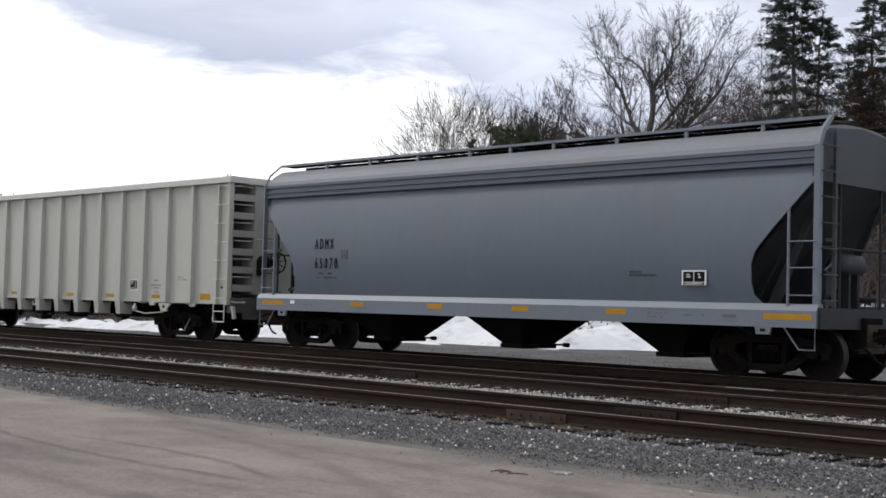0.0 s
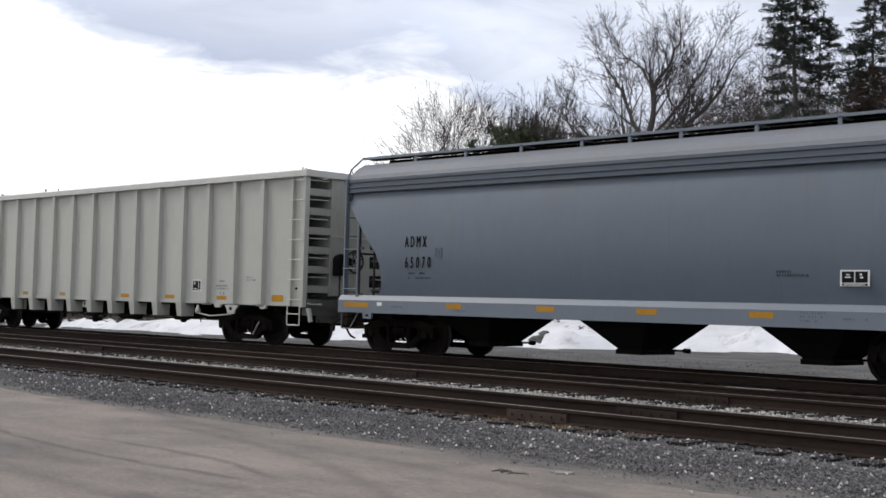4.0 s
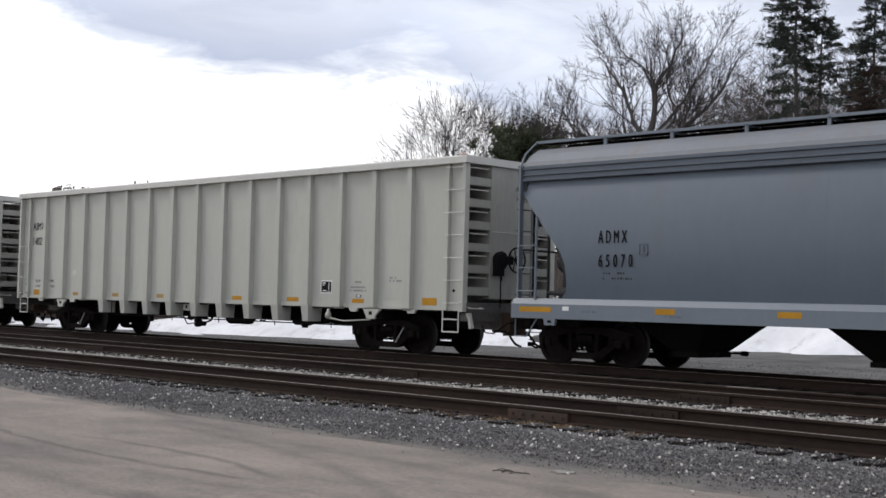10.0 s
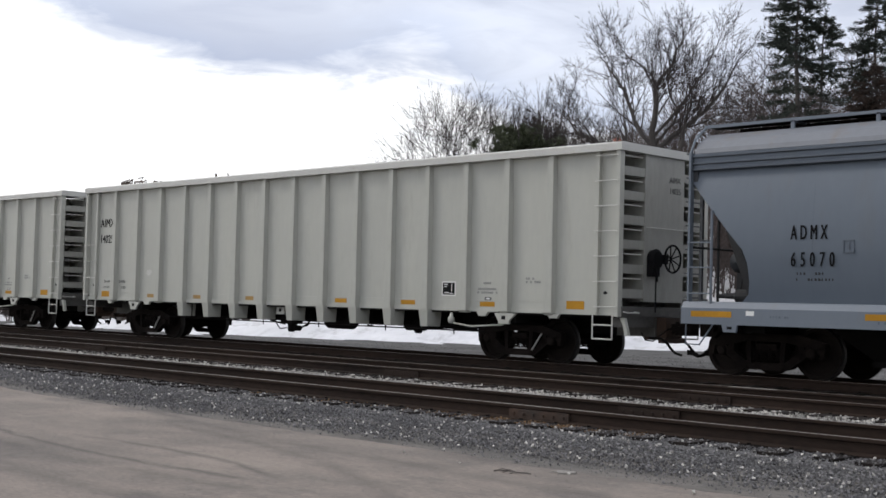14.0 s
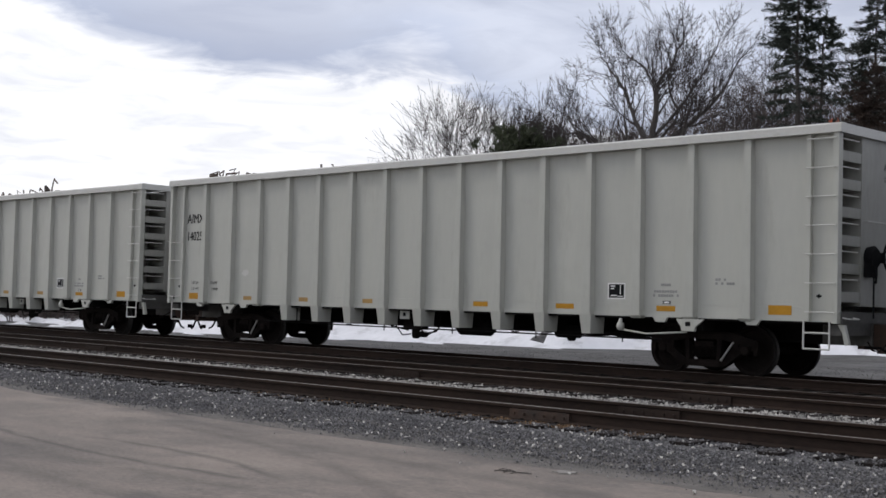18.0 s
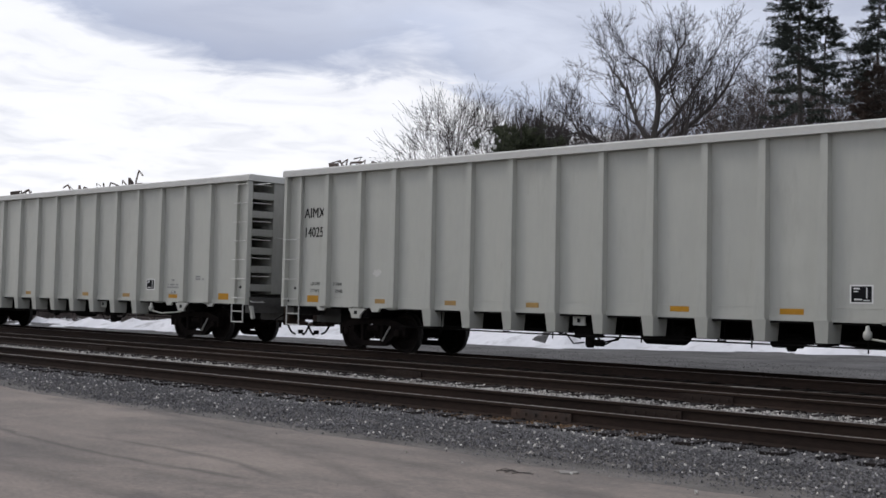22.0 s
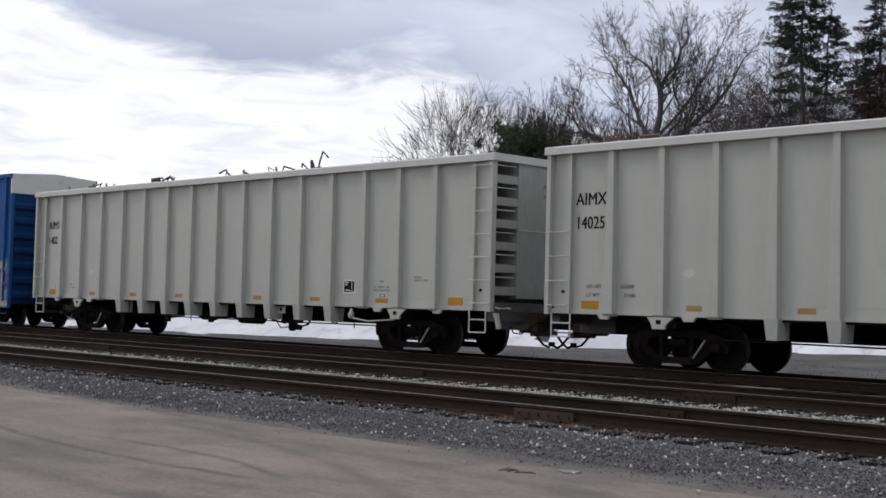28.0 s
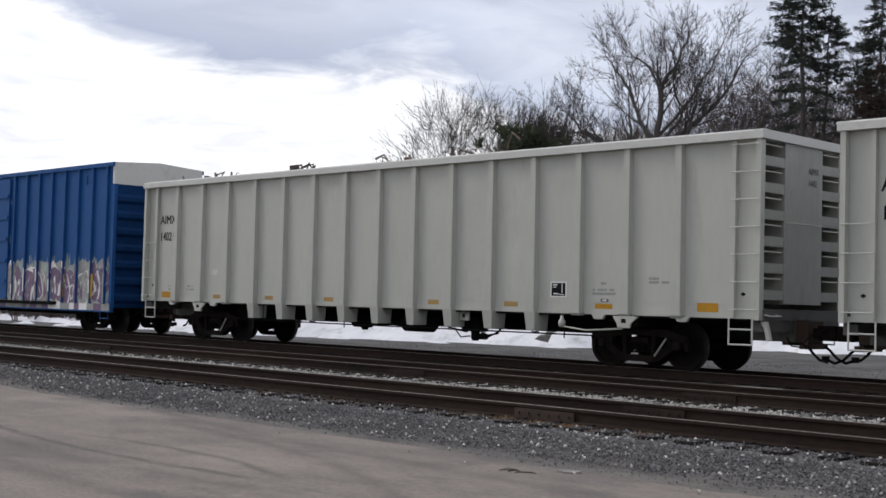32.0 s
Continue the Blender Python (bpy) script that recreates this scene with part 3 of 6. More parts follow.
def coupler_mesh():
    bm = bmesh.new()
    box(bm, -0.75, 0.0, -0.09, 0.09, 0.70, 0.88)
    prism(bm, [(0.0, -0.11), (0.20, -0.17), (0.36, -0.13), (0.36, -0.03), (0.22, -0.02), (0.22, 0.04), (0.40, 0.12), (0.34, 0.20), (0.06, 0.17)], 0.66, 0.93, "z")
    return finish(bm, "coupler", TRUCK, 0.012)


COUPLER = coupler_mesh()


def hose_mesh():
    bm = bmesh.new()
    rod(bm, [(-0.35, 0.30, 0.62), (-0.05, 0.30, 0.60), (0.12, 0.30, 0.48), (0.30, 0.24, 0.34), (0.52, 0.14, 0.27), (0.74, 0.05, 0.33)], 0.026, 6)
    box(bm, 0.70, 0.80, 0.0, 0.1, 0.29, 0.39)
    rod(bm, [(-0.35, -0.34, 0.60), (-0.05, -0.34, 0.59), (0.08, -0.36, 0.52), (0.18, -0.38, 0.42), (0.30, -0.40, 0.33), (0.47, -0.42, 0.29)], 0.026, 6)
    return finish(bm, "air_hose", UNDER)


def cut_lever_mesh():
    bm = bmesh.new()
    rod(bm, [(0.14, -1.40, 0.72), (0.20, -1.36, 0.58), (0.20, -1.10, 0.56), (0.24, -0.7, 0.78), (0.22, -0.1, 0.86)], 0.014, 5)
    return finish(bm, "cut_lever", TRUCK)


HOSE, CUT = hose_mesh(), cut_lever_mesh()


def carrier_mesh():
    """The heavy box that the coupler slides in, with its worn bottom plate."""
    bm = bmesh.new()
    prism(bm, [(-0.50, 0.56), (-0.06, 0.56), (0.02, 0.62), (0.02, 1.00), (-0.50, 1.00)], -0.27, 0.27)
    box(bm, -0.10, 0.06, -0.36, 0.36, 0.50, 0.60)
    return finish(bm, "coupler_carrier", RUST, 0.012)


CARRIER = carrier_mesh()


def add_couplers(car, half):
    for turn in (Matrix(), TURN):
        part("coupler", COUPLER, TRUCK, car, at=turn @ Matrix.Translation((half, 0, 0)))
        part("coupler_carrier", CARRIER, RUST, car, "rust-brown coupler carrier", at=turn @ Matrix.Translation((half - 0.12, 0, 0)))
        part("air_hose", HOSE, UNDER, car, "black rubber air hose", at=turn @ Matrix.Translation((half - 0.1, 0, 0)))
        part("cut_lever", CUT, TRUCK, car, at=turn @ Matrix.Translation((half, 0, 0)))


def rung_set(parent, mat, a, b, out, zs, r=0.011):
    """Ladder rungs from a to b (x, y), stood off by out (x, y) and turned back at both ends; each is a part."""
    bm = bmesh.new()
    rod(bm, [(*a, 0), (a[0] + out[0], a[1] + out[1], 0), (b[0] + out[0], b[1] + out[1], 0), (*b, 0)], r, 5)
    me = finish(bm, "rung", mat)
    for z in zs:
        part("rung", me, mat, parent, at=Matrix.Translation((0, 0, z)))


def small_marks(name, bm, mat, parent, label):
    """Rows of bars that stand for writing too small to read."""
    part(name, bm, mat, parent, label)["kind"] = "stuff"


# -- gondola --
G_HALF, G_SIDE, G_SHEET = 10.00, 1.50, 1.37
G_LOW, G_TOP = 1.04, 4.20
RIBS = [8.235 - 1.1882 * i for i in range(15)]


def gondola_rib(long):
    """A pressed side post: a hat section that widens downwards; the long ones reach down past the side."""
    bm = bmesh.new()
    lo = 0.66 if long else 0.99
    for za, zb, wa, wb, oa, ob, deep in ((G_LOW, G_TOP, 0.112, 0.066, 0.0, 0.025, G_SHEET - 0.02), (lo, G_LOW, 0.105, 0.140, 0.04, 0.0, 1.08 if long else G_SHEET - 0.02)):
        ring = []
        for z, w, o in ((za, wa, oa), (zb, wb, ob)):
            y = -G_SIDE + o
            ring.append([bm.verts.new(p) for p in ((-w - 0.025, -deep, z), (-w, y, z), (w, y, z), (w + 0.025, -deep, z))])
        for k in range(3):
            bm.faces.new((ring[0][k], ring[0][k + 1], ring[1][k + 1], ring[1][k]))
        bm.faces.new((ring[0][3], ring[0][0], ring[1][0], ring[1][3]))
        bm.faces.new(ring[0][::-1])
        bm.faces.new(ring[1])
    return finish(bm, "side_post", GOND)


RIB_LONG, RIB_SHORT = gondola_rib(True), gondola_rib(False)


def gondola_end_mesh():
    """The end: a flat middle sheet, corner columns with six pockets each, made of cross bars over a deeper sheet."""
    x1 = G_HALF
    bm = bmesh.new()
    # set back extra deep so that little light reaches into the pockets
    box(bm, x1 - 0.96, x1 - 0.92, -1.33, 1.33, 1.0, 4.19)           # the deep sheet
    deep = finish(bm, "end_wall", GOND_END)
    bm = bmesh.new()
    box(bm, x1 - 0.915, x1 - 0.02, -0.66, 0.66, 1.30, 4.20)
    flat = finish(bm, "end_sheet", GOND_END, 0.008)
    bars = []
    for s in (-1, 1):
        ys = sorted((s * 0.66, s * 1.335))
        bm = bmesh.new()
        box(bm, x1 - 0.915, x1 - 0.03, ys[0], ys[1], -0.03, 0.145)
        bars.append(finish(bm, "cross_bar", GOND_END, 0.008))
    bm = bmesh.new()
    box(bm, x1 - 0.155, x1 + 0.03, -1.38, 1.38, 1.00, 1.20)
    return deep, flat, bars, finish(bm, "end_sill", GOND_DIRTY_SHADE, 0.008)


G_END, G_FLAT, G_BARS, G_SILL = gondola_end_mesh()


def build_gondola(label, with_brake, number, lettered):
    car = new("gondola_car")
    tagged(car, label, "freight car", "freight train")
    for s in (-1, 1):
        ys = sorted((s * G_SHEET, s * (G_SHEET - 0.03)))
        part("side_sheet", bm_box(-G_HALF + 0.06, G_HALF - 0.06, ys[0], ys[1], G_LOW, G_TOP), GOND, car)
        turn = Matrix() if s < 0 else TURN
        for i, x in enumerate(RIBS):
            part("side_post", RIB_LONG if 3 <= i <= 11 else RIB_SHORT, GOND, car, at=turn @ Matrix.Translation((x, 0, 0)))
        for k in (-1, 1):
            bm = bmesh.new()
            xs = sorted((k * 9.385, k * 9.465))
            box(bm, xs[0], xs[1], *sorted((s * (G_SHEET - 0.01), s * (G_SIDE - 0.04))), G_LOW, G_TOP)
            post = part("ladder_post", bm, GOND, car, "post with pale steel ladder rungs", bevel=0.008)
            bm = bmesh.new()
            xs = sorted((k * 9.90, k * G_HALF))
            box(bm, xs[0], xs[1], *sorted((s * (G_SIDE - 0.14), s * G_SIDE)), 1.0, G_TOP)
            part("corner_post", bm, GOND, car, bevel=0.012)
            zs = [1.18 + 0.488 * j for j in range(7)]
            rung_set(post, GOND_TOP, (k * 9.42, s * (G_SIDE - 0.03)), (k * 9.95, s * (G_SIDE - 0.03)), (0, s * 0.055), zs if k > 0 else zs[:4])
            bm = bmesh.new()
            y = s * (G_SIDE - 0.05)
            for z in (0.83, 0.56):
                rod(bm, [(k * 9.36, y, z), (k * 9.84, y, z)], 0.016, 5)
            for x in (9.36, 9.84):
                rod(bm, [(k * x, y, 1.03), (k * x, y, 0.56)], 0.016, 5)
            part("stirrup_step", bm, GOND_TOP, car, "pale steel stirrup step")
        # the top chord
        bm = bmesh.new()
        prism(bm, [(s * 1.36, G_TOP), (s * (G_SIDE + 0.03), G_TOP), (s * (G_SIDE + 0.03), G_TOP + 0.135), (s * (G_SIDE - 0.01), G_TOP + 0.165), (s * 1.36, G_TOP + 0.165)], -G_HALF - 0.05, G_HALF + 0.05, "x")
        part("top_chord", bm, GOND_TOP, car, "top rail with small dents, coloured pale as if lit from above", bevel=0.008)
        bm = bmesh.new()
        box(bm, -G_HALF + 0.1, G_HALF - 0.1, *sorted((s * (G_SHEET + 0.018), s * (G_SHEET - 0.05))), G_LOW - 0.02, G_LOW + 0.07)
        part("side_sill", bm, GOND, car)
        bm = bmesh.new()
        rod(bm, [(-G_HALF + 0.7, s * (G_SHEET + 0.001), 1.255), (G_HALF - 0.7, s * (G_SHEET + 0.001), 1.255)], 0.004, 5)
        part("weld_seam", bm, GOND, car)
        # jacking pads and small tabs under the side
        for x in (RIBS[1], RIBS[13]):
            bm = bmesh.new()
            prism(bm, [(x - 0.26, 1.0), (x + 0.34, 1.0), (x + 0.16, 0.86), (x + 0.14, 0.78), (x - 0.14, 0.78), (x - 0.16, 0.86)], *sorted((s * (G_SIDE - 0.02), s * (G_SIDE - 0.07))))
            part("jacking_pad", bm, GOND, car, bevel=0.006)
            # the hole is a flat black block; its inner shade is only colour
            bm = bmesh.new()
            box(bm, x - 0.055, x + 0.055, *sorted((s * (G_SIDE - 0.018), s * (G_SIDE - 0.03))), 0.87, 0.95)
            part("pad_hole", bm, BLACK, car)
        for x in (RIBS[0] + 0.12, RIBS[2] + 0.55, RIBS[12] - 0.55, RIBS[14] - 0.12):
            bm = bmesh.new()
            prism(bm, [(x - 0.16, 1.02), (x + 0.16, 1.02), (x + 0.10, 0.93), (x - 0.10, 0.93)], *sorted((s * (G_SIDE - 0.05), s * (G_SIDE - 0.11))))
            part("tie_down_tab", bm, GOND, car)
    for turn in (Matrix(), TURN):
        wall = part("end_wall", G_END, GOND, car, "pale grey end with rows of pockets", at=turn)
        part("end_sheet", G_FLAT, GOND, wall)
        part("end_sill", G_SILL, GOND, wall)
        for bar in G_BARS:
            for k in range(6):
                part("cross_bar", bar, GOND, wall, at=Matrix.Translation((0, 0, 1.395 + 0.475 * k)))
            # not a real bar: a thin cap added to shut skylight out of the pockets
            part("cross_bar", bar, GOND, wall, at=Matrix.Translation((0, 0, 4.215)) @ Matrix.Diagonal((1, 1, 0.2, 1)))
        for s in (-1, 1):
            rung_set(wall, GOND_TOP, (G_HALF - 0.10, s * 0.74), (G_HALF - 0.10, s * 1.30), (0.06, 0), [1.74 + 0.475 * k for k in range(6)], 0.013)
        bm = bmesh.new()
        box(bm, G_HALF - 0.16, G_HALF + 0.04, -1.52, 1.52, G_TOP, G_TOP + 0.16)
        part("end_chord", bm, GOND_TOP, car, at=turn, bevel=0.008)
        bm = bmesh.new()
        rod(bm, [(G_HALF + 0.02, -1.36, 1.1), (G_HALF + 0.14, -1.36, 1.08), (G_HALF + 0.14, -1.0, 1.08), (G_HALF + 0.02, -1.0, 1.1)], 0.014, 5)
        part("grab_iron", bm, GOND_TOP, car, at=turn)
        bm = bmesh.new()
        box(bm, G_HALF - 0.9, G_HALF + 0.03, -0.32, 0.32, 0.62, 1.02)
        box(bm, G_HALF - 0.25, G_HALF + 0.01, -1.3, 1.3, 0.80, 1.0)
        part("striker", bm, GOND_DIRTY_SHADE, car, "dirty grey draft sill end, darkened for shade", at=turn, bevel=0.01)
        bm = bmesh.new()
        prism(bm, [(G_HALF - 0.06, 0.98), (G_HALF + 0.05, 0.98), (G_HALF + 0.14, 0.66), (G_HALF + 0.06, 0.64), (G_HALF + 0.02, 0.84)], -1.35, -1.27)
        part("angle_bracket", bm, GOND, car, at=turn)
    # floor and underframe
    part("floor_plate", bm_box(-G_HALF + 0.1, G_HALF - 0.1, -1.36, 1.36, 0.98, 1.06), UNDER, car, "sooty floor, darkened for shade")
    part("centre_sill", bm_box(-9.2, 9.2, -0.28, 0.28, 0.62, 0.975), UNDER, car, "sooty centre sill, darkened for shade")
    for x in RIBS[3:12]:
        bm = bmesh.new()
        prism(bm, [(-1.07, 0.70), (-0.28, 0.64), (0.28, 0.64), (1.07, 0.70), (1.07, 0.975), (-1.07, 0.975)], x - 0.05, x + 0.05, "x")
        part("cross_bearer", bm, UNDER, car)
    # the brake gear lies the other way round under the second car
    tank, cylinder, valve = (0.95, 3.6, -0.75) if with_brake else (0.58, -1.4, 2.55)
    bm = bmesh.new()
    lathe(bm, [(-0.52, 0.0), (-0.50, 0.14), (-0.42, 0.195), (0.42, 0.195), (0.50, 0.14), (0.52, 0.0)], "x", 18, (tank, -0.66, 0.68))
    for k in (-0.3, 0.3):
        box(bm, tank + k - 0.025, tank + k + 0.025, -0.87, -0.45, 0.68, 0.97)
    part("air_reservoir", bm, UNDER, car, "sooty air reservoir, darkened for shade")
    bm = bmesh.new()
    lathe(bm, [(-0.35, 0.0), (-0.35, 0.13), (0.22, 0.13), (0.30, 0.06), (0.8, 0.04), (0.8, 0.0)], "x", 16, (cylinder, -0.60, 0.66))
    prism(bm, [(cylinder - 0.12, 0.60), (cylinder + 0.14, 0.60), (cylinder + 0.05, 0.47), (cylinder - 0.03, 0.47)], -0.66, -0.54)
    part("brake_cylinder", bm, UNDER, car, "sooty brake cylinder, darkened for shade")
    bm = bmesh.new()
    rod(bm, [(cylinder + 0.8, -0.60, 0.66), (cylinder + 1.3, -0.72, 0.62), (cylinder + 2.2, -0.5, 0.60)], 0.02, 5)
    box(bm, cylinder + 0.72, cylinder + 0.80, -0.95, -0.35, 0.60, 0.68)
    part("brake_lever", bm, UNDER, car, "sooty brake lever and rod, darkened for shade")
    bm = bmesh.new()
    box(bm, valve - 0.22, valve + 0.20, -1.0, -0.66, 0.56, 0.86)
    box(bm, valve - 0.32, valve - 0.20, -0.96, -0.74, 0.60, 0.74)
    lathe(bm, [(0.36, 0.0), (0.36, 0.07), (0.42, 0.10), (0.58, 0.10), (0.58, 0.0)], "z", 12, (valve, -0.85, 0.0))
    lathe(bm, [(-0.10, 0.0), (-0.10, 0.07), (0.08, 0.07), (0.10, 0.0)], "x", 10, (valve + 0.26, -0.86, 0.46))
    rod(bm, [(valve + 0.15, -0.9, 0.62), (valve + 0.4, -0.95, 0.48), (valve + 0.75, -0.95, 0.54), (valve + 0.9, -0.95, 0.72)], 0.022, 5)
    rod(bm, [(valve - 0.1, -0.92, 0.46), (valve - 0.35, -0.95, 0.43), (valve - 0.55, -0.95, 0.62), (valve - 0.6, -0.95, 0.90)], 0.016, 5)
    rod(bm, [(valve + 0.1, -0.98, 0.56), (valve + 0.45, -1.0, 0.42), (valve + 0.85, -1.0, 0.60), (valve + 0.95, -1.0, 0.90)], 0.016, 5)
    rod(bm, [(valve - 0.2, -0.9, 0.55), (valve - 0.7, -0.95, 0.62), (valve - 1.2, -0.95, 0.85)], 0.022, 5)
    part("brake_valve", bm, UNDER, car, "sooty brake valve with bent pipes, darkened for shade", bevel=0.008)
    bm = bmesh.new()
    box(bm, valve - 0.14, valve + 0.16, -1.24, -1.20, 0.80, 1.0)
    plate = part("valve_plate", bm, GOND, car, "pale grey plate above the brake valve", bevel=0.01)
    # black block painted as the dark of a hole
    part("plate_hole", bm_box(valve - 0.03, valve + 0.05, -1.245, -1.23, 0.86, 0.94), BLACK, plate)
    bm = bmesh.new()
    for k, (x0, x1) in enumerate(((-5.9, -2.2), (-2.6, 1.4), (1.0, 5.2), (4.6, 6.4))):
        z = 0.66 + 0.025 * (k % 2)
        rod(bm, [(x0, -1.0, z + 0.1), (x0 + 0.25, -1.05, z), (x1 - 0.2, -1.05, z), (x1, -0.95, z + 0.14)], 0.013, 5)
    part("brake_piping", bm, UNDER, car, "thin sooty pipes clipped under the side, darkened for shade")
    for x in (-5.1, -2.9, 2.4, 4.4):
        bm = bmesh.new()
        rod(bm, [(x, -1.05, 0.96), (x, -1.07, 0.60), (x + 0.12, -1.07, 0.60), (x + 0.12, -1.05, 0.96)], 0.012, 4)
        box(bm, x - 0.02, x + 0.14, -1.09, -1.03, 0.60, 0.63)
        part("pipe_hanger", bm, UNDER, car)
    bm = bmesh.new()
    rod(bm, [(-6.0, -1.2, 0.62), (-2.0, -1.25, 0.60), (6.3, -1.25, 0.60)], 0.016, 5)
    rod(bm, [(-8.8, -0.45, 0.66), (8.8, -0.45, 0.66)], 0.022, 5)
    for x in (-4.6, -1.4, 0.8, 3.2, 5.4):
        rod(bm, [(x, -1.25, 0.97), (x, -1.25, 0.52)], 0.014, 4)
    part("brake_piping", bm, UNDER, car, "thin sooty pipes and rods, darkened for shade")
    bm = bmesh.new()
    lathe(bm, [(-0.08, 0.0), (-0.07, 0.05), (-0.02, 0.075), (0.05, 0.072), (0.08, 0.04), (0.15, 0.03), (0.16, 0.0)], "z", 14, (5.46, -1.40, 0.82))
    rod(bm, [(5.54, -1.42, 0.76), (6.1, -1.44, 0.70), (7.0, -1.44, 0.76)], 0.018, 5)
    part("retainer_valve", bm, GOND, car, "pale grey valve with a thin pipe", smooth=True)
    for x in (-7.1, 7.1):
        add_truck(car, x, True)
        part("body_bolster", bm_box(x - 0.22, x + 0.22, -1.40, 1.40, 0.80, 0.975), UNDER, car)
    add_couplers(car, G_HALF + 0.36)
    # markings on the near side
    ym = -G_SHEET - 0.003
    for x, w, h, z in ((8.86, 0.45, 0.165, 1.12), (6.48, 0.42, 0.10, 1.13), (4.05, 0.46, 0.10, 1.13), (1.74, 0.42, 0.10, 1.13), (-1.86, 0.42, 0.10, 1.13),
                       (-4.22, 0.42, 0.10, 1.13), (-6.5, 0.42, 0.10, 1.13), (-8.93, 0.42, 0.165, 1.12)):
        dull = -8 < x < (0 if with_brake else 5)
        w -= 0.08 if dull else 0
        part("reflector", bm_box(x - w / 2, x + w / 2, ym - 0.003, ym + 0.03, z, z + h), DULL if dull else YELLOW, car, "dirty faded reflective strip" if dull else "yellow reflective strip")
    plate = part("stencil_panel", bm_box(5.12, 5.54, ym - 0.002, ym + 0.03, 1.34, 1.65), WHITE, car, "black stencil panel with a white border")
    part("stencil_block", bm_box(5.15, 5.51, ym - 0.005, ym, 1.365, 1.625), BLACK, plate)
    bm = bmesh.new()
    for x0, x1, z0, z1 in ((5.19, 5.30, 1.575, 1.60), (5.19, 5.27, 1.53, 1.55), (5.20, 5.34, 1.395, 1.42), (5.415, 5.435, 1.43, 1.61), (5.36, 5.48, 1.385, 1.40)):
        box(bm, x0, x1, ym - 0.007, ym - 0.001, z0, z1)
    small_marks("stencil_lines", bm, WHITE, plate, "thin white lines")
    bm = bmesh.new()
    rnd = random.Random(number)
    for x, z, n, w in ((6.21, 1.475, 9, 0.045), (6.19, 1.40, 10, 0.045), (6.36, 1.60, 5, 0.035), (7.55, 1.70, 4, 0.045), (7.55, 1.63, 8, 0.045), *(() if with_brake else ((-7.95, 1.42, 5, 0.05), (-8.86, 1.42, 5, 0.05), (-8.82, 1.33, 4, 0.05), (-7.9, 1.33, 5, 0.05)))):
        for k in range(n):
            if rnd.random() < 0.85:
                box(bm, x + k * w * 1.3, x + k * w * 1.3 + w, ym - 0.002, ym + 0.03, z, z + 0.045)
    small_marks("faded_lettering", bm, FADED, car, "small faded lettering")
    tag = part("data_tag", bm_box(6.41, 6.59, ym - 0.004, ym + 0.02, 1.265, 1.325), GREY_STENCIL, car, "small dark tag with a white middle")
    part("tag_face", bm_box(6.45, 6.55, ym - 0.006, ym, 1.28, 1.31), WHITE, tag)
    bm = bmesh.new()
    for k in (9.6, -9.62):
        box(bm, k - 0.05, k + 0.05, ym - 0.002, ym + 0.02, 1.44, 1.47)
        prism(bm, [(k - 0.042, 1.455), (k, 1.413), (k + 0.042, 1.455), (k, 1.497)], ym - 0.004, ym + 0.02)
    part("lift_mark", bm, BLACK, car, "small black diamond mark")
    for text, z in lettered:
        lettering(text, 0.345, -9.33, ym - 0.001, z, BLACK, car, "lettering", 1.04, bold=0.011, width=0.76 if text[0] == "A" else 0.148 * len(text) - 0.02)
    if with_brake:
        for text, x, z in (("LD LMT", -9.02, 1.53), ("LT WT", -9.02, 1.36), ("213600", -8.19, 1.53), ("72400", -8.10, 1.36)):
            lettering(text, 0.11, x, ym - 0.001, z, GREY_STENCIL, car, "lettering", 1.1, 0.92, 0.002)
    # a pale smudge whose bright glint is painted as a flat patch
    patch = bmesh.new()
    prism(patch, [(-6.62 + 0.14 * math.cos(a * math.tau / 11) * (1 + 0.25 * math.sin(a * 2.3)), 1.83 + 0.080 * math.sin(a * math.tau / 11) * (1 + 0.2 * math.cos(a * 3.1))) for a in range(11)], ym - 0.001, ym + 0.02)
    part("repair_patch", patch, GOND_TOP, car, "small pale smudge with a glint put into its colour")
    for turn in (Matrix(), TURN):
        bm = bmesh.new()
        rod(bm, [(G_HALF - 0.03, -0.60, 2.76), (G_HALF + 0.05, -0.56, 2.76), (G_HALF + 0.05, 1.20, 2.76), (G_HALF - 0.03, 1.24, 2.76)], 0.011, 5)
        part("end_grab_bar", bm, GOND_TOP, car, at=turn)
    if with_brake:
        bm = bmesh.new()
        rag = random.Random(77)
        for _ in range(7):
            x, a = G_HALF - 0.10 + rag.uniform(-0.10, 0.12), rag.uniform(-0.8, 0.8)
            top = G_TOP + 0.16
            rod(bm, [(x, -1.46, top - 0.01), (x + 0.03 * a, -1.47, top + rag.uniform(0.02, 0.05)), (x + 0.09 * a, -1.48, top + rag.uniform(0.0, 0.09))], [0.012, 0.010, 0.004], 5)
        part("tape_scrap", bm, TAPE, car, "scrap of orange-red tape on the top rail")
        bm = bmesh.new()
        lathe(bm, [(0.0, 0.0), (0.0, 0.19), (0.10, 0.21), (0.15, 0.16), (0.16, 0.0)], "x", 16, (G_HALF - 0.02, -0.38, 2.14))
        box(bm, G_HALF - 0.02, G_HALF + 0.13, -0.56, -0.34, 1.80, 2.10)
        box(bm, G_HALF + 0.02, G_HALF + 0.12, -0.30, -0.04, 2.06, 2.24)
        rod(bm, [(G_HALF + 0.12, -0.52, 2.0), (G_HALF + 0.18, -0.50, 1.84), (G_HALF + 0.16, -0.46, 1.70)], 0.02, 5)
        rod(bm, [(G_HALF + 0.10, -0.42, 1.95), (G_HALF + 0.10, -0.42, 1.1)], 0.016, 5)
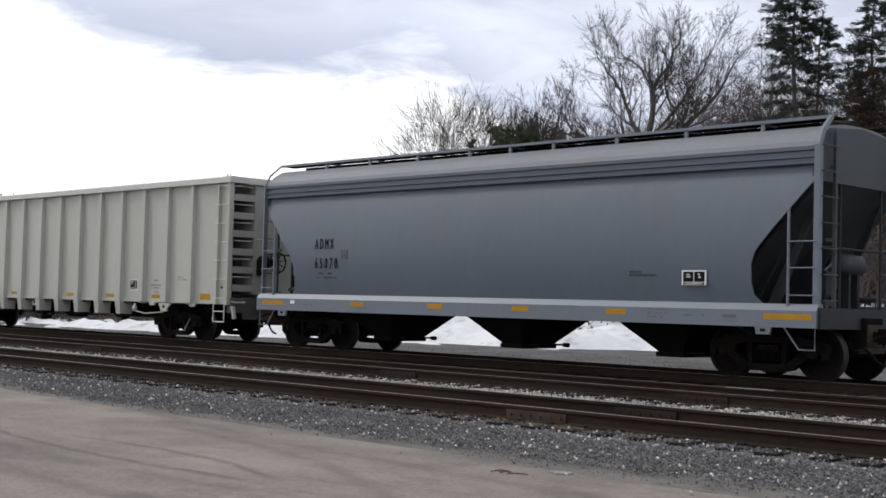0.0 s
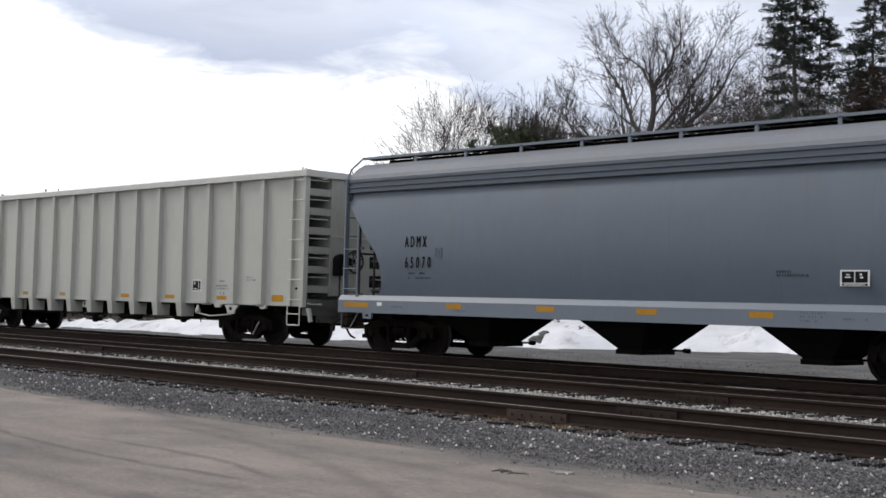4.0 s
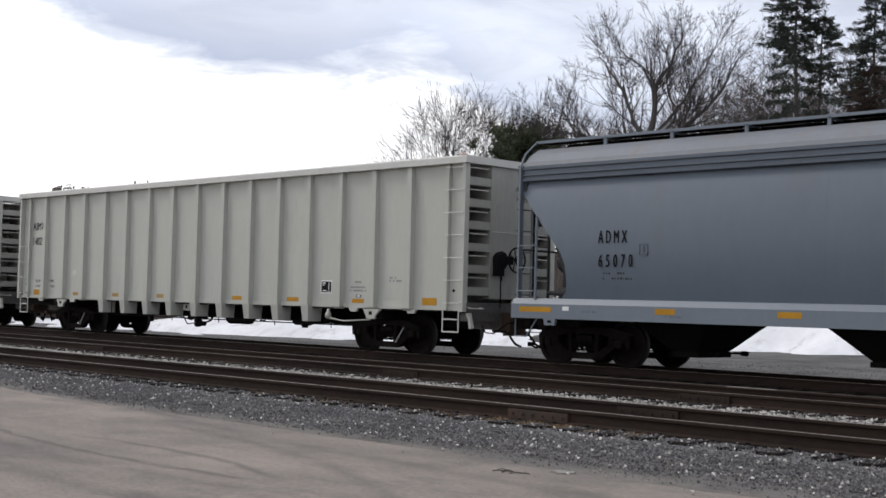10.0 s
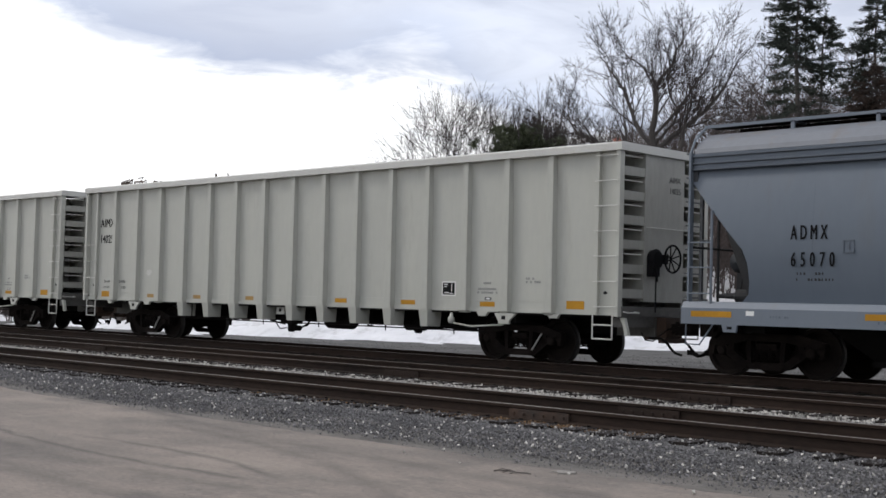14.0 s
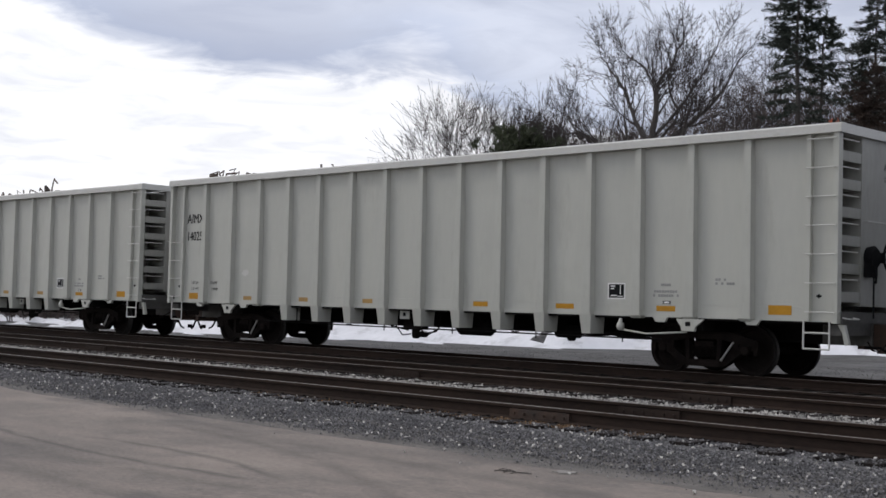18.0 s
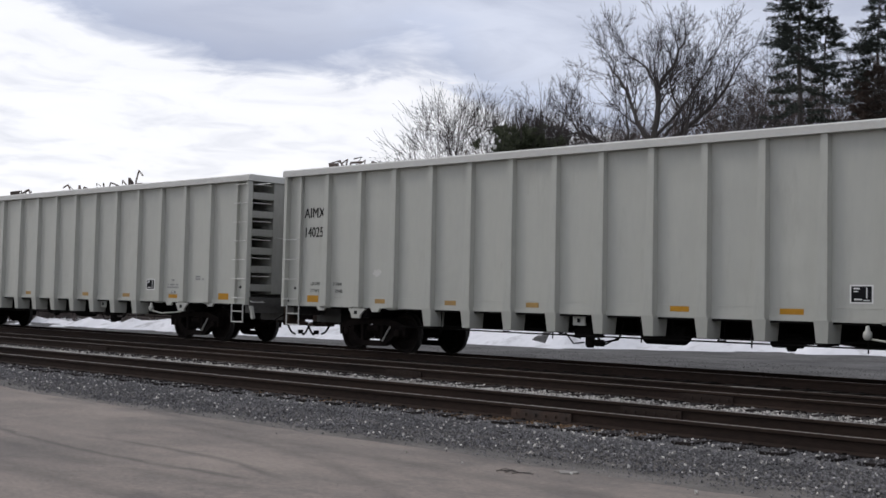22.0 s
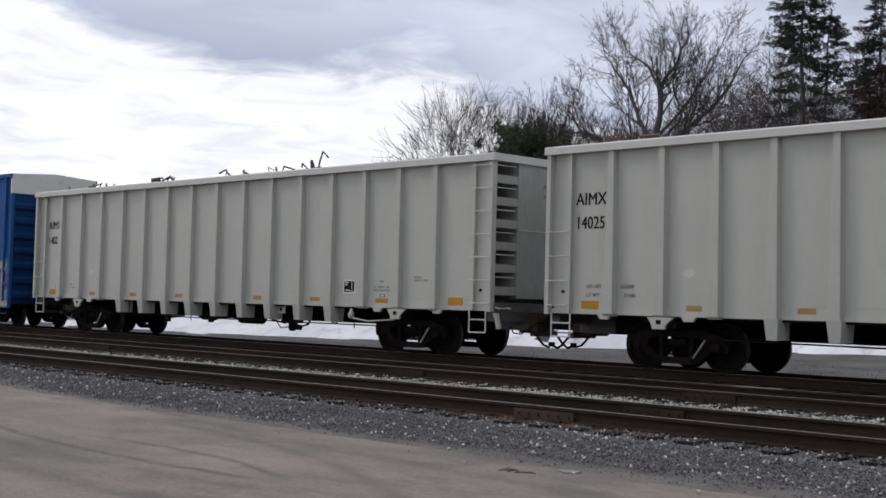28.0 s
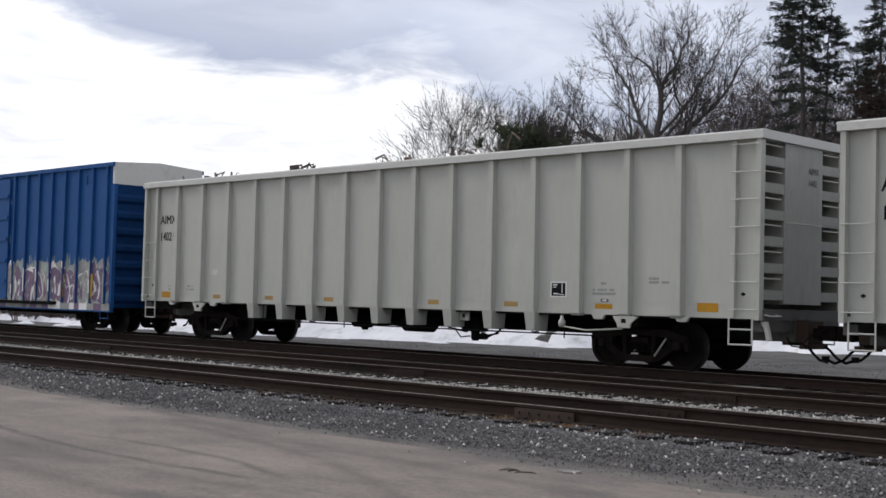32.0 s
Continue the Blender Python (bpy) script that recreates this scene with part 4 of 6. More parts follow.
        hb = part("hand_brake", bm, BLACK, car, "black hand brake housing with a chain", bevel=0.012)
        bm = bmesh.new()
        ring = [(G_HALF + 0.23, -0.05 + 0.27 * math.cos(a * math.tau / 24), 2.16 + 0.27 * math.sin(a * math.tau / 24)) for a in range(25)]
        rod(bm, ring, 0.021, 6)
        for a in range(8):
            c, s = math.cos(a * math.tau / 8 + 0.3), math.sin(a * math.tau / 8 + 0.3)
            rod(bm, [(G_HALF + 0.18, -0.05, 2.16), (G_HALF + 0.23, -0.05 + 0.27 * c, 2.16 + 0.27 * s)], 0.013, 5)
        part("brake_wheel", bm, BLACK, hb, "black spoked hand brake wheel")
    for (text, _), z in zip(lettered, (3.70, 3.48)):
        marks = lettering(text, 0.17, 0.14, -0.003, z, GREY_STENCIL, car, "end_lettering", 1.05, 0.9, 0.004)
        marks.matrix_basis = Matrix.Translation((G_HALF - 0.02, 0, 0)) @ Matrix.Rotation(radians(90), 4, "Z")
    return car


gondola_a = build_gondola("pale grey steel gondola car with ribbed sides and hand brake", True, 3, (("AIMX", 3.17), ("14025", 2.70)))
gondola_b = build_gondola("pale grey steel gondola car coupled behind its twin", False, 8, (("AIMX", 3.17), ("1402", 2.70)))
part("lettering", bm_box(-8.66, -8.61, -G_SHEET - 0.006, -G_SHEET + 0.01, 2.70, 2.94), BLACK, gondola_b)


def build_load(label, clusters, seed):
    """Scrap metal that shows over the side of a gondola: bent bars, sheets and a low heap."""
    rnd = random.Random(seed)
    bm = bmesh.new()
    for x0, x1, top, n in clusters:
        for _ in range(n):
            x, y = rnd.uniform(x0, x1), rnd.uniform(-1.1, 0.6)
            z = 3.95
            h = top * rnd.uniform(0.45, 1.0) + 4.36 - z
            kind = rnd.random()
            if kind < 0.45:
                a = rnd.uniform(-0.5, 0.5)
                rod(bm, [(x, y, z), (x + a * 0.3, y, z + h * 0.7), (x + a * 0.6 + rnd.uniform(-0.2, 0.2), y, z + h), (x + a + rnd.uniform(-0.25, 0.25), y, z + h * rnd.uniform(0.8, 1.0))], rnd.uniform(0.012, 0.03), 5)
            else:
                w, t = rnd.uniform(0.08, 0.35), rnd.uniform(0.01, 0.04)
                v = box(bm, x - w, x + w, y - t, y + t, z, z + h * rnd.uniform(0.75, 0.95))
                m = Matrix.Translation((x, y, z)) @ Euler((rnd.uniform(-0.3, 0.3), rnd.uniform(-0.7, 0.7), rnd.uniform(0, 3))).to_matrix().to_4x4() @ Matrix.Translation((-x, -y, -z))
                for q in v:
                    q.co = m @ q.co
                    q.co.z = min(q.co.z, 4.36 + top * 1.1)
                    q.co.y = min(1.25, max(-1.25, q.co.y))
    # the body of the heap below the rim
    n = 60
    rows = [[bm.verts.new((-8.9 + 17.8 * i / n, y, 3.75 + 0.3 * noise.noise((i * 0.9, y * 2, seed)) - (0.3 if abs(y) > 1.2 else 0))) for y in (-1.30, -0.85, -0.3, 0.3, 0.85, 1.30)] for i in range(n + 1)]
    for a, b in zip(rows, rows[1:]):
        for k in range(5):
            bm.faces.new((a[k], b[k], b[k + 1], a[k + 1]))
    ob = part("scrap_load", bm, SCRAP)
    return tagged(ob, label, "scrap metal", "scrap loads", kind="stuff")


load_a = build_load("rusty scrap metal heaped in the gondola car", [(-8.9, -7.6, 0.26, 26), (-4.75, -4.55, 0.32, 3), (-0.9, -0.75, 0.22, 2), (5.5, 5.6, 0.14, 2), (7.5, 7.7, 0.12, 2), (8.6, 8.8, 0.16, 3)], 5)
load_b = build_load("rusty scrap metal with bent bars in the gondola car", [(-8.7, -6.4, 0.24, 22), (-3.95, -3.2, 0.34, 12), (-1.5, 0.4, 0.32, 9), (1.2, 2.6, 0.36, 9), (3.0, 3.15, 0.55, 3), (5.6, 5.7, 0.16, 2)], 9)

# -- covered hopper --
H_SIDE = 1.69
H_LOW, H_TOP, H_EAVE = 1.31, 3.72, 1.58


def bow(z):
    """Half the width of the hopper's side, which bulges a little at mid height."""
    return H_SIDE - 0.165 * ((z - 2.5) / 1.2) ** 2


def build_hopper():
    car = new("covered_hopper_car")
    tagged(car, "blue-grey covered hopper car with three outlet bays", "freight car", "freight train")
    edge = [(7.64, 3.50), (7.30, 3.12), (6.86, 2.64), (6.52, 2.26), (6.42, 2.02), (6.40, 1.70), (6.44, 1.48), (6.60, 1.33)]
    for s in (-1, 1):
        bm = bmesh.new()
        zs = [H_LOW, 1.33, 1.48, 1.70, 2.02, 2.26, 2.64, 3.12, 3.50, H_TOP]
        lim = {z: x for x, z in edge}
        xl = [6.62] + [lim[z] for z in zs[1:-1]] + [7.64]
        layers = []
        for inset in (0.0, 0.03):
            layers.append([[bm.verts.new((f * x, s * (bow(z) - inset), z)) for f in (-1, -0.5, 0, 0.5, 1)] for z, x in zip(zs, xl)])
        for lay in layers:
            for a, c in zip(lay, lay[1:]):
                for k in range(4):
                    bm.faces.new((a[k], a[k + 1], c[k + 1], c[k]))
        o, n = layers
        for k in range(len(zs) - 1):
            bm.faces.new((o[k][0], o[k + 1][0], n[k + 1][0], n[k][0]))
            bm.faces.new((o[k][4], n[k][4], n[k + 1][4], o[k + 1][4]))
        side = part("side_sheet", bm, HOPPER, car, smooth=True)
        side.data.set_sharp_from_angle(angle=radians(35))
        for x in (-5.15, -3.05, -0.75, 1.55, 3.85, 5.55):
            bm = bmesh.new()
            rod(bm, [(x, s * (bow(z) - 0.003), z) for z in zs], 0.0052, 5)
            part("weld_seam", bm, HOPPER, side)
        # the gutter with its three ridges
        bm = bmesh.new()
        prism(bm, [(s * (H_EAVE - 0.03), H_TOP), (s * (H_EAVE + 0.005), H_TOP), (s * (H_EAVE + 0.005), 4.02), (s * (H_EAVE - 0.03), 4.05)], -7.62, 7.62, "x")
        part("top_side_plate", bm, HOPPER, car)
        for z, w in ((3.72, 0.035), (3.83, 0.03), (3.955, 0.045)):
            bm = bmesh.new()
            prism(bm, [(s * (H_EAVE - 0.01), z - 0.01), (s * (H_EAVE + 0.05), z + 0.008), (s * (H_EAVE + 0.05), z + w), (s * (H_EAVE - 0.01), z + w + 0.01)], -7.62, 7.62, "x")
            part("gutter_ridge", bm, HOPPER_GUTTER, car, "dark ridge along the top of the side")
        # roof slope, running board and its posts
        bm = bmesh.new()
        pr = [(s * (H_EAVE + 0.01), 4.03), (s * 1.56, 4.12), (s * 1.42, 4.27), (s * 1.16, 4.42), (s * 0.6, 4.50), (0, 4.52), (0, 4.36), (s * 1.1, 4.27), (s * 1.55, 4.0)]
        prism(bm, pr, -7.60, 7.60, "x")
        part("roof", bm, HOPPER_ROOF, car, "pale grey roof with brown patches")
        board = bmesh.new()
        y0, y1 = sorted((s * 1.16, s * 0.72))
        box(board, -7.66, 7.66, y0, y1, 4.565, 4.59)
        ye = sorted((s * 1.165, s * 1.135))
        rb = part("running_board", board, UNDER, car, "dark steel running board along the roof")
        part("board_edge", bm_box(-7.68, 7.68, ye[0], ye[1], 4.55, 4.605), HOPPER_SILL, rb, "grey edge of the running board")
        # a near-black trough gives the band of shade under the running board
        bm = bmesh.new()
        box(bm, -7.2, 7.2, *sorted((s * 0.74, s * 0.30)), 4.40, 4.55)
        part("hatch_trough", bm, UNDER, car, "dark hatch trough that stands in for shade under the board", bevel=0.02)
        for x in (-5.85, -4.25, -2.62, -0.98, 0.22, 1.42, 3.05, 4.68, 6.32):
            bm = bmesh.new()
            prism(bm, [(x - 0.035, 4.30), (x + 0.035, 4.30), (x + 0.035, 4.57), (x - 0.035, 4.57)], *sorted((s * 1.18, s * 1.14)))
            box(bm, x - 0.03, x + 0.03, *sorted((s * 1.18, s * 0.75)), 4.53, 4.56)
            part("board_post", bm, HOPPER_SILL, rb)
        # the side sill: a sloping ledge above a deep face
        bm = bmesh.new()
        prism(bm, [(s * 1.52, 1.34), (s * 1.66, 1.33), (s * (H_SIDE + 0.05), 1.22), (s * (H_SIDE + 0.05), 0.93), (s * (H_SIDE - 0.05), 0.93), (s * 1.52, 1.15)], -7.74, 7.74, "x")
        part("side_sill", bm, HOPPER_SILL, car, "lighter grey side sill", bevel=0.01)
        for k in (-1, 1):
            bm = bmesh.new()
            x = k * 6.72
            prism(bm, [(x - 0.16, 0.94), (x + 0.16, 0.94), (x + 0.13, 0.80), (x - 0.13, 0.80)], *sorted((s * (H_SIDE + 0.045), s * (H_SIDE - 0.01))))
            pad = part("jacking_pad", bm, HOPPER_SILL, car)
            # again a black block whose colour gives the hole's shade
            part("pad_hole", bm_box(x - 0.05, x + 0.05, *sorted((s * (H_SIDE + 0.049), s * (H_SIDE + 0.03))), 0.85, 0.90), BLACK, pad)
            # end posts, ladders, stirrups
            bm = bmesh.new()
            xs = sorted((k * 7.62, k * 7.72)) if k > 0 else (-7.68, -7.64)
            box(bm, xs[0], xs[1], *sorted((s * (H_SIDE - 0.15), s * (H_SIDE - 0.03))), 1.30, 4.05)
            part("end_post", bm, HOPPER_SILL, car, bevel=0.01)
            bm = bmesh.new()
            rod(bm, [(k * 7.16, s * (H_SIDE - 0.02), 1.30), (k * 7.16, s * (H_SIDE - 0.02), 2.98)], 0.028, 6)
            lad = part("side_ladder", bm, HOPPER_SILL, car, "pale steel ladder beside the slope sheet")
            rung_set(lad, HOPPER_SILL, (k * 7.16, s * (H_SIDE - 0.02)), (k * 7.66, s * (H_SIDE - 0.02)), (0, s * 0.03), [1.48, 1.95, 2.40], 0.013)
            bm = bmesh.new()
            y = s * (H_SIDE - 0.02)
            rod(bm, [(k * 7.10, y, 0.93), (k * 7.38, y, 0.56), (k * 7.68, y, 0.56), (k * 7.68, y, 0.93)], 0.016, 5)
            part("stirrup_step", bm, HOPPER_SILL, car)
            bm = bmesh.new()
            if k > 0:
                prism(bm, [(s * 1.66, 4.03), (s * 1.55, 4.03), (s * 1.42, 4.28), (s * 1.14, 4.56), (s * 1.20, 4.60), (s * 1.52, 4.32)], 7.64, 7.70, "x")
            else:
                rod(bm, [(k * 7.68, s * 1.62, 4.03), (k * 7.66, s * 1.50, 4.30), (k * 7.66, s * 1.17, 4.57)], 0.022, 6)
            part("roof_handrail", bm, HOPPER_SILL, car)
            # ladder up the end
            bm = bmesh.new()
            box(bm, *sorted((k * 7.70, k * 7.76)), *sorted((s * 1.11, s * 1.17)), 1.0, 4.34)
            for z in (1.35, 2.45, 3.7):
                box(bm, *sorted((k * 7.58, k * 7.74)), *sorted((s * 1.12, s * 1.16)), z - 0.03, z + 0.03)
            lad = part("end_ladder", bm, HOPPER_END, car, "grey steel ladder on the end, darkened for shade", bevel=0.006)
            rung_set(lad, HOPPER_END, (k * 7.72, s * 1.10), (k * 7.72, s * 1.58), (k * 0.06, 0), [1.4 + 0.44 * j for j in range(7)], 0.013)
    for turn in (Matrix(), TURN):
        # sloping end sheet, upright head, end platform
        # these end parts get the shade-darkened colours, not the side paint
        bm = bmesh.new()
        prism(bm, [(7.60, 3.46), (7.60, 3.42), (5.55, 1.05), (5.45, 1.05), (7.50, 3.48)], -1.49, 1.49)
        part("slope_sheet", bm, GRIME_SHADE, car, "grimy slope sheet with shade put into its dark colour", at=turn)
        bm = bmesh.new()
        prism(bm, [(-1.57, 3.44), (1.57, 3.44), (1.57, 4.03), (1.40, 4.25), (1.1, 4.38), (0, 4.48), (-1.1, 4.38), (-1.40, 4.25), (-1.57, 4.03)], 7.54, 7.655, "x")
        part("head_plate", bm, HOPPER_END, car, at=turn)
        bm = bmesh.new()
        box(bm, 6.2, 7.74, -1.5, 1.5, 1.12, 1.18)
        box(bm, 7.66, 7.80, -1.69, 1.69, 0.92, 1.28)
        part("end_platform", bm, GRIME_SHADE, car, "grimy end platform, darkened for shade", at=turn, bevel=0.01)
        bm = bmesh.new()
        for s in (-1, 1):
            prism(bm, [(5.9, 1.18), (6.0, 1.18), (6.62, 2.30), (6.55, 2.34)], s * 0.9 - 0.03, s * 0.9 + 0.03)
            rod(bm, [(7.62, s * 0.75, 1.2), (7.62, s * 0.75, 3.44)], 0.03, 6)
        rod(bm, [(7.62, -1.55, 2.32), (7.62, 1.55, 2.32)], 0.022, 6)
        part("end_bracing", bm, GRIME_SHADE, car, at=turn)
        bm = bmesh.new()
        lathe(bm, [(-0.42, 0.0), (-0.40, 0.14), (-0.3, 0.20), (0.3, 0.20), (0.40, 0.14), (0.42, 0.0)], "y", 18, (7.12, 0.52, 2.08))
        part("air_reservoir", bm, HOPPER_END, car, "grey air reservoir on the end platform, darkened for shade", at=turn, smooth=True)
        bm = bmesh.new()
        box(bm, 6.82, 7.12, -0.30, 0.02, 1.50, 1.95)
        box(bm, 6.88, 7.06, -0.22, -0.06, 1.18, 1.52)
        part("control_valve", bm, GRIME_SHADE, car, "grimy brake control valve, darkened for shade", at=turn, bevel=0.03)
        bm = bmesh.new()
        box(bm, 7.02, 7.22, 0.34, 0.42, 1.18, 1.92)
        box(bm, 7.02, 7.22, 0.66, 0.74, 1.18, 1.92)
        part("reservoir_bracket", bm, GRIME_SHADE, car, at=turn)
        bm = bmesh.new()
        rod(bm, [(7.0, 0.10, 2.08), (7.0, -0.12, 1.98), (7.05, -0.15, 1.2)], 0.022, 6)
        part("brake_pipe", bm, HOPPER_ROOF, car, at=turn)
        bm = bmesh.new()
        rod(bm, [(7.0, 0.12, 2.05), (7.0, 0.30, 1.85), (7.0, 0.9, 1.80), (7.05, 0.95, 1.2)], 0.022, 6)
        part("brake_pipe", bm, GRIME_SHADE, car, at=turn)
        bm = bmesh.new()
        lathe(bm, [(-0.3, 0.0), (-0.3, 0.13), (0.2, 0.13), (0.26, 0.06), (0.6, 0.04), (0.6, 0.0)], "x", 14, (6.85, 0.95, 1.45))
        part("brake_cylinder", bm, GRIME_SHADE, car, "grimy brake cylinder, darkened for shade", at=turn)
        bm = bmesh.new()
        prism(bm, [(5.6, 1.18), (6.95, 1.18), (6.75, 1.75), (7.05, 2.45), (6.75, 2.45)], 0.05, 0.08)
        part("web_plate", bm, GRIME_SHADE, car, at=turn)
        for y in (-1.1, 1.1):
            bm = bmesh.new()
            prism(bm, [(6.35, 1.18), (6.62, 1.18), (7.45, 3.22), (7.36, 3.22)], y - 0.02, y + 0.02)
            part("slope_brace", bm, GRIME_SHADE, car, at=turn)
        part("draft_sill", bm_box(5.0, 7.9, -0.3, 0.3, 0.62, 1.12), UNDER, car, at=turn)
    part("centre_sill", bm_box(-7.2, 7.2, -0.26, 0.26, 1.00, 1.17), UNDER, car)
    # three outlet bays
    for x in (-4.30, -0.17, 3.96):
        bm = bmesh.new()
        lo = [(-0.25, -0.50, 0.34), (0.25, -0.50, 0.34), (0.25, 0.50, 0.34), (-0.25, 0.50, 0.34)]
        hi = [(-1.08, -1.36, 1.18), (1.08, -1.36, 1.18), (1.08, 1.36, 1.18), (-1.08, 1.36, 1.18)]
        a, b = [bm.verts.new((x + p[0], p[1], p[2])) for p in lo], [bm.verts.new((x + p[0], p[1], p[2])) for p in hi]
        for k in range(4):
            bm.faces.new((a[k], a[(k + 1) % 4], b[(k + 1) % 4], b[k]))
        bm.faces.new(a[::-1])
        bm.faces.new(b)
        bay = part("outlet_bay", bm, UNDER, car, "sooty hopper bay, blackened for the shade under the car")
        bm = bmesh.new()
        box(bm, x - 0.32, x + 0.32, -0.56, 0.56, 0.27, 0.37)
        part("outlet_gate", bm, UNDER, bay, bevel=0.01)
        for y in (-0.45, 0.45):
            bm = bmesh.new()
            rod(bm, [(x + 0.2, y, 0.36), (x + 0.72, y, 0.36)], 0.022, 8)
            lathe(bm, [(-0.10, 0.0), (-0.08, 0.048), (0.06, 0.048), (0.08, 0.0)], "x", 12, (x + 0.70, y, 0.36))
            part("gate_crank", bm, UNDER, bay)
    # black stepped brackets where the end bays meet the trucks
    for x in (-6.4, 6.4):
        add_truck(car, x)
        part("body_bolster", bm_box(x - 0.22, x + 0.22, -1.45, 1.45, 0.80, 1.12), UNDER, car)
    add_couplers(car, 8.02)
    # markings
    ym = -H_SIDE - 0.004
    lettering("ADMX", 0.35, -5.56, -bow(2.5) - 0.004, 2.42, BLACK, car, "lettering", 1.68, 0.50, 0.012)
    lettering("65070", 0.35, -5.56, -bow(2.2) - 0.004, 1.96, BLACK, car, "lettering", 1.86, 0.555, 0.012)
    bm = bmesh.new()
    rnd = random.Random(4)
    for x, z, n, w in ((-5.46, 1.82, 3, 0.05), (-5.18, 1.82, 4, 0.05), (-5.48, 1.72, 2, 0.05), (-5.26, 1.72, 9, 0.05), (3.78, 1.86, 6, 0.04), (3.78, 1.80, 12, 0.04)):
        for k in range(n):
            if rnd.random() < 0.9:
                box(bm, x + k * w * 1.3, x + k * w * 1.3 + w * rnd.uniform(0.35, 0.9), -bow(z) - 0.006, -bow(z) + 0.02, z, z + 0.042)
    small_marks("faded_lettering", bm, GRIME_SHADE, car, "small faded lettering")
    bm = bmesh.new()
    for x0, x1, z0, z1 in ((-4.58, -4.38, 2.38, 2.395), (-4.58, -4.38, 2.185, 2.20), (-4.58, -4.565, 2.185, 2.395), (-4.395, -4.38, 2.185, 2.395), (-4.50, -4.46, 2.24, 2.34)):
        box(bm, x0, x1, ym - 0.002, ym + 0.01, z0, z1)
    part("stencil_square", bm, HOPPER_GUTTER, car)
    ym = -bow(1.91) - 0.006
    plate = part("stencil_panel", bm_box(4.98, 5.50, ym - 0.002, ym + 0.02, 1.64, 1.91), WHITE, car, "black stencil panels in a white border")
    bm = bmesh.new()
    for x0, x1, z0, z1 in ((5.01, 5.23, 1.70, 1.885), (5.25, 5.47, 1.70, 1.885), (5.01, 5.47, 1.65, 1.685)):
        box(bm, x0, x1, ym - 0.005, ym, z0, z1)
    part("stencil_block", bm, BLACK, plate)
    bm = bmesh.new()
    for x0, x1, z0, z1 in ((5.09, 5.15, 1.82, 1.84), (5.07, 5.17, 1.78, 1.80), (5.33, 5.37, 1.82, 1.85), (5.34, 5.39, 1.77, 1.80), (5.05, 5.42, 1.66, 1.672)):
        box(bm, x0, x1, ym - 0.007, ym - 0.001, z0, z1)
    part("stencil_lines", bm, WHITE, plate)
    ys = -H_SIDE - 0.052
    for x, w in ((-7.10, 0.85), (-3.93, 0.44), (-1.36, 0.46), (1.12, 0.46), (3.55, 0.48), (7.20, 0.92)):
        z = 1.075 if abs(x) < 7 else 1.06
        part("reflector", bm_box(x - w / 2, x + w / 2, ys - 0.002, ys + 0.02, z, z + 0.105), YELLOW, car, "yellow reflective strip")
    part("data_tag", bm_box(-6.38, -6.22, ys - 0.002, ys + 0.02, 1.10, 1.18), WHITE, car, "small white tag")
    part("data_box", bm_box(5.92, 6.18, ys - 0.012, ys + 0.02, 1.08, 1.13), HOPPER_GUTTER, car, "dark data tag")
    bm = bmesh.new()
    for x, z, n in ((-5.9, 1.07, 7), (-3.98, 1.02, 8), (4.30, 1.17, 10), (4.30, 1.10, 8), (4.30, 1.03, 6), (5.1, 1.08, 8)):
        for k in range(n):
            if rnd.random() < 0.85:
                box(bm, x + k * 0.055, x + k * 0.055 + rnd.uniform(0.015, 0.04), ys - 0.002, ys + 0.01, z, z + 0.036)
    small_marks("sill_lettering", bm, HOPPER_GUTTER, car, "small faded lettering")
    return car


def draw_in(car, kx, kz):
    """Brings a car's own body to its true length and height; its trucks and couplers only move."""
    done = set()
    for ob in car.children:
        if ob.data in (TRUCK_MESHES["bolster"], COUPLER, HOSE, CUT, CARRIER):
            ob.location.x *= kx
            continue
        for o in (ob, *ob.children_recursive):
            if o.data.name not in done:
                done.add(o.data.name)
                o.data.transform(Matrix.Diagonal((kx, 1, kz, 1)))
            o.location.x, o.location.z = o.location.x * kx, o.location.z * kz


hopper = build_hopper()
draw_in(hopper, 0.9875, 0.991)


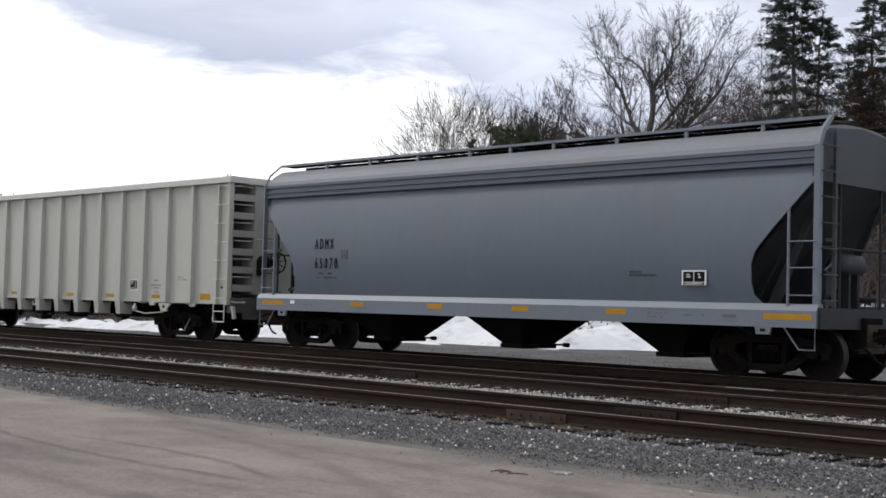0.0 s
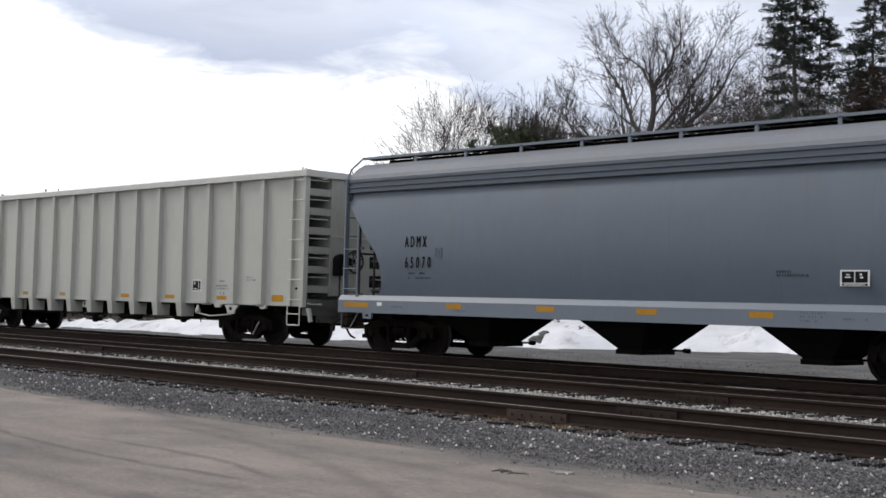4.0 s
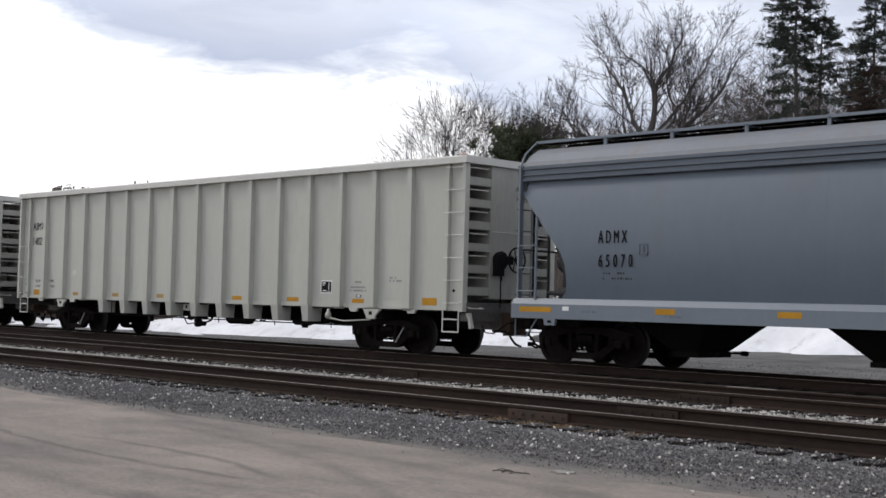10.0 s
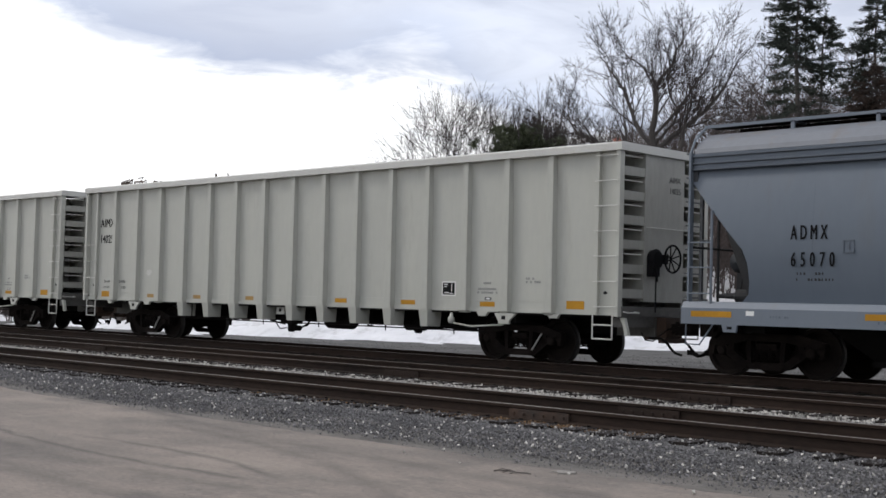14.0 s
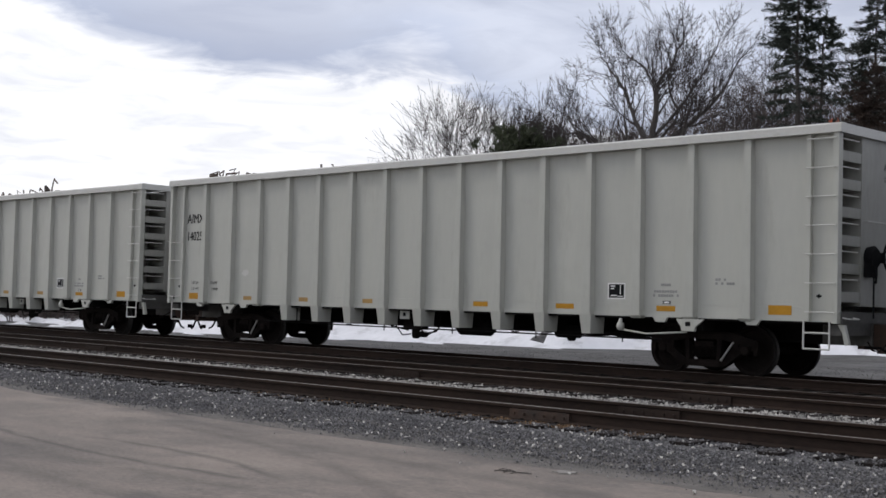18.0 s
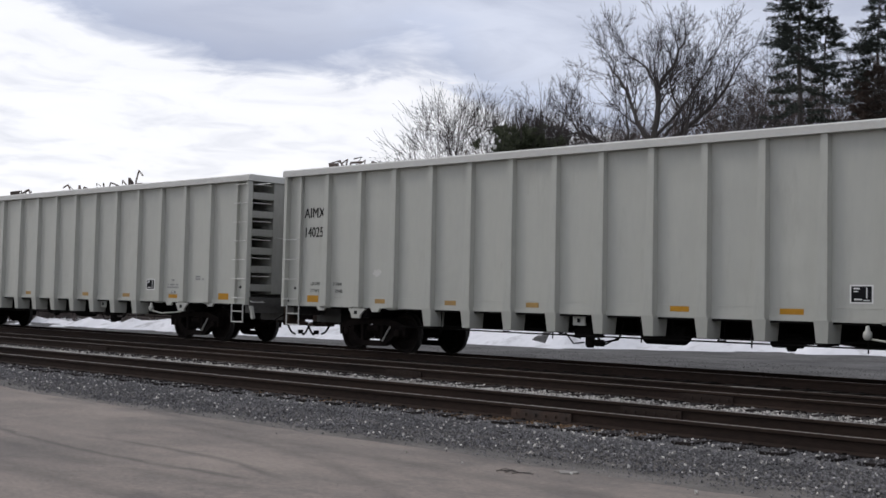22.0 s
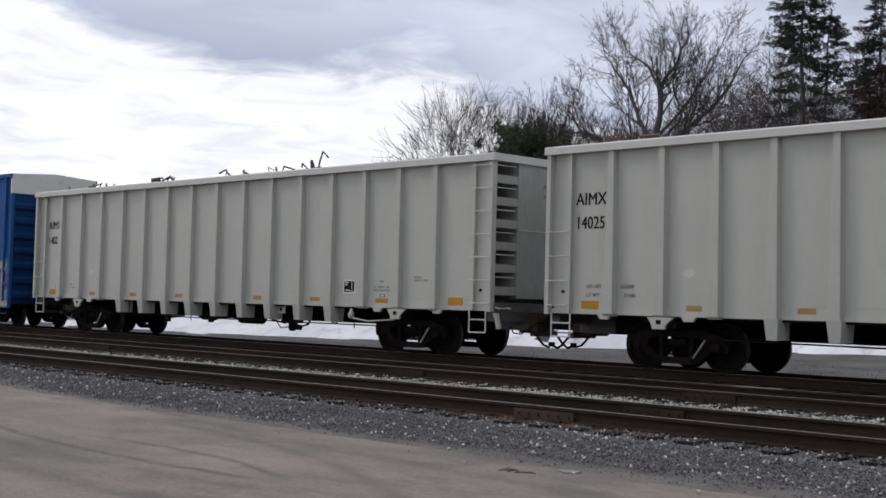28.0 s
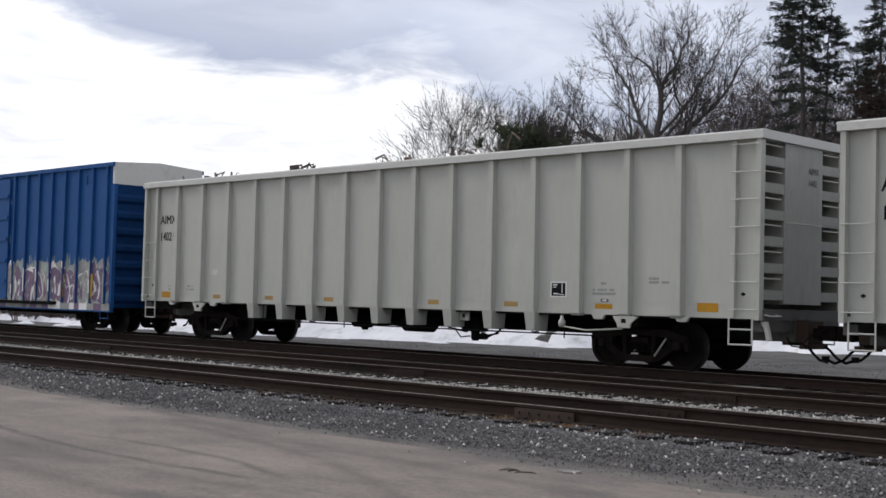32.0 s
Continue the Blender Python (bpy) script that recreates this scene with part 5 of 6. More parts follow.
# -- boxcar --
def build_boxcar():
    car = new("boxcar")
    tagged(car, "blue high boxcar with a white end panel and graffiti", "freight car", "freight train")
    half, side, low, top = 8.0, 1.50, 0.78, 5.06
    for s in (-1, 1):
        part("side_sheet", bm_box(-half, half, *sorted((s * side, s * (side - 0.04))), low, top), BLUE, car)
        k = 0
        for i in range(20):
            x = half - 0.35 - 0.83 * i
            if abs(x) < 1.65:
                continue
            bm = bmesh.new()
            prism(bm, [(x - 0.04, s * (side - 0.01)), (x - 0.035, s * (side + 0.085)), (x + 0.035, s * (side + 0.085)), (x + 0.04, s * (side - 0.01))], low + 0.1, top - 0.12, "z")
            part("side_post", bm, BLUE, car)
        part("top_plate", bm_box(-half, half, *sorted((s * (side + 0.08), s * (side - 0.05))), top - 0.12, top), BLUE, car, bevel=0.01)
        part("side_sill", bm_box(-half, half, *sorted((s * (side + 0.03), s * (side - 0.08))), low - 0.14, low + 0.1), BLUE, car)
        # sliding door
        door = part("sliding_door", bm_box(-1.5, 1.5, *sorted((s * (side + 0.08), s * (side + 0.02))), low + 0.15, top - 0.2), BLUE, car)
        for z in (1.5, 2.2, 2.9, 3.6, 4.3):
            part("door_rib", bm_box(-1.45, 1.45, *sorted((s * (side + 0.12), s * (side + 0.07))), z - 0.06, z + 0.06), BLUE, door)
        for x in (-0.7, 0.5):
            bm = bmesh.new()
            rod(bm, [(x, s * (side + 0.15), low + 0.3), (x, s * (side + 0.15), top - 0.3)], 0.025, 6)
            part("lock_rod", bm, SILVER, door)
        part("door_track", bm_box(-half * 0.6, half * 0.6, *sorted((s * (side + 0.14), s * (side + 0.0))), low + 0.02, low + 0.12), UNDER, car)
    for turn in (Matrix(), TURN):
        part("end_wall", bm_box(half - 0.08, half - 0.02, -side + 0.05, side - 0.05, low, 4.42), BLUE_END, car, "blue end wall with shade put into its colour", at=turn)
        bm = bmesh.new()
        prism(bm, [(-side - 0.02, 4.42), (side + 0.02, 4.42), (side + 0.02, top), (0, top + 0.10), (-side - 0.02, top)], half - 0.10, half + 0.01, "x")
        part("end_top", bm, BOX_WHITE, car, "white panel at the top of the end", at=turn, bevel=0.01)
        for k in range(7):
            bm = bmesh.new()
            z = 1.05 + 0.49 * k
            prism(bm, [(half - 0.03, z - 0.16), (half + 0.06, z - 0.06), (half + 0.06, z + 0.06), (half - 0.03, z + 0.16)], -side + 0.1, side - 0.1)
            part("end_corrugation", bm, BLUE_END, car, "blue corrugation with shade put into its colour", at=turn)
        for s in (-1, 1):
            bm = bmesh.new()
            box(bm, half - 0.10, half + 0.03, *sorted((s * (side + 0.03), s * (side - 0.08))), low, 4.41)
            part("corner_post", bm, BLUE, car, at=turn, bevel=0.01)
        bm = bmesh.new()
        for s in (-1, 1):
            rod(bm, [(half - 0.6, s * side, 0.7), (half - 0.6, s * side, 0.45), (half - 0.15, s * side, 0.45), (half - 0.15, s * side, 0.7)], 0.016, 5)
        lad = part("ladder", bm, BLUE, car, at=turn)
        for s in (-1, 1):
            rung_set(lad, BLUE, (half - 0.62, s * (side + 0.02)), (half - 0.12, s * (side + 0.02)), (0, s * 0.055), [0.95, 1.4, 1.85])
        part("draft_sill", bm_box(half - 2.2, half + 0.3, -0.3, 0.3, 0.6, 0.9), UNDER, car, at=turn)
    bm = bmesh.new()
    prism(bm, [(-side - 0.06, top), (side + 0.06, top), (0, top + 0.10)], -half, half, "x")
    part("roof", bm, BOX_WHITE, car, "pale metal roof")
    part("floor_plate", bm_box(-half + 0.1, half - 0.1, -1.45, 1.45, 0.72, 0.80), UNDER, car)
    part("centre_sill", bm_box(-half + 0.3, half - 0.3, -0.28, 0.28, 0.50, 0.72), UNDER, car)
    bm = bmesh.new()
    rod(bm, [(half - 1.5, -side - 0.07, top - 0.35), (half - 1.5, -side - 0.07, top - 0.62), (half - 1.2, -side - 0.07, top - 0.66)], 0.03, 5)
    part("roof_bracket", bm, BLUE, car)
    for x in (-6.35, 6.35):
        add_truck(car, x)
    add_couplers(car, half + 0.35)
    # sprayed lettering along the base: silver ground, purple swollen shapes edged white, orange strokes
    rnd = random.Random(21)
    yg = -side - 0.004
    bm = bmesh.new()
    n = 44
    top_line = [(half - 0.15 - 8.2 * i / n, 2.12 + 0.07 * rnd.uniform(-1, 1) + 0.1 * math.sin(i * 0.9)) for i in range(n + 1)]
    a = [bm.verts.new((x, -side - 0.004, low + 0.02)) for x, _ in top_line]
    b = [bm.verts.new((x, -side - 0.004, z)) for x, z in top_line]
    for i in range(n):
        bm.faces.new((a[i], a[i + 1], b[i + 1], b[i]))
    gr = part("graffiti", bm, BOX_GREY, car, "silver, purple and orange spray-painted graffiti")

    def blob(x, z, rx, rz, mat, name, y, wob):
        bm = bmesh.new()
        ph = rnd.uniform(0, 6)
        ring = []
        for k in range(18):
            t = k / 18 * math.tau
            r = 1 + wob * math.sin(3 * t + ph) + wob * 0.6 * math.sin(5 * t + ph * 2)
            ring.append(bm.verts.new((x + rx * r * math.cos(t), y, z + rz * r * math.sin(t))))
        bm.faces.new(ring)
        part(name, bm, mat, gr)

    for i in range(11):
        x = half - 0.52 - 0.58 * i
        z, rz = 1.40 + rnd.uniform(-0.10, 0.10), rnd.uniform(0.50, 0.64)
        y = yg - 0.0008 * (4 * i + 1)
        blob(x, z, 0.44, rz + 0.02, WHITE if i % 3 else PALE_GREEN, "spray_outline", y, 0.15)
        blob(x, z, 0.40, rz - 0.035, PURPLE if i % 4 != 2 else BOX_GREY, "spray_fill", y - 0.0008, 0.16)
        blob(x + rnd.uniform(-0.1, 0.1), z - 0.12, 0.13, 0.24, WHITE if i % 2 else BOX_GREY, "spray_centre", y - 0.0016, 0.25)
        blob(x + rnd.uniform(-0.05, 0.05), z - 0.14, 0.09, 0.18, PURPLE, "spray_core", y - 0.0024, 0.25)
        # fuzzy pale sweeps that reach above the letters
        for _ in range(3):
            xx, zz = x + rnd.uniform(-0.3, 0.3), rnd.uniform(1.95, 2.15)
            blob(xx, zz, rnd.uniform(0.02, 0.05), rnd.uniform(0.10, 0.34), PALE_GREEN, "spray_sweep", yg - 0.0004, 0.2)
        if i in (1, 4, 7):
            bm = bmesh.new()
            prism(bm, [(x - 0.06, 1.05), (x + 0.07, 1.03), (x + 0.10, 1.72), (x - 0.03, 1.78)], yg - 0.044, yg - 0.040)
            part("spray_stroke", bm, ORANGE, gr)
        for _ in range(9):
            xx, zz = x + rnd.uniform(-0.3, 0.3), z + rnd.uniform(-0.5, 0.45)
            bm = bmesh.new()
            w, h = rnd.uniform(0.010, 0.026), rnd.uniform(0.06, 0.26)
            sl = rnd.uniform(-0.14, 0.14)
            prism(bm, [(xx, zz), (xx + w, zz), (xx + w + sl, zz + h), (xx + sl, zz + h)], yg - 0.044, yg - 0.040)
            part("spray_stroke", bm, WHITE if rnd.random() < 0.7 else PURPLE, gr)
    # the paint runs over the posts and the sill as well
    for i in range(8):
        x = half - 0.35 - 0.83 * i
        za = low + 0.11
        for k in range(4):
            zb = za + rnd.uniform(0.22, 0.42)
            part("spray_on_post", bm_box(x - 0.033, x + 0.033, -side - 0.0885, -side - 0.086, za, min(zb, 2.15)), (PURPLE, WHITE, BOX_GREY, PURPLE, PALE_GREEN)[rnd.randrange(5)], gr)
            za = zb
            if za > 2.0:
                break
    x = half - 0.05
    while x > half - 7.0:
        w = rnd.uniform(0.15, 0.5)
        part("spray_on_sill", bm_box(x - w, x, -side - 0.0335, -side - 0.031, low - 0.10, low + 0.098), (PURPLE, BOX_GREY, BOX_GREY, WHITE)[rnd.randrange(4)], gr)
        x -= w
    bm = bmesh.new()
    for _ in range(14):
        x, z = rnd.uniform(half - 8.0, half - 6.4), rnd.uniform(2.5, 4.3)
        w, h = rnd.uniform(0.02, 0.05), rnd.uniform(0.2, 0.5)
        sl = rnd.uniform(-0.2, 0.2)
        prism(bm, [(x, z), (x + w, z), (x + w + sl, z + h), (x + sl, z + h)], -side - 0.014, -side - 0.002)
    part("spray_scrawl", bm, BOX_GREY, gr)
    return car


boxcar = build_boxcar()

# ---- ballast and ties ----


def stones(name, label, spots, mat, seed):
    """Many broken stones as one mesh: squashed, turned eight-sided lumps. spots: (x, y, z, size)."""
    rng = np.random.default_rng(seed)
    spots = np.asarray(spots)
    n = len(spots)
    base = np.array([(1, 0, 0), (0, 1, 0), (-1, 0, 0), (0, -1, 0), (0, 0, 1), (0, 0, -1)], float)
    tris = np.array([(0, 1, 4), (1, 2, 4), (2, 3, 4), (3, 0, 4), (1, 0, 5), (2, 1, 5), (3, 2, 5), (0, 3, 5)])
    v = base[None] * rng.uniform(0.6, 1.25, (n, 6, 1)) + rng.normal(0, 0.16, (n, 6, 3))
    v *= rng.uniform(0.6, 1.25, (n, 1, 3))
    q = rng.normal(size=(n, 4))
    q /= np.linalg.norm(q, axis=1, keepdims=True)
    w, x, y, z = q.T
    rot = np.stack([1 - 2 * (y * y + z * z), 2 * (x * y - z * w), 2 * (x * z + y * w), 2 * (x * y + z * w), 1 - 2 * (x * x + z * z), 2 * (y * z - x * w),
                    2 * (x * z - y * w), 2 * (y * z + x * w), 1 - 2 * (x * x + y * y)], 1).reshape(n, 3, 3)
    v = np.einsum("nij,nkj->nki", rot, v) * spots[:, None, 3:4] + spots[:, None, :3]
    f = (tris[None] + 6 * np.arange(n)[:, None, None]).reshape(-1, 3)
    me = bpy.data.meshes.new(name)
    me.from_pydata(v.reshape(-1, 3).tolist(), [], f.tolist())
    me.update()
    me.materials.append(mat)
    return tagged(part(name, me, mat), label, "gravel", kind="stuff")


def scatter(rng, n, x0, x1, y0, y1, z, s0, s1):
    """Spots that thin out with the distance along the track, where they are never seen singly."""
    k = rng.uniform(0, 1, n) ** 1.35
    return np.stack([x1 + (x0 - x1) * k, rng.uniform(y0, y1, n), np.full(n, z) + rng.normal(0, 0.008, n), rng.uniform(s0, s1, n)], 1)


def lay_ties(seed):
    """Where the ties of one track lie, half a metre apart, a little uneven."""
    rnd = random.Random(seed)
    return np.array([-260 + 0.5 * k + rnd.uniform(-0.03, 0.03) for k in range(630)])


TIE_ROWS = [lay_ties(seed) for seed in (5, 6, 7)]


def off_ties(spots, row, half=0.125):
    """True where a spot lies in the crib between two ties."""
    k = np.clip(np.searchsorted(row, spots[:, 0]), 1, len(row) - 1)
    return np.minimum(np.abs(spots[:, 0] - row[k]), np.abs(spots[:, 0] - row[k - 1])) > half


rng = np.random.default_rng(11)
near = scatter(rng, 118000, -42, 1, 8.9, 11.33, 0.030, 0.007, 0.0185)
on_tie = ~off_ties(near, TIE_ROWS[0], 0.12)
near[:, 2] += 0.074 * np.clip((near[:, 1] - 9.5) / 1.0, 0, 1) + 0.026 * (on_tie & (near[:, 1] > 10.85)) + 0.014 * (~on_tie) * np.clip((near[:, 1] - 10.85) / 0.2, 0, 1)
past = near[:, 1] - np.array([lot_edge(x) + 0.10 * noise.noise((x * 1.7, 0, 7)) for x in near[:, 0]])
edge_keep = rng.uniform(0, 1, len(near)) < np.clip((past - 0.02 - 0.22 * np.clip((near[:, 0] + 9.8) / 2, 0, 1)) / 0.42, 0.0, 1) ** 1.4 + 0.03 * (past > -0.15)
edge_keep &= (near[:, 1] < 11.08 + 0.20 * np.clip((near[:, 0] + 10.6) / 1.6, 0, 1) + 0.06 * np.sin(near[:, 0] * 2.1)) | ~on_tie
strays = scatter(rng, 260, -20, 0, 7.6, 9.4, 0.010, 0.004, 0.012)
strays = strays[rng.uniform(0, 1, len(strays)) < ((strays[:, 1] - 7.4) / 2.2) ** 2.2]
stones("ballast_shoulder", "dark grey crushed stone ballast beside the lot", np.concatenate([near[edge_keep], strays]), BALLAST, 1)
fines = scatter(rng, 16000, -24, 1, 8.85, 9.9, 0.020, 0.003, 0.008)
fines[:, 2] += 0.05 * np.clip((fines[:, 1] - 9.5) / 1.0, 0, 1)
past = fines[:, 1] - np.array([lot_edge(x) for x in fines[:, 0]])
stones("ballast_fines", "fine dark grit along the edge of the ballast", fines[rng.uniform(0, 1, len(fines)) < np.clip((past + 0.12) / 0.25, 0, 1)], BALLAST, 16)
rusty = scatter(rng, 2600, -15, -8.2, 10.98, 11.34, 0.134, 0.005, 0.014)
rusty = rusty[off_ties(rusty, TIE_ROWS[0]) & (rng.uniform(0, 1, len(rusty)) < 0.35 + 0.65 * (np.abs(rusty[:, 0] + 9.9) < 0.9))]
stones("rusty_grit", "rust-stained grit along the foot of the rail", rusty, RUSTY_GRIT, 26)
mid = scatter(rng, 5200, -42, 1, 11.5, 12.85, 0.105, 0.012, 0.026)
mid2 = scatter(rng, 5000, -48, 0, 15.9, 19.9, 0.10, 0.014, 0.03)
sel = edge_keep & (rng.uniform(0, 1, len(near)) < 0.026)
stones("white_stones", "a few white stones in the dark ballast", near[sel] + np.array([0, 0, 0.012, 0.004]), BALLAST_PALE, 6)
stones("ballast_between_rails", "dark oily ballast stones between the rails", np.concatenate([mid, mid2]), OILY, 2)
pale = scatter(rng, 56000, -60, 0, 13.35, 15.76, 0.116, 0.011, 0.026)
pale = pale[(pale[:, 1] < 15.60) | off_ties(pale, TIE_ROWS[1])]
stones("pale_ballast", "pale clean ballast stones between two tracks", pale, BALLAST_PALE, 3)
grit = scatter(rng, 9000, -24, 1, 3.5, 9.4, 0.004, 0.0015, 0.0045)
stones("lot_grit", "loose grit scattered on the paved lot", grit, YARD_STONE, 14)
slab = bmesh.new()
rim = [(-7.31 + 0.10 * math.cos(k * math.tau / 17) * (1 + 0.30 * math.sin(k * 2.7)), 8.86 + 0.085 * math.sin(k * math.tau / 17) * (1 + 0.3 * math.cos(k * 1.9))) for k in range(17)]
prism(slab, rim, -0.01, 0.014, "z")
tagged(part("flat_stone", slab, FLAT_STONE, bevel=0.005), "flat pale stone lying at the edge of the lot", "stone")
pebbles = [(-7.22, 8.80, 0.010, 0.018), (-6.90, 8.93, 0.012, 0.024), (-9.2, 8.7, 0.010, 0.016), (-5.9, 8.75, 0.012, 0.02), (-8.3, 8.55, 0.01, 0.014)]
stones("pale_pebbles", "a few pale stones lying at the edge of the lot", pebbles, BALLAST_PALE, 8)
twigs = bmesh.new()
rnd = random.Random(40)
for _ in range(7):
    x, y, a = -7.62 + rnd.uniform(-0.16, 0.12), 8.42 + rnd.uniform(-0.05, 0.05), rnd.uniform(-0.1, 0.9)
    n = rnd.uniform(0.08, 0.18)
    rod(twigs, [(x, y, 0.010), (x + n * 0.5 * math.cos(a), y + n * 0.5 * math.sin(a), 0.014 + rnd.uniform(0, 0.016)), (x + n * math.cos(a + 0.2), y + n * math.sin(a + 0.2), 0.012)], rnd.uniform(0.0025, 0.005), 5)
tagged(part("broken_branch", twigs, BARK), "dark broken branch with twigs lying on the paved lot", "branch")
far = scatter(rng, 34000, -60, 0, 22.9, 31.5, 0.062, 0.010, 0.026)
stones("yard_stones", "scattered grey stones on the gravel yard", far, YARD_STONE, 4)


def tie_mesh():
    bm = bmesh.new()
    box(bm, -0.11, 0.11, -1.30, 1.30, -0.06, 0.0)
    return finish(bm, "tie", TIE, 0.012)


TIE_MESH = tie_mesh()
rnd = random.Random(5)
for track, yc, lay in zip(tracks, TRACKS, TIE_ROWS):
    rest_v, rest_f = [], []
    for x in lay:
        if -34 < x < 4:
            part("tie", TIE_MESH, TIE, track, at=pose(x, yc + rnd.uniform(-0.05, 0.05), 0.138 + rnd.uniform(-0.003, 0.004), 0, 0, rnd.uniform(-1.5, 1.5)))
        else:
            b = len(rest_v)
            rest_v += [(x + sx * 0.11, yc + sy * 1.3, z) for z in (0.08, 0.13) for sx, sy in ((-1, -1), (1, -1), (1, 1), (-1, 1))]
            rest_f += [(b + 4, b + 5, b + 6, b + 7), (b, b + 1, b + 5, b + 4), (b + 1, b + 2, b + 6, b + 5), (b + 2, b + 3, b + 7, b + 6), (b + 3, b, b + 4, b + 7)]
    ob = part("distant_ties", sheet("distant_ties", rest_v, rest_f, TIE), TIE, track)
    ob["kind"] = "stuff"
    # plates take the near-black colour to give the shaded gaps under the rail
    plates = bmesh.new()
    for x in lay:
        if -30 < x < 2:
            for s in (-0.755, 0.755):
                box(plates, x - 0.09, x + 0.09, yc + s - 0.12, yc + s + 0.12, 0.122, 0.142)
                for e in (-0.10, 0.10):
                    box(plates, x - 0.03, x, yc + s + e - 0.014, yc + s + e + 0.014, 0.14, 0.156)
    ob = part("tie_plates", plates, UNDER, track, "tie plates with spikes, blackened like the shade at the ties")
    ob["kind"] = "stuff"

# ---- trees ----


def limbs_mesh(name, segs, mat, sides=3):
    """Tapered limbs as one mesh. segs: (x, y, z) to (x, y, z) with the two radii."""
    a = np.array([s[0] for s in segs], float)
    b = np.array([s[1] for s in segs], float)
    r = np.array([(s[2], s[3]) for s in segs], float)
    d = b - a
    d /= np.maximum(np.linalg.norm(d, axis=1, keepdims=True), 1e-6)
    ref = np.where(np.abs(d[:, 2:3]) > 0.9, np.array([[1.0, 0, 0]]), np.array([[0, 0, 1.0]]))
    u = np.cross(d, ref)
    u /= np.linalg.norm(u, axis=1, keepdims=True)
    w = np.cross(d, u)
    ang = np.arange(sides) * math.tau / sides
    ring = u[:, None] * np.cos(ang)[None, :, None] + w[:, None] * np.sin(ang)[None, :, None]
    v = np.concatenate([a[:, None] + ring * r[:, 0, None, None], b[:, None] + ring * r[:, 1, None, None]], 1)
    n = len(segs)
    quads = np.array([(k, (k + 1) % sides, sides + (k + 1) % sides, sides + k) for k in range(sides)])
    f = (quads[None] + 2 * sides * np.arange(n)[:, None, None]).reshape(-1, 4)
    me = bpy.data.meshes.new(name)
    me.from_pydata(v.reshape(-1, 3).tolist(), [], f.tolist())
    me.update()
    me.materials.append(mat)
    return me


def grow(rnd, p, way, length, r, level, deepest, segs, up=0.10, wob=0.16, kids=(3, 5), first=0.30, spread=(0.45, 0.95), share=(0.48, 0.72), stay=None):
    """A limb that bends as it grows and sends out smaller ones."""
    n = 5 if level < 2 else 4 if level < 4 else 3
    step = length / n
    p, way = Vector(p), Vector(way).normalized()
    places = []
    for i in range(n):
        way = (way + Vector((rnd.uniform(-1, 1), rnd.uniform(-1, 1), rnd.uniform(-0.7, 1.0))) * wob + Vector((0, 0, up))).normalized()
        q = p + way * step
        if stay is not None and not stay(q):
            break
        ra, rb = r * (1 - 0.72 * i / n), r * (1 - 0.72 * (i + 1) / n)
        least = 0.0075 if level < 4 else 0.0042
        segs.append((level, p.copy(), q.copy(), max(ra, least), max(rb, least * 0.8)))
        places.append((i / n, p.copy(), q.copy(), way.copy(), rb))
        p = q
    if level >= deepest or not places:
        return
    whole = len(places) == n
    for _ in range(rnd.randint(*kids)):
        f = rnd.uniform(first, 1.0)
        i = min(int(f * n), len(places) - 1)
        _, a, b, w, rr = places[i]
        side = w.cross(Vector((rnd.uniform(-1, 1), rnd.uniform(-1, 1), rnd.uniform(-1, 1)))).normalized()
        ang = rnd.uniform(*spread)
        grow(rnd, a.lerp(b, rnd.random()), w * math.cos(ang) + side * math.sin(ang), length * rnd.uniform(*share), max(rr * 0.68, 0.009), level + 1, deepest, segs, up, wob, kids, first, spread, share, stay)
    if whole:
        grow(rnd, p, way, length * 0.55, max(r * 0.3, 0.009), level + 1, deepest, segs, up, wob, kids, first, spread, share, stay)


def on_ray(px, depth):
    """A place on the ground in the direction px (0 at the picture's left edge, 1 at its right), depth metres away from the camera."""
    u = (px - 0.5) * 2 * math.tan(radians(37.74 / 2))
    a = radians(45.108)
    x = depth * (-math.sin(a) + u * math.cos(a))
    y = depth * (math.cos(a) + u * math.sin(a))
    return x, y, ground_height(x, y)


def bare_tree(label, px, depth, stems, deepest, seed, kids=(3, 5), up=0.10, wob=0.16, spread=(0.45, 0.95)):
    """stems: (lean to the side, lean away, length, radius)."""
    rnd = random.Random(seed)
    base = on_ray(px, depth)
    segs = []
    right = Vector((math.cos(radians(45)), math.sin(radians(45)), 0))
    away = Vector((-right.y, right.x, 0))
    for lean, back, length, r in stems:
        way = Vector((0, 0, 1)) + right * lean + away * back
        grow(rnd, Vector((0, 0, -0.3)) + right * lean * 0.4, way, length, r, 0, deepest, segs, up, wob, kids, 0.38, spread)
    segs = [(lv, a, b, max(ra, 0.0085), max(rb, 0.0080)) for lv, a, b, ra, rb in segs]
    trunk = part("bare_tree", limbs_mesh("bare_tree", [s[1:] for s in segs if s[0] <= 1], BARK, 6), BARK)
    tagged(trunk, label, "tree", "trees on the bank")
    trunk.location = base
    part("crown", limbs_mesh("crown", [s[1:] for s in segs if s[0] > 1], TWIG, 3), TWIG, trunk, "fine leafless grey-brown twigs")


RIGHT = Vector((math.cos(radians(45)), math.sin(radians(45)), 0))
AWAY = Vector((-RIGHT.y, RIGHT.x, 0))


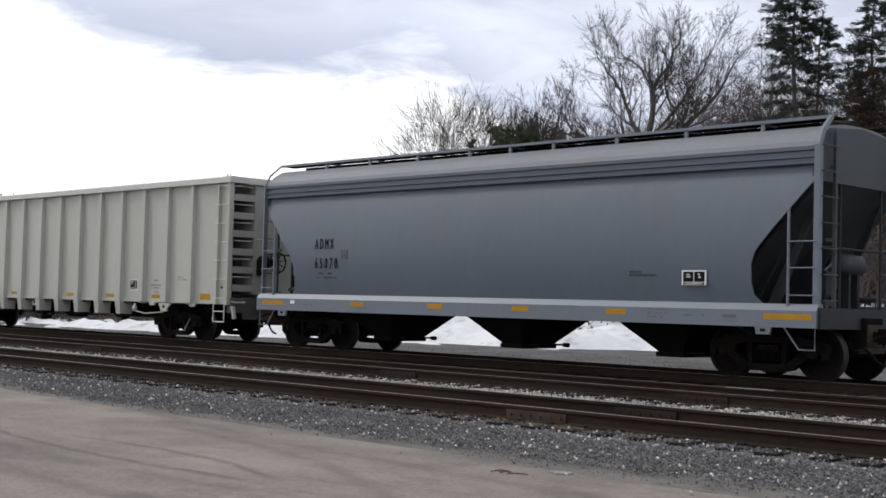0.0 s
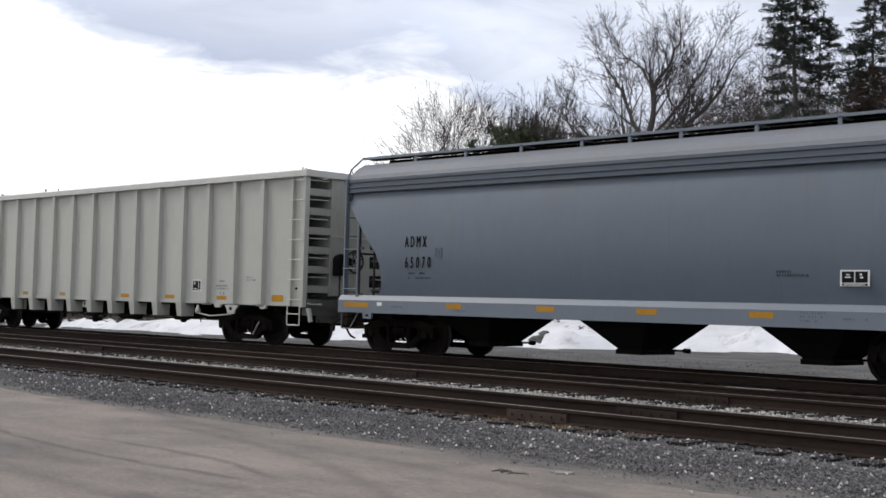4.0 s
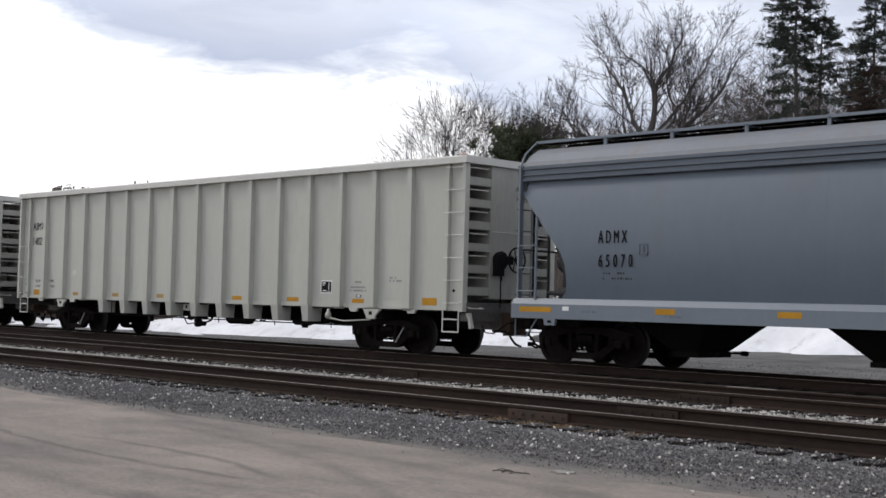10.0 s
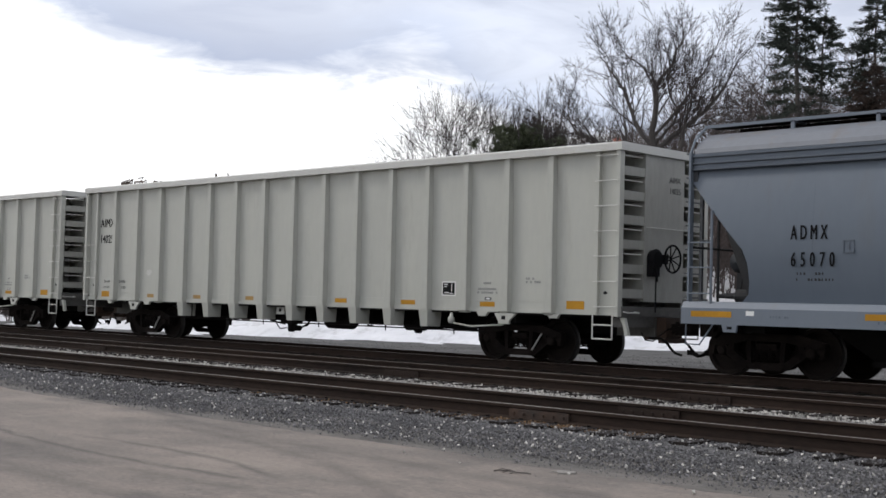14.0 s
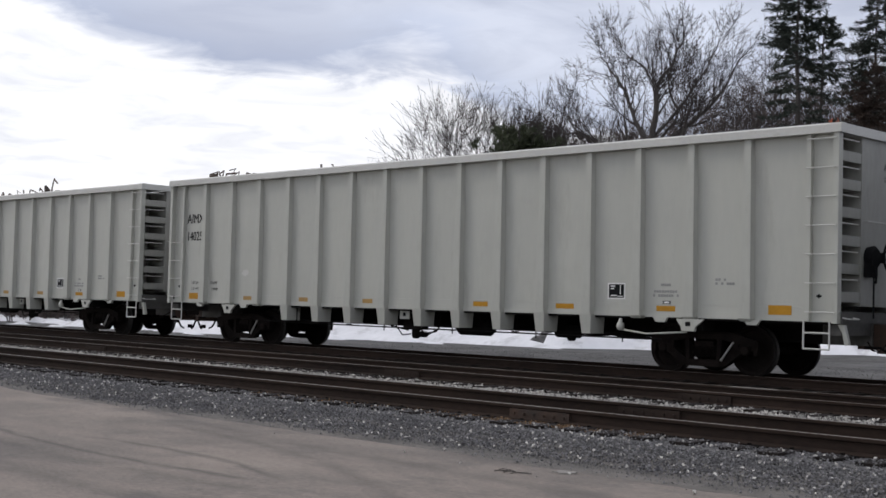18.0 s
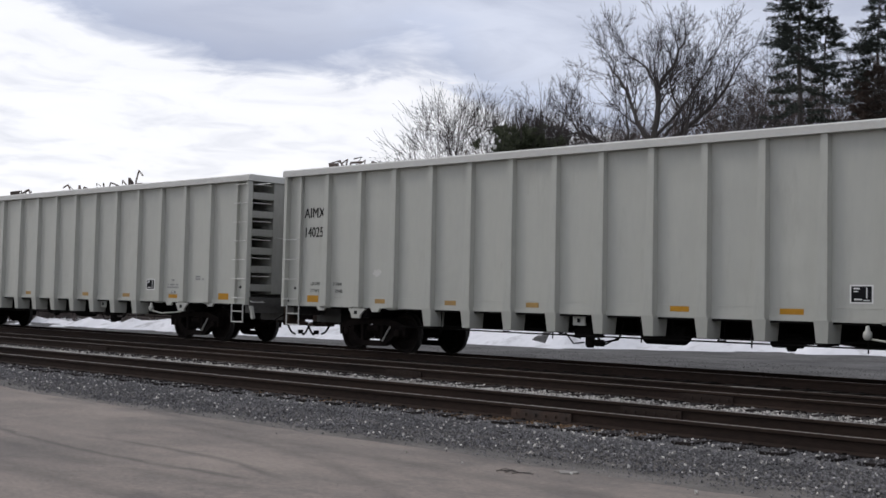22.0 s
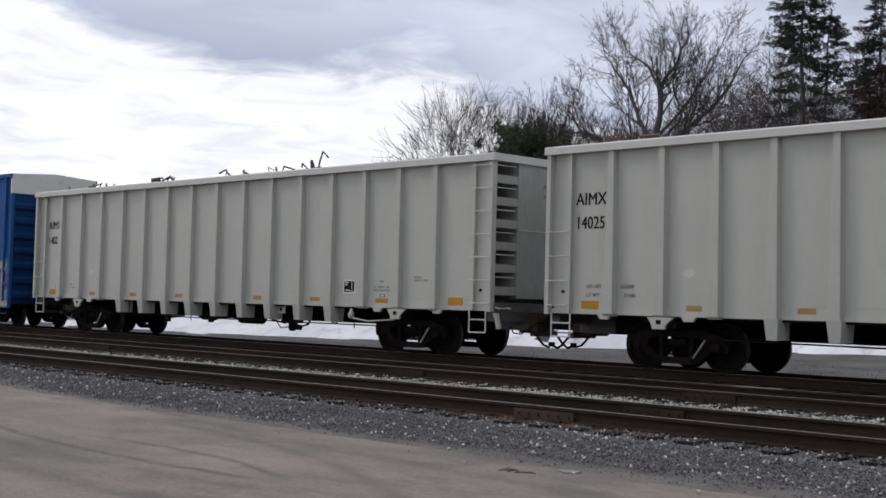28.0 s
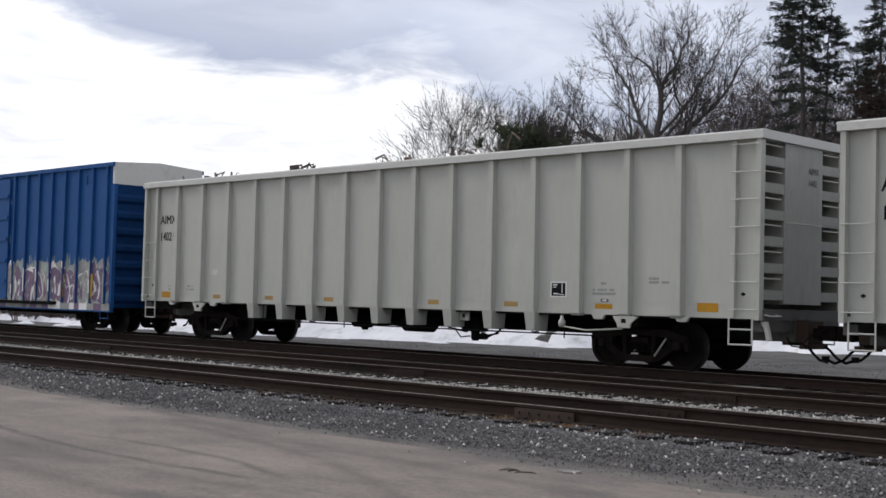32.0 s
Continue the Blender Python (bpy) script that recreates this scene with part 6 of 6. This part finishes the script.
def limb(rnd, segs, start, lean, length, r, back, shoots):
    """A long curved limb: lean gives its slope from the upright, in degrees, at its foot, middle and tip; side shoots turn upwards."""
    n = max(6, int(length / 0.42))
    p, spots = Vector(start), []
    sway, depth = 0.0, back
    for i in range(n):
        f = i / (n - 1)
        sway = 0.45 * sway + rnd.gauss(0, 12)
        a = radians(np.interp(f, (0, 0.5, 1), lean) + sway)
        depth = 0.8 * depth + 0.2 * back + rnd.gauss(0, 0.10)
        way = (RIGHT * math.sin(a) + Vector((0, 0, math.cos(a))) + AWAY * depth).normalized()
        q = p + way * (length / n)
        ra, rb = r * (1 - 0.80 * i / n), r * (1 - 0.80 * (i + 1) / n)
        segs.append((1, p.copy(), q.copy(), ra, rb))
        spots.append((f, p.copy(), q.copy(), way, rb))
        p = q
    for k in range(shoots):
        f, a, b, w, rr = spots[min(n - 1, int(n * (0.18 + 0.82 * (k + rnd.random()) / shoots)))]
        turn = w.cross(Vector((rnd.uniform(-1, 1), rnd.uniform(-1, 1), rnd.uniform(-1, 1)))).normalized()
        ang = rnd.uniform(0.45, 0.90)
        way = w * math.cos(ang) + turn * math.sin(ang) + Vector((0, 0, 0.15))
        grow(rnd, a.lerp(b, rnd.random()), way, length * rnd.uniform(0.22, 0.42) * (1.12 - 0.45 * f), max(0.5 * rr, 0.013), 2, 5, segs, 0.03, 0.20, (2, 3), 0.20, (0.40, 0.95), (0.42, 0.68))
    grow(rnd, p, way, length * 0.22, max(0.2 * r, 0.012), 2, 5, segs, 0.03, 0.18, (2, 3), 0.1, (0.40, 0.9), (0.42, 0.68))
    return spots


def spreading_tree(label, px, depth, fork, girth, limbs, seed):
    """A wide tree: a trunk up to its fork, then long limbs that fan out and branch finely.
    limbs: (how far up the trunk, lean at foot, middle and tip, length, radius, back, shoots)."""
    rnd = random.Random(seed)
    segs = [(0, Vector((0, 0, -0.3)), Vector((0.05, 0, fork * 0.5)), girth, girth * 0.85), (0, Vector((0.05, 0, fork * 0.5)), Vector((0, 0, fork)), girth * 0.85, girth * 0.7)]
    for up, foot, mid, tip, length, r, back, shoots in limbs:
        limb(rnd, segs, (0, 0, fork * up), (foot, mid, tip), length, r, back, shoots)
    trunk = part("bare_tree", limbs_mesh("bare_tree", [s[1:] for s in segs if s[0] <= 1], BARK, 6), BARK)
    tagged(trunk, label, "tree", "trees on the bank")
    trunk.location = on_ray(px, depth)
    part("crown", limbs_mesh("crown", [s[1:] for s in segs if s[0] > 1], TWIG, 3), TWIG, trunk, "fine leafless grey-brown twigs")


spreading_tree("large leafless tree with a wide spreading grey crown", 0.7365, 60, 7.0, 0.22,
               [(1.0, 4, 14, 10, 6.2, 0.17, 0.05, 19), (1.0, -55, -18, -10, 5.8, 0.13, 0.3, 18), (1.0, 60, 48, 24, 5.8, 0.14, -0.2, 18),
                (1.18, 2, -36, -26, 4.6, 0.085, -0.4, 14), (1.05, 50, 4, 24, 5.2, 0.085, 0.4, 14), (1.10, 24, 34, 14, 5.2, 0.085, -0.5, 14)], 12)
spreading_tree("leafless tree with long limbs that arch out low", 0.7030, 61, 6.2, 0.15,
               [(1.0, -35, -64, -48, 4.9, 0.12, 0.1, 15), (0.97, -42, -50, -12, 4.9, 0.10, -0.3, 15), (1.0, 10, -16, 8, 4.6, 0.09, 0.3, 12)], 31)
spreading_tree("leafless tree with a leaning grey trunk", 0.7640, 59, 6.4, 0.14,
               [(1.0, 20, 2, 14, 4.6, 0.10, 0.2, 12), (0.96, 66, 50, 36, 5.0, 0.10, -0.2, 14), (1.0, 30, 42, 20, 5.0, 0.08, 0.4, 11)], 44)
bare_tree("leafless tree with a rounded fan of grey twigs on the bank", 0.509, 72, [(0.0, 0, 6.1, 0.15), (-0.26, 0.1, 4.9, 0.12), (0.20, 0, 6.1, 0.12), (-0.40, -0.1, 3.6, 0.10), (0.06, 0.2, 5.8, 0.10)], 4, 3, (3, 5), 0.02, 0.15, (0.35, 0.85))
bare_tree("leafless tree with two dark leaning stems", 0.534, 73, [(0.10, 0, 5.2, 0.13), (0.42, 0.1, 4.5, 0.10), (-0.35, 0.1, 4.0, 0.09)], 4, 14, (3, 4), 0.03, 0.17, (0.40, 0.9))
bare_tree("dense leafless clump of upright twigs behind a dark pine", 0.596, 71, [(0.0, 0, 5.1, 0.11), (-0.22, 0, 4.7, 0.10), (0.25, 0, 4.9, 0.10), (0.1, 0.3, 5.1, 0.09), (0.42, 0.1, 4.3, 0.09), (-0.1, 0.1, 4.8, 0.08)], 4, 8, (3, 5), 0.12, 0.11, (0.25, 0.6))
bare_tree("slim leafless tree among brown saplings", 0.655, 68, [(0.0, 0, 4.7, 0.10), (-0.25, 0, 4.2, 0.08), (0.22, 0.1, 4.4, 0.08)], 4, 27, (2, 4), 0.10, 0.14)
bare_tree("slim leafless tree beside a tall spruce", 0.842, 64, [(0.05, 0, 5.4, 0.08), (-0.2, 0, 4.8, 0.07), (0.3, 0.1, 4.6, 0.07)], 4, 33, (2, 3), 0.14, 0.11)


def needles(rng, places, size, mat, name):
    """Sprays of needles: slim flat slivers that stand out from each place along its own way. places: (point, way, scale)."""
    p = np.array([tuple(q[0]) for q in places], float)
    w = np.array([tuple(q[1]) for q in places], float)
    s = np.array([q[2] for q in places], float)
    each = 6
    p, w, s = np.repeat(p, each, 0), np.repeat(w, each, 0), np.repeat(s, each)
    n = len(p)
    w = w + rng.normal(0, 0.45, (n, 3))
    w /= np.linalg.norm(w, axis=1, keepdims=True)
    side = np.cross(w, rng.normal(0, 1, (n, 3)))
    side /= np.linalg.norm(side, axis=1, keepdims=True)
    k = (size * s * rng.uniform(0.55, 1.35, n))[:, None]
    a = p + rng.normal(0, 0.035, (n, 3))
    v = np.stack([a - side * k * 0.10, a + side * k * 0.10, a + w * k + side * k * 0.05, a + w * k * 0.9 - side * k * 0.05], 1)
    f = np.arange(4 * n).reshape(n, 4)
    me = bpy.data.meshes.new(name)
    me.from_pydata(v.reshape(-1, 3).tolist(), [], f.tolist())
    me.update()
    me.materials.append(mat)
    return me


def spruce(label, px, depth, height, shape, seed, mat, look_of_crown, turn_up=0.35, size=0.17, lean=0.0):
    """A ragged conifer. shape: (share of the height, reach in metres, how many of the boughs are left) from the foot to the tip."""
    rnd, rng = random.Random(seed), np.random.default_rng(seed)
    hs, rs, fs = zip(*shape)
    girth = 0.013 * height
    spine = [Vector((lean * height * (i / 14) ** 2 + 0.04 * math.sin(i * 1.3 + seed), 0.03 * math.sin(i), -0.3 + (height + 0.3) * i / 14)) for i in range(15)]
    segs = [(a, b, girth * (1 - i / 14) + 0.012, girth * (1 - (i + 1) / 14) + 0.012) for i, (a, b) in enumerate(zip(spine, spine[1:]))]
    tufts, twigs = [], []
    z = height * hs[0]
    while z < height - 0.12:
        f = z / height
        reach, kept = np.interp(f, hs, rs), np.interp(f, hs, fs)
        foot = spine[min(14, int(f * 14))].lerp(spine[min(14, int(f * 14) + 1)], f * 14 % 1)
        for _ in range(rnd.randint(5, 8)):
            if rnd.random() > kept:
                continue
            a = rnd.uniform(0, math.tau)
            length = reach * rnd.uniform(0.55, 1.15) * (0.90 + 0.80 * noise.noise((math.cos(a) * 1.2 + seed, math.sin(a) * 1.2, z * 0.55)))
            if length < 0.18:
                continue
            p, way = Vector((foot.x, foot.y, z + rnd.uniform(-0.08, 0.08))), Vector((math.cos(a), math.sin(a), -0.10 - 0.30 * (1 - f) + rnd.gauss(0, 0.10)))
            n = max(3, int(length / 0.13))
            across = Vector((-way.y, way.x, 0))
            for i in range(n):
                g = i / n
                q = p + Vector((way.x, way.y, way.z + turn_up * g * g)) * (length / n)
                twigs.append((p.copy(), q.copy(), 0.016 * (1 - g) + 0.006, 0.016 * (1 - (i + 1) / n) + 0.006))
                if g > 0.15:
                    wide = 0.42 * min(1.0, length) * (1 - abs(g - 0.5) * 1.3) + 0.05
                    for _ in range(4):
                        u = rnd.uniform(-1, 1)
                        out = (Vector(way) * 0.7 + across * u + Vector((0, 0, -0.20 + 0.5 * g))).normalized()
                        tufts.append((q + across * u * wide * 0.6 + Vector((0, 0, -0.10 * abs(u))), out, 1 - 0.3 * g))
                p = q
        z += rnd.uniform(0.13, 0.24)
    tufts += [(spine[14] - Vector((0, 0, 0.09 * k)), (0, 0, 1), 0.8) for k in range(7)]
    trunk = part("spruce", limbs_mesh("spruce", segs, BARK, 7), BARK)
    tagged(trunk, label, "tree", "trees on the bank")
    trunk.location = on_ray(px, depth)
    part("bough_frame", limbs_mesh("bough_frame", twigs, BARK, 3), BARK, trunk)["kind"] = "stuff"
    part("crown", needles(rng, tufts, size, mat, "crown"), mat, trunk, look_of_crown)


NEEDLES_ARE = "ragged dark green needles with gaps"
spruce("tall ragged dark green spruce, bare-limbed low down", 0.8965, 52, 14.6, [(0.40, 2.6, 0.16), (0.50, 2.5, 0.22), (0.58, 1.5, 0.22), (0.66, 1.6, 0.42), (0.74, 1.5, 0.75), (0.84, 1.25, 0.85), (0.94, 0.75, 1.0), (1.0, 0.15, 1.0)], 4, NEEDLE, NEEDLES_ARE)
spruce("slim dark spruce close beside a taller one", 0.9190, 52.6, 12.0, [(0.45, 1.1, 0.12), (0.68, 0.8, 0.18), (0.80, 0.9, 0.40), (0.88, 0.95, 0.7), (0.95, 0.6, 1.0), (1.0, 0.1, 1.0)], 51, NEEDLE, NEEDLES_ARE, lean=0.03)
spruce("dark green spruce added out of view to hold back light, broad below", 0.986, 54, 12.75, [(0.40, 2.2, 0.35), (0.60, 1.95, 0.4), (0.75, 1.55, 0.6), (0.88, 0.9, 0.9), (0.95, 0.5, 1.0), (1.0, 0.1, 1.0)], 9, NEEDLE, NEEDLES_ARE)
spruce("dying spruce with reddish-brown needles", 0.983, 50.5, 9.6, [(0.35, 1.9, 0.8), (0.70, 1.6, 0.85), (0.88, 1.05, 0.9), (1.0, 0.2, 1.0)], 71, DEAD_NEEDLE, "dead reddish-brown needles", 0.15)
# two unseen spruces, added past the right edge to cut light from there
spruce("dark green spruce added out of view to hold back light", 1.075, 56, 13.5, [(0.3, 2.4, 0.6), (0.7, 1.7, 0.8), (1.0, 0.15, 1.0)], 19, NEEDLE, NEEDLES_ARE)
spruce("dark green spruce added out of view to hold back light", 1.20, 60, 12.5, [(0.3, 2.4, 0.6), (0.7, 1.7, 0.8), (1.0, 0.15, 1.0)], 29, NEEDLE, NEEDLES_ARE)


def pine(label, px, depth, height, reach, seed):
    rnd, rng = random.Random(seed), np.random.default_rng(seed)
    segs = [((0, 0, -0.3), (0.1, 0, height * 0.6), 0.18, 0.10), ((0.1, 0, height * 0.6), (0, 0, height * 0.95), 0.10, 0.03)]
    tufts = []
    for _ in range(230):
        a, b = rnd.uniform(0, math.tau), rnd.uniform(-0.7, 1.4)
        d = Vector((math.cos(a) * math.cos(b), math.sin(a) * math.cos(b), math.sin(b)))
        k = rnd.uniform(0.40, 1.05) * (0.85 + 0.45 * noise.noise(d * 2 + Vector((seed, 0, 0))))
        tip = Vector((d.x * reach * k, d.y * reach * k, height * 0.70 + d.z * height * 0.27 * k))
        start = Vector((0.05, 0, height * 0.45 + 0.25 * d.z * height))
        segs.append((start, tip, 0.03, 0.01))
        for _ in range(20):
            o = (d * 0.7 + Vector((rnd.gauss(0, 1), rnd.gauss(0, 1), rnd.gauss(0.5, 1))) * 0.6).normalized()
            tufts.append((tip + o * rnd.uniform(-0.25, 0.30), o, 1.0))
    trunk = part("pine", limbs_mesh("pine", segs, BARK, 5), BARK)
    tagged(trunk, label, "tree", "trees on the bank")
    trunk.location = on_ray(px, depth)
    part("crown", needles(rng, tufts, 0.24, PINE, "crown"), PINE, trunk, "dense olive green needles")


pine("bushy olive green pine among leafless trees", 0.582, 66, 9.3, 2.7, 6)


def thicket(name, label, n, px0, px1, d0, d1, heights, seed, mat):
    """Leafless saplings and brush, too many to count. heights: pairs of px and the height there."""
    rnd = random.Random(seed)
    segs = []
    for _ in range(n):
        px = rnd.uniform(px0, px1)
        x, y, z = on_ray(px, rnd.uniform(d0, d1))
        h = np.interp(px, [a for a, _ in heights], [b for _, b in heights]) * rnd.uniform(0.6, 1.08)
        p, way = Vector((x, y, z - 0.2)), Vector((rnd.gauss(0, 0.1), rnd.gauss(0, 0.1), 1)).normalized()
        m = 5
        for i in range(m):
            way = (way + Vector((rnd.gauss(0, 0.07), rnd.gauss(0, 0.07), 0.1))).normalized()
            q = p + way * (h / m)
            segs.append((p.copy(), q.copy(), 0.05 * (1 - 0.85 * i / m), 0.05 * (1 - 0.85 * (i + 1) / m)))
            if i > 0:
                for _ in range(5):
                    a = rnd.uniform(0, math.tau)
                    o = Vector((math.cos(a), math.sin(a), rnd.uniform(0.5, 1.6))).normalized()
                    s = p.lerp(q, rnd.random())
                    e = s + o * h * rnd.uniform(0.10, 0.24)
                    segs.append((s, e, 0.018, 0.010))
                    for _ in range(3):
                        o2 = (o + Vector((rnd.gauss(0, 0.5), rnd.gauss(0, 0.5), rnd.gauss(0.2, 0.4)))).normalized()
                        s2 = s.lerp(e, rnd.uniform(0.3, 1))
                        segs.append((s2, s2 + o2 * h * rnd.uniform(0.06, 0.13), 0.012, 0.008))
            p = q
    tagged(part(name, limbs_mesh(name, segs, mat, 3), mat), label, "woods", kind="stuff")


BRUSH = material("reddish_brown_brush", (0.095, 0.074, 0.067), (0.060, 0.047, 0.043), 0.9, 0, 0.1, 3, 0.8, 0, island=0.35)
TOPS = [(0.44, 3.0), (0.50, 3.6), (0.56, 4.2), (0.62, 6.0), (0.66, 6.8), (0.70, 7.6), (0.75, 8.3), (0.82, 9.2), (0.88, 9.6), (0.95, 10.0), (1.3, 10.2)]
# the brush carries on unseen past the right edge, to block light as well
thicket("far_woods", "brown leafless saplings and brush on the wooded bank", 1000, 0.455, 1.32, 66, 92, TOPS, 2, BRUSH)
thicket("spruce_brush", "dark brown brush between the spruces", 280, 0.80, 1.30, 56, 66, [(0.80, 4.2), (0.88, 5.6), (1.3, 7.5)], 27, BRUSH)
thicket("near_brush", "brown leafless brush at the foot of the wooded bank", 150, 0.62, 1.30, 52, 64, [(0.62, 3.0), (0.8, 5.0), (1.3, 5.5)], 7, BRUSH)
thicket("bank_brush", "dense brown brush on the bank", 220, 0.88, 1.30, 47, 56, [(0.88, 3.0), (0.95, 4.2), (1.3, 4.6)], 37, BRUSH)
thicket("low_brush", "low dark brush behind the ploughed snow", 260, -0.03, 0.16, 62, 78, [(-0.03, 1.9), (0.16, 1.7)], 47, BRUSH)
thicket("weeds", "dry weeds standing out of the old snow", 60, 0.60, 1.1, 50, 60, [(0, 0.5), (1.1, 0.9)], 17, BRUSH)


def brush_pile():
    """Cut branches that lie about in the dirty snow."""
    rnd = random.Random(61)
    segs = []
    for _ in range(150):
        x, y = rnd.uniform(-58.5, -49.5), rnd.uniform(31.3, 34.5)
        z = ground_height(x, y) + snow_height(x, y) + rnd.uniform(0.0, 0.22)
        a, n = rnd.uniform(-0.5, 0.5), rnd.uniform(0.4, 1.5)
        p = Vector((x, y, z))
        for k in range(3):
            q = p + Vector((math.cos(a), math.sin(a), rnd.uniform(-0.16, 0.16))) * (n / 3)
            segs.append((p, q, 0.055 * (1 - k * 0.28), 0.055 * (1 - (k + 1) * 0.28)))
            p, a = q, a + rnd.uniform(-0.4, 0.4)
    tagged(part("brush_pile", limbs_mesh("brush_pile", segs, BARK, 5), BARK), "dark cut branches lying in the old snow", "branches", kind="stuff")


brush_pile()

# ---- what moves: the train rolls slowly, gathering speed ----


def rolled(t):
    """Metres travelled after t seconds."""
    return 1.75933e-06 * t ** 4 + -1.63175e-05 * t ** 3 + 0.0122669 * t ** 2 + 0.723105 * t + -0.00570754


def motions():
    steps = [k * 0.32 for k in range(101)]
    for thing, x in ((hopper, -18.44), (gondola_a, -37.70), (load_a, -37.70), (gondola_b, -59.20), (load_b, -59.20), (boxcar, -78.85)):
        walk(thing, [(t, pose(x + rolled(t), TRACKS[2], RAIL_Z)) for t in steps[::5]])
    for wheels, x in WHEELSETS:
        walk(wheels, [(t, pose(x, 0, WHEEL_R, 0, math.degrees(rolled(t) / WHEEL_R), 0)) for t in steps])


motions()
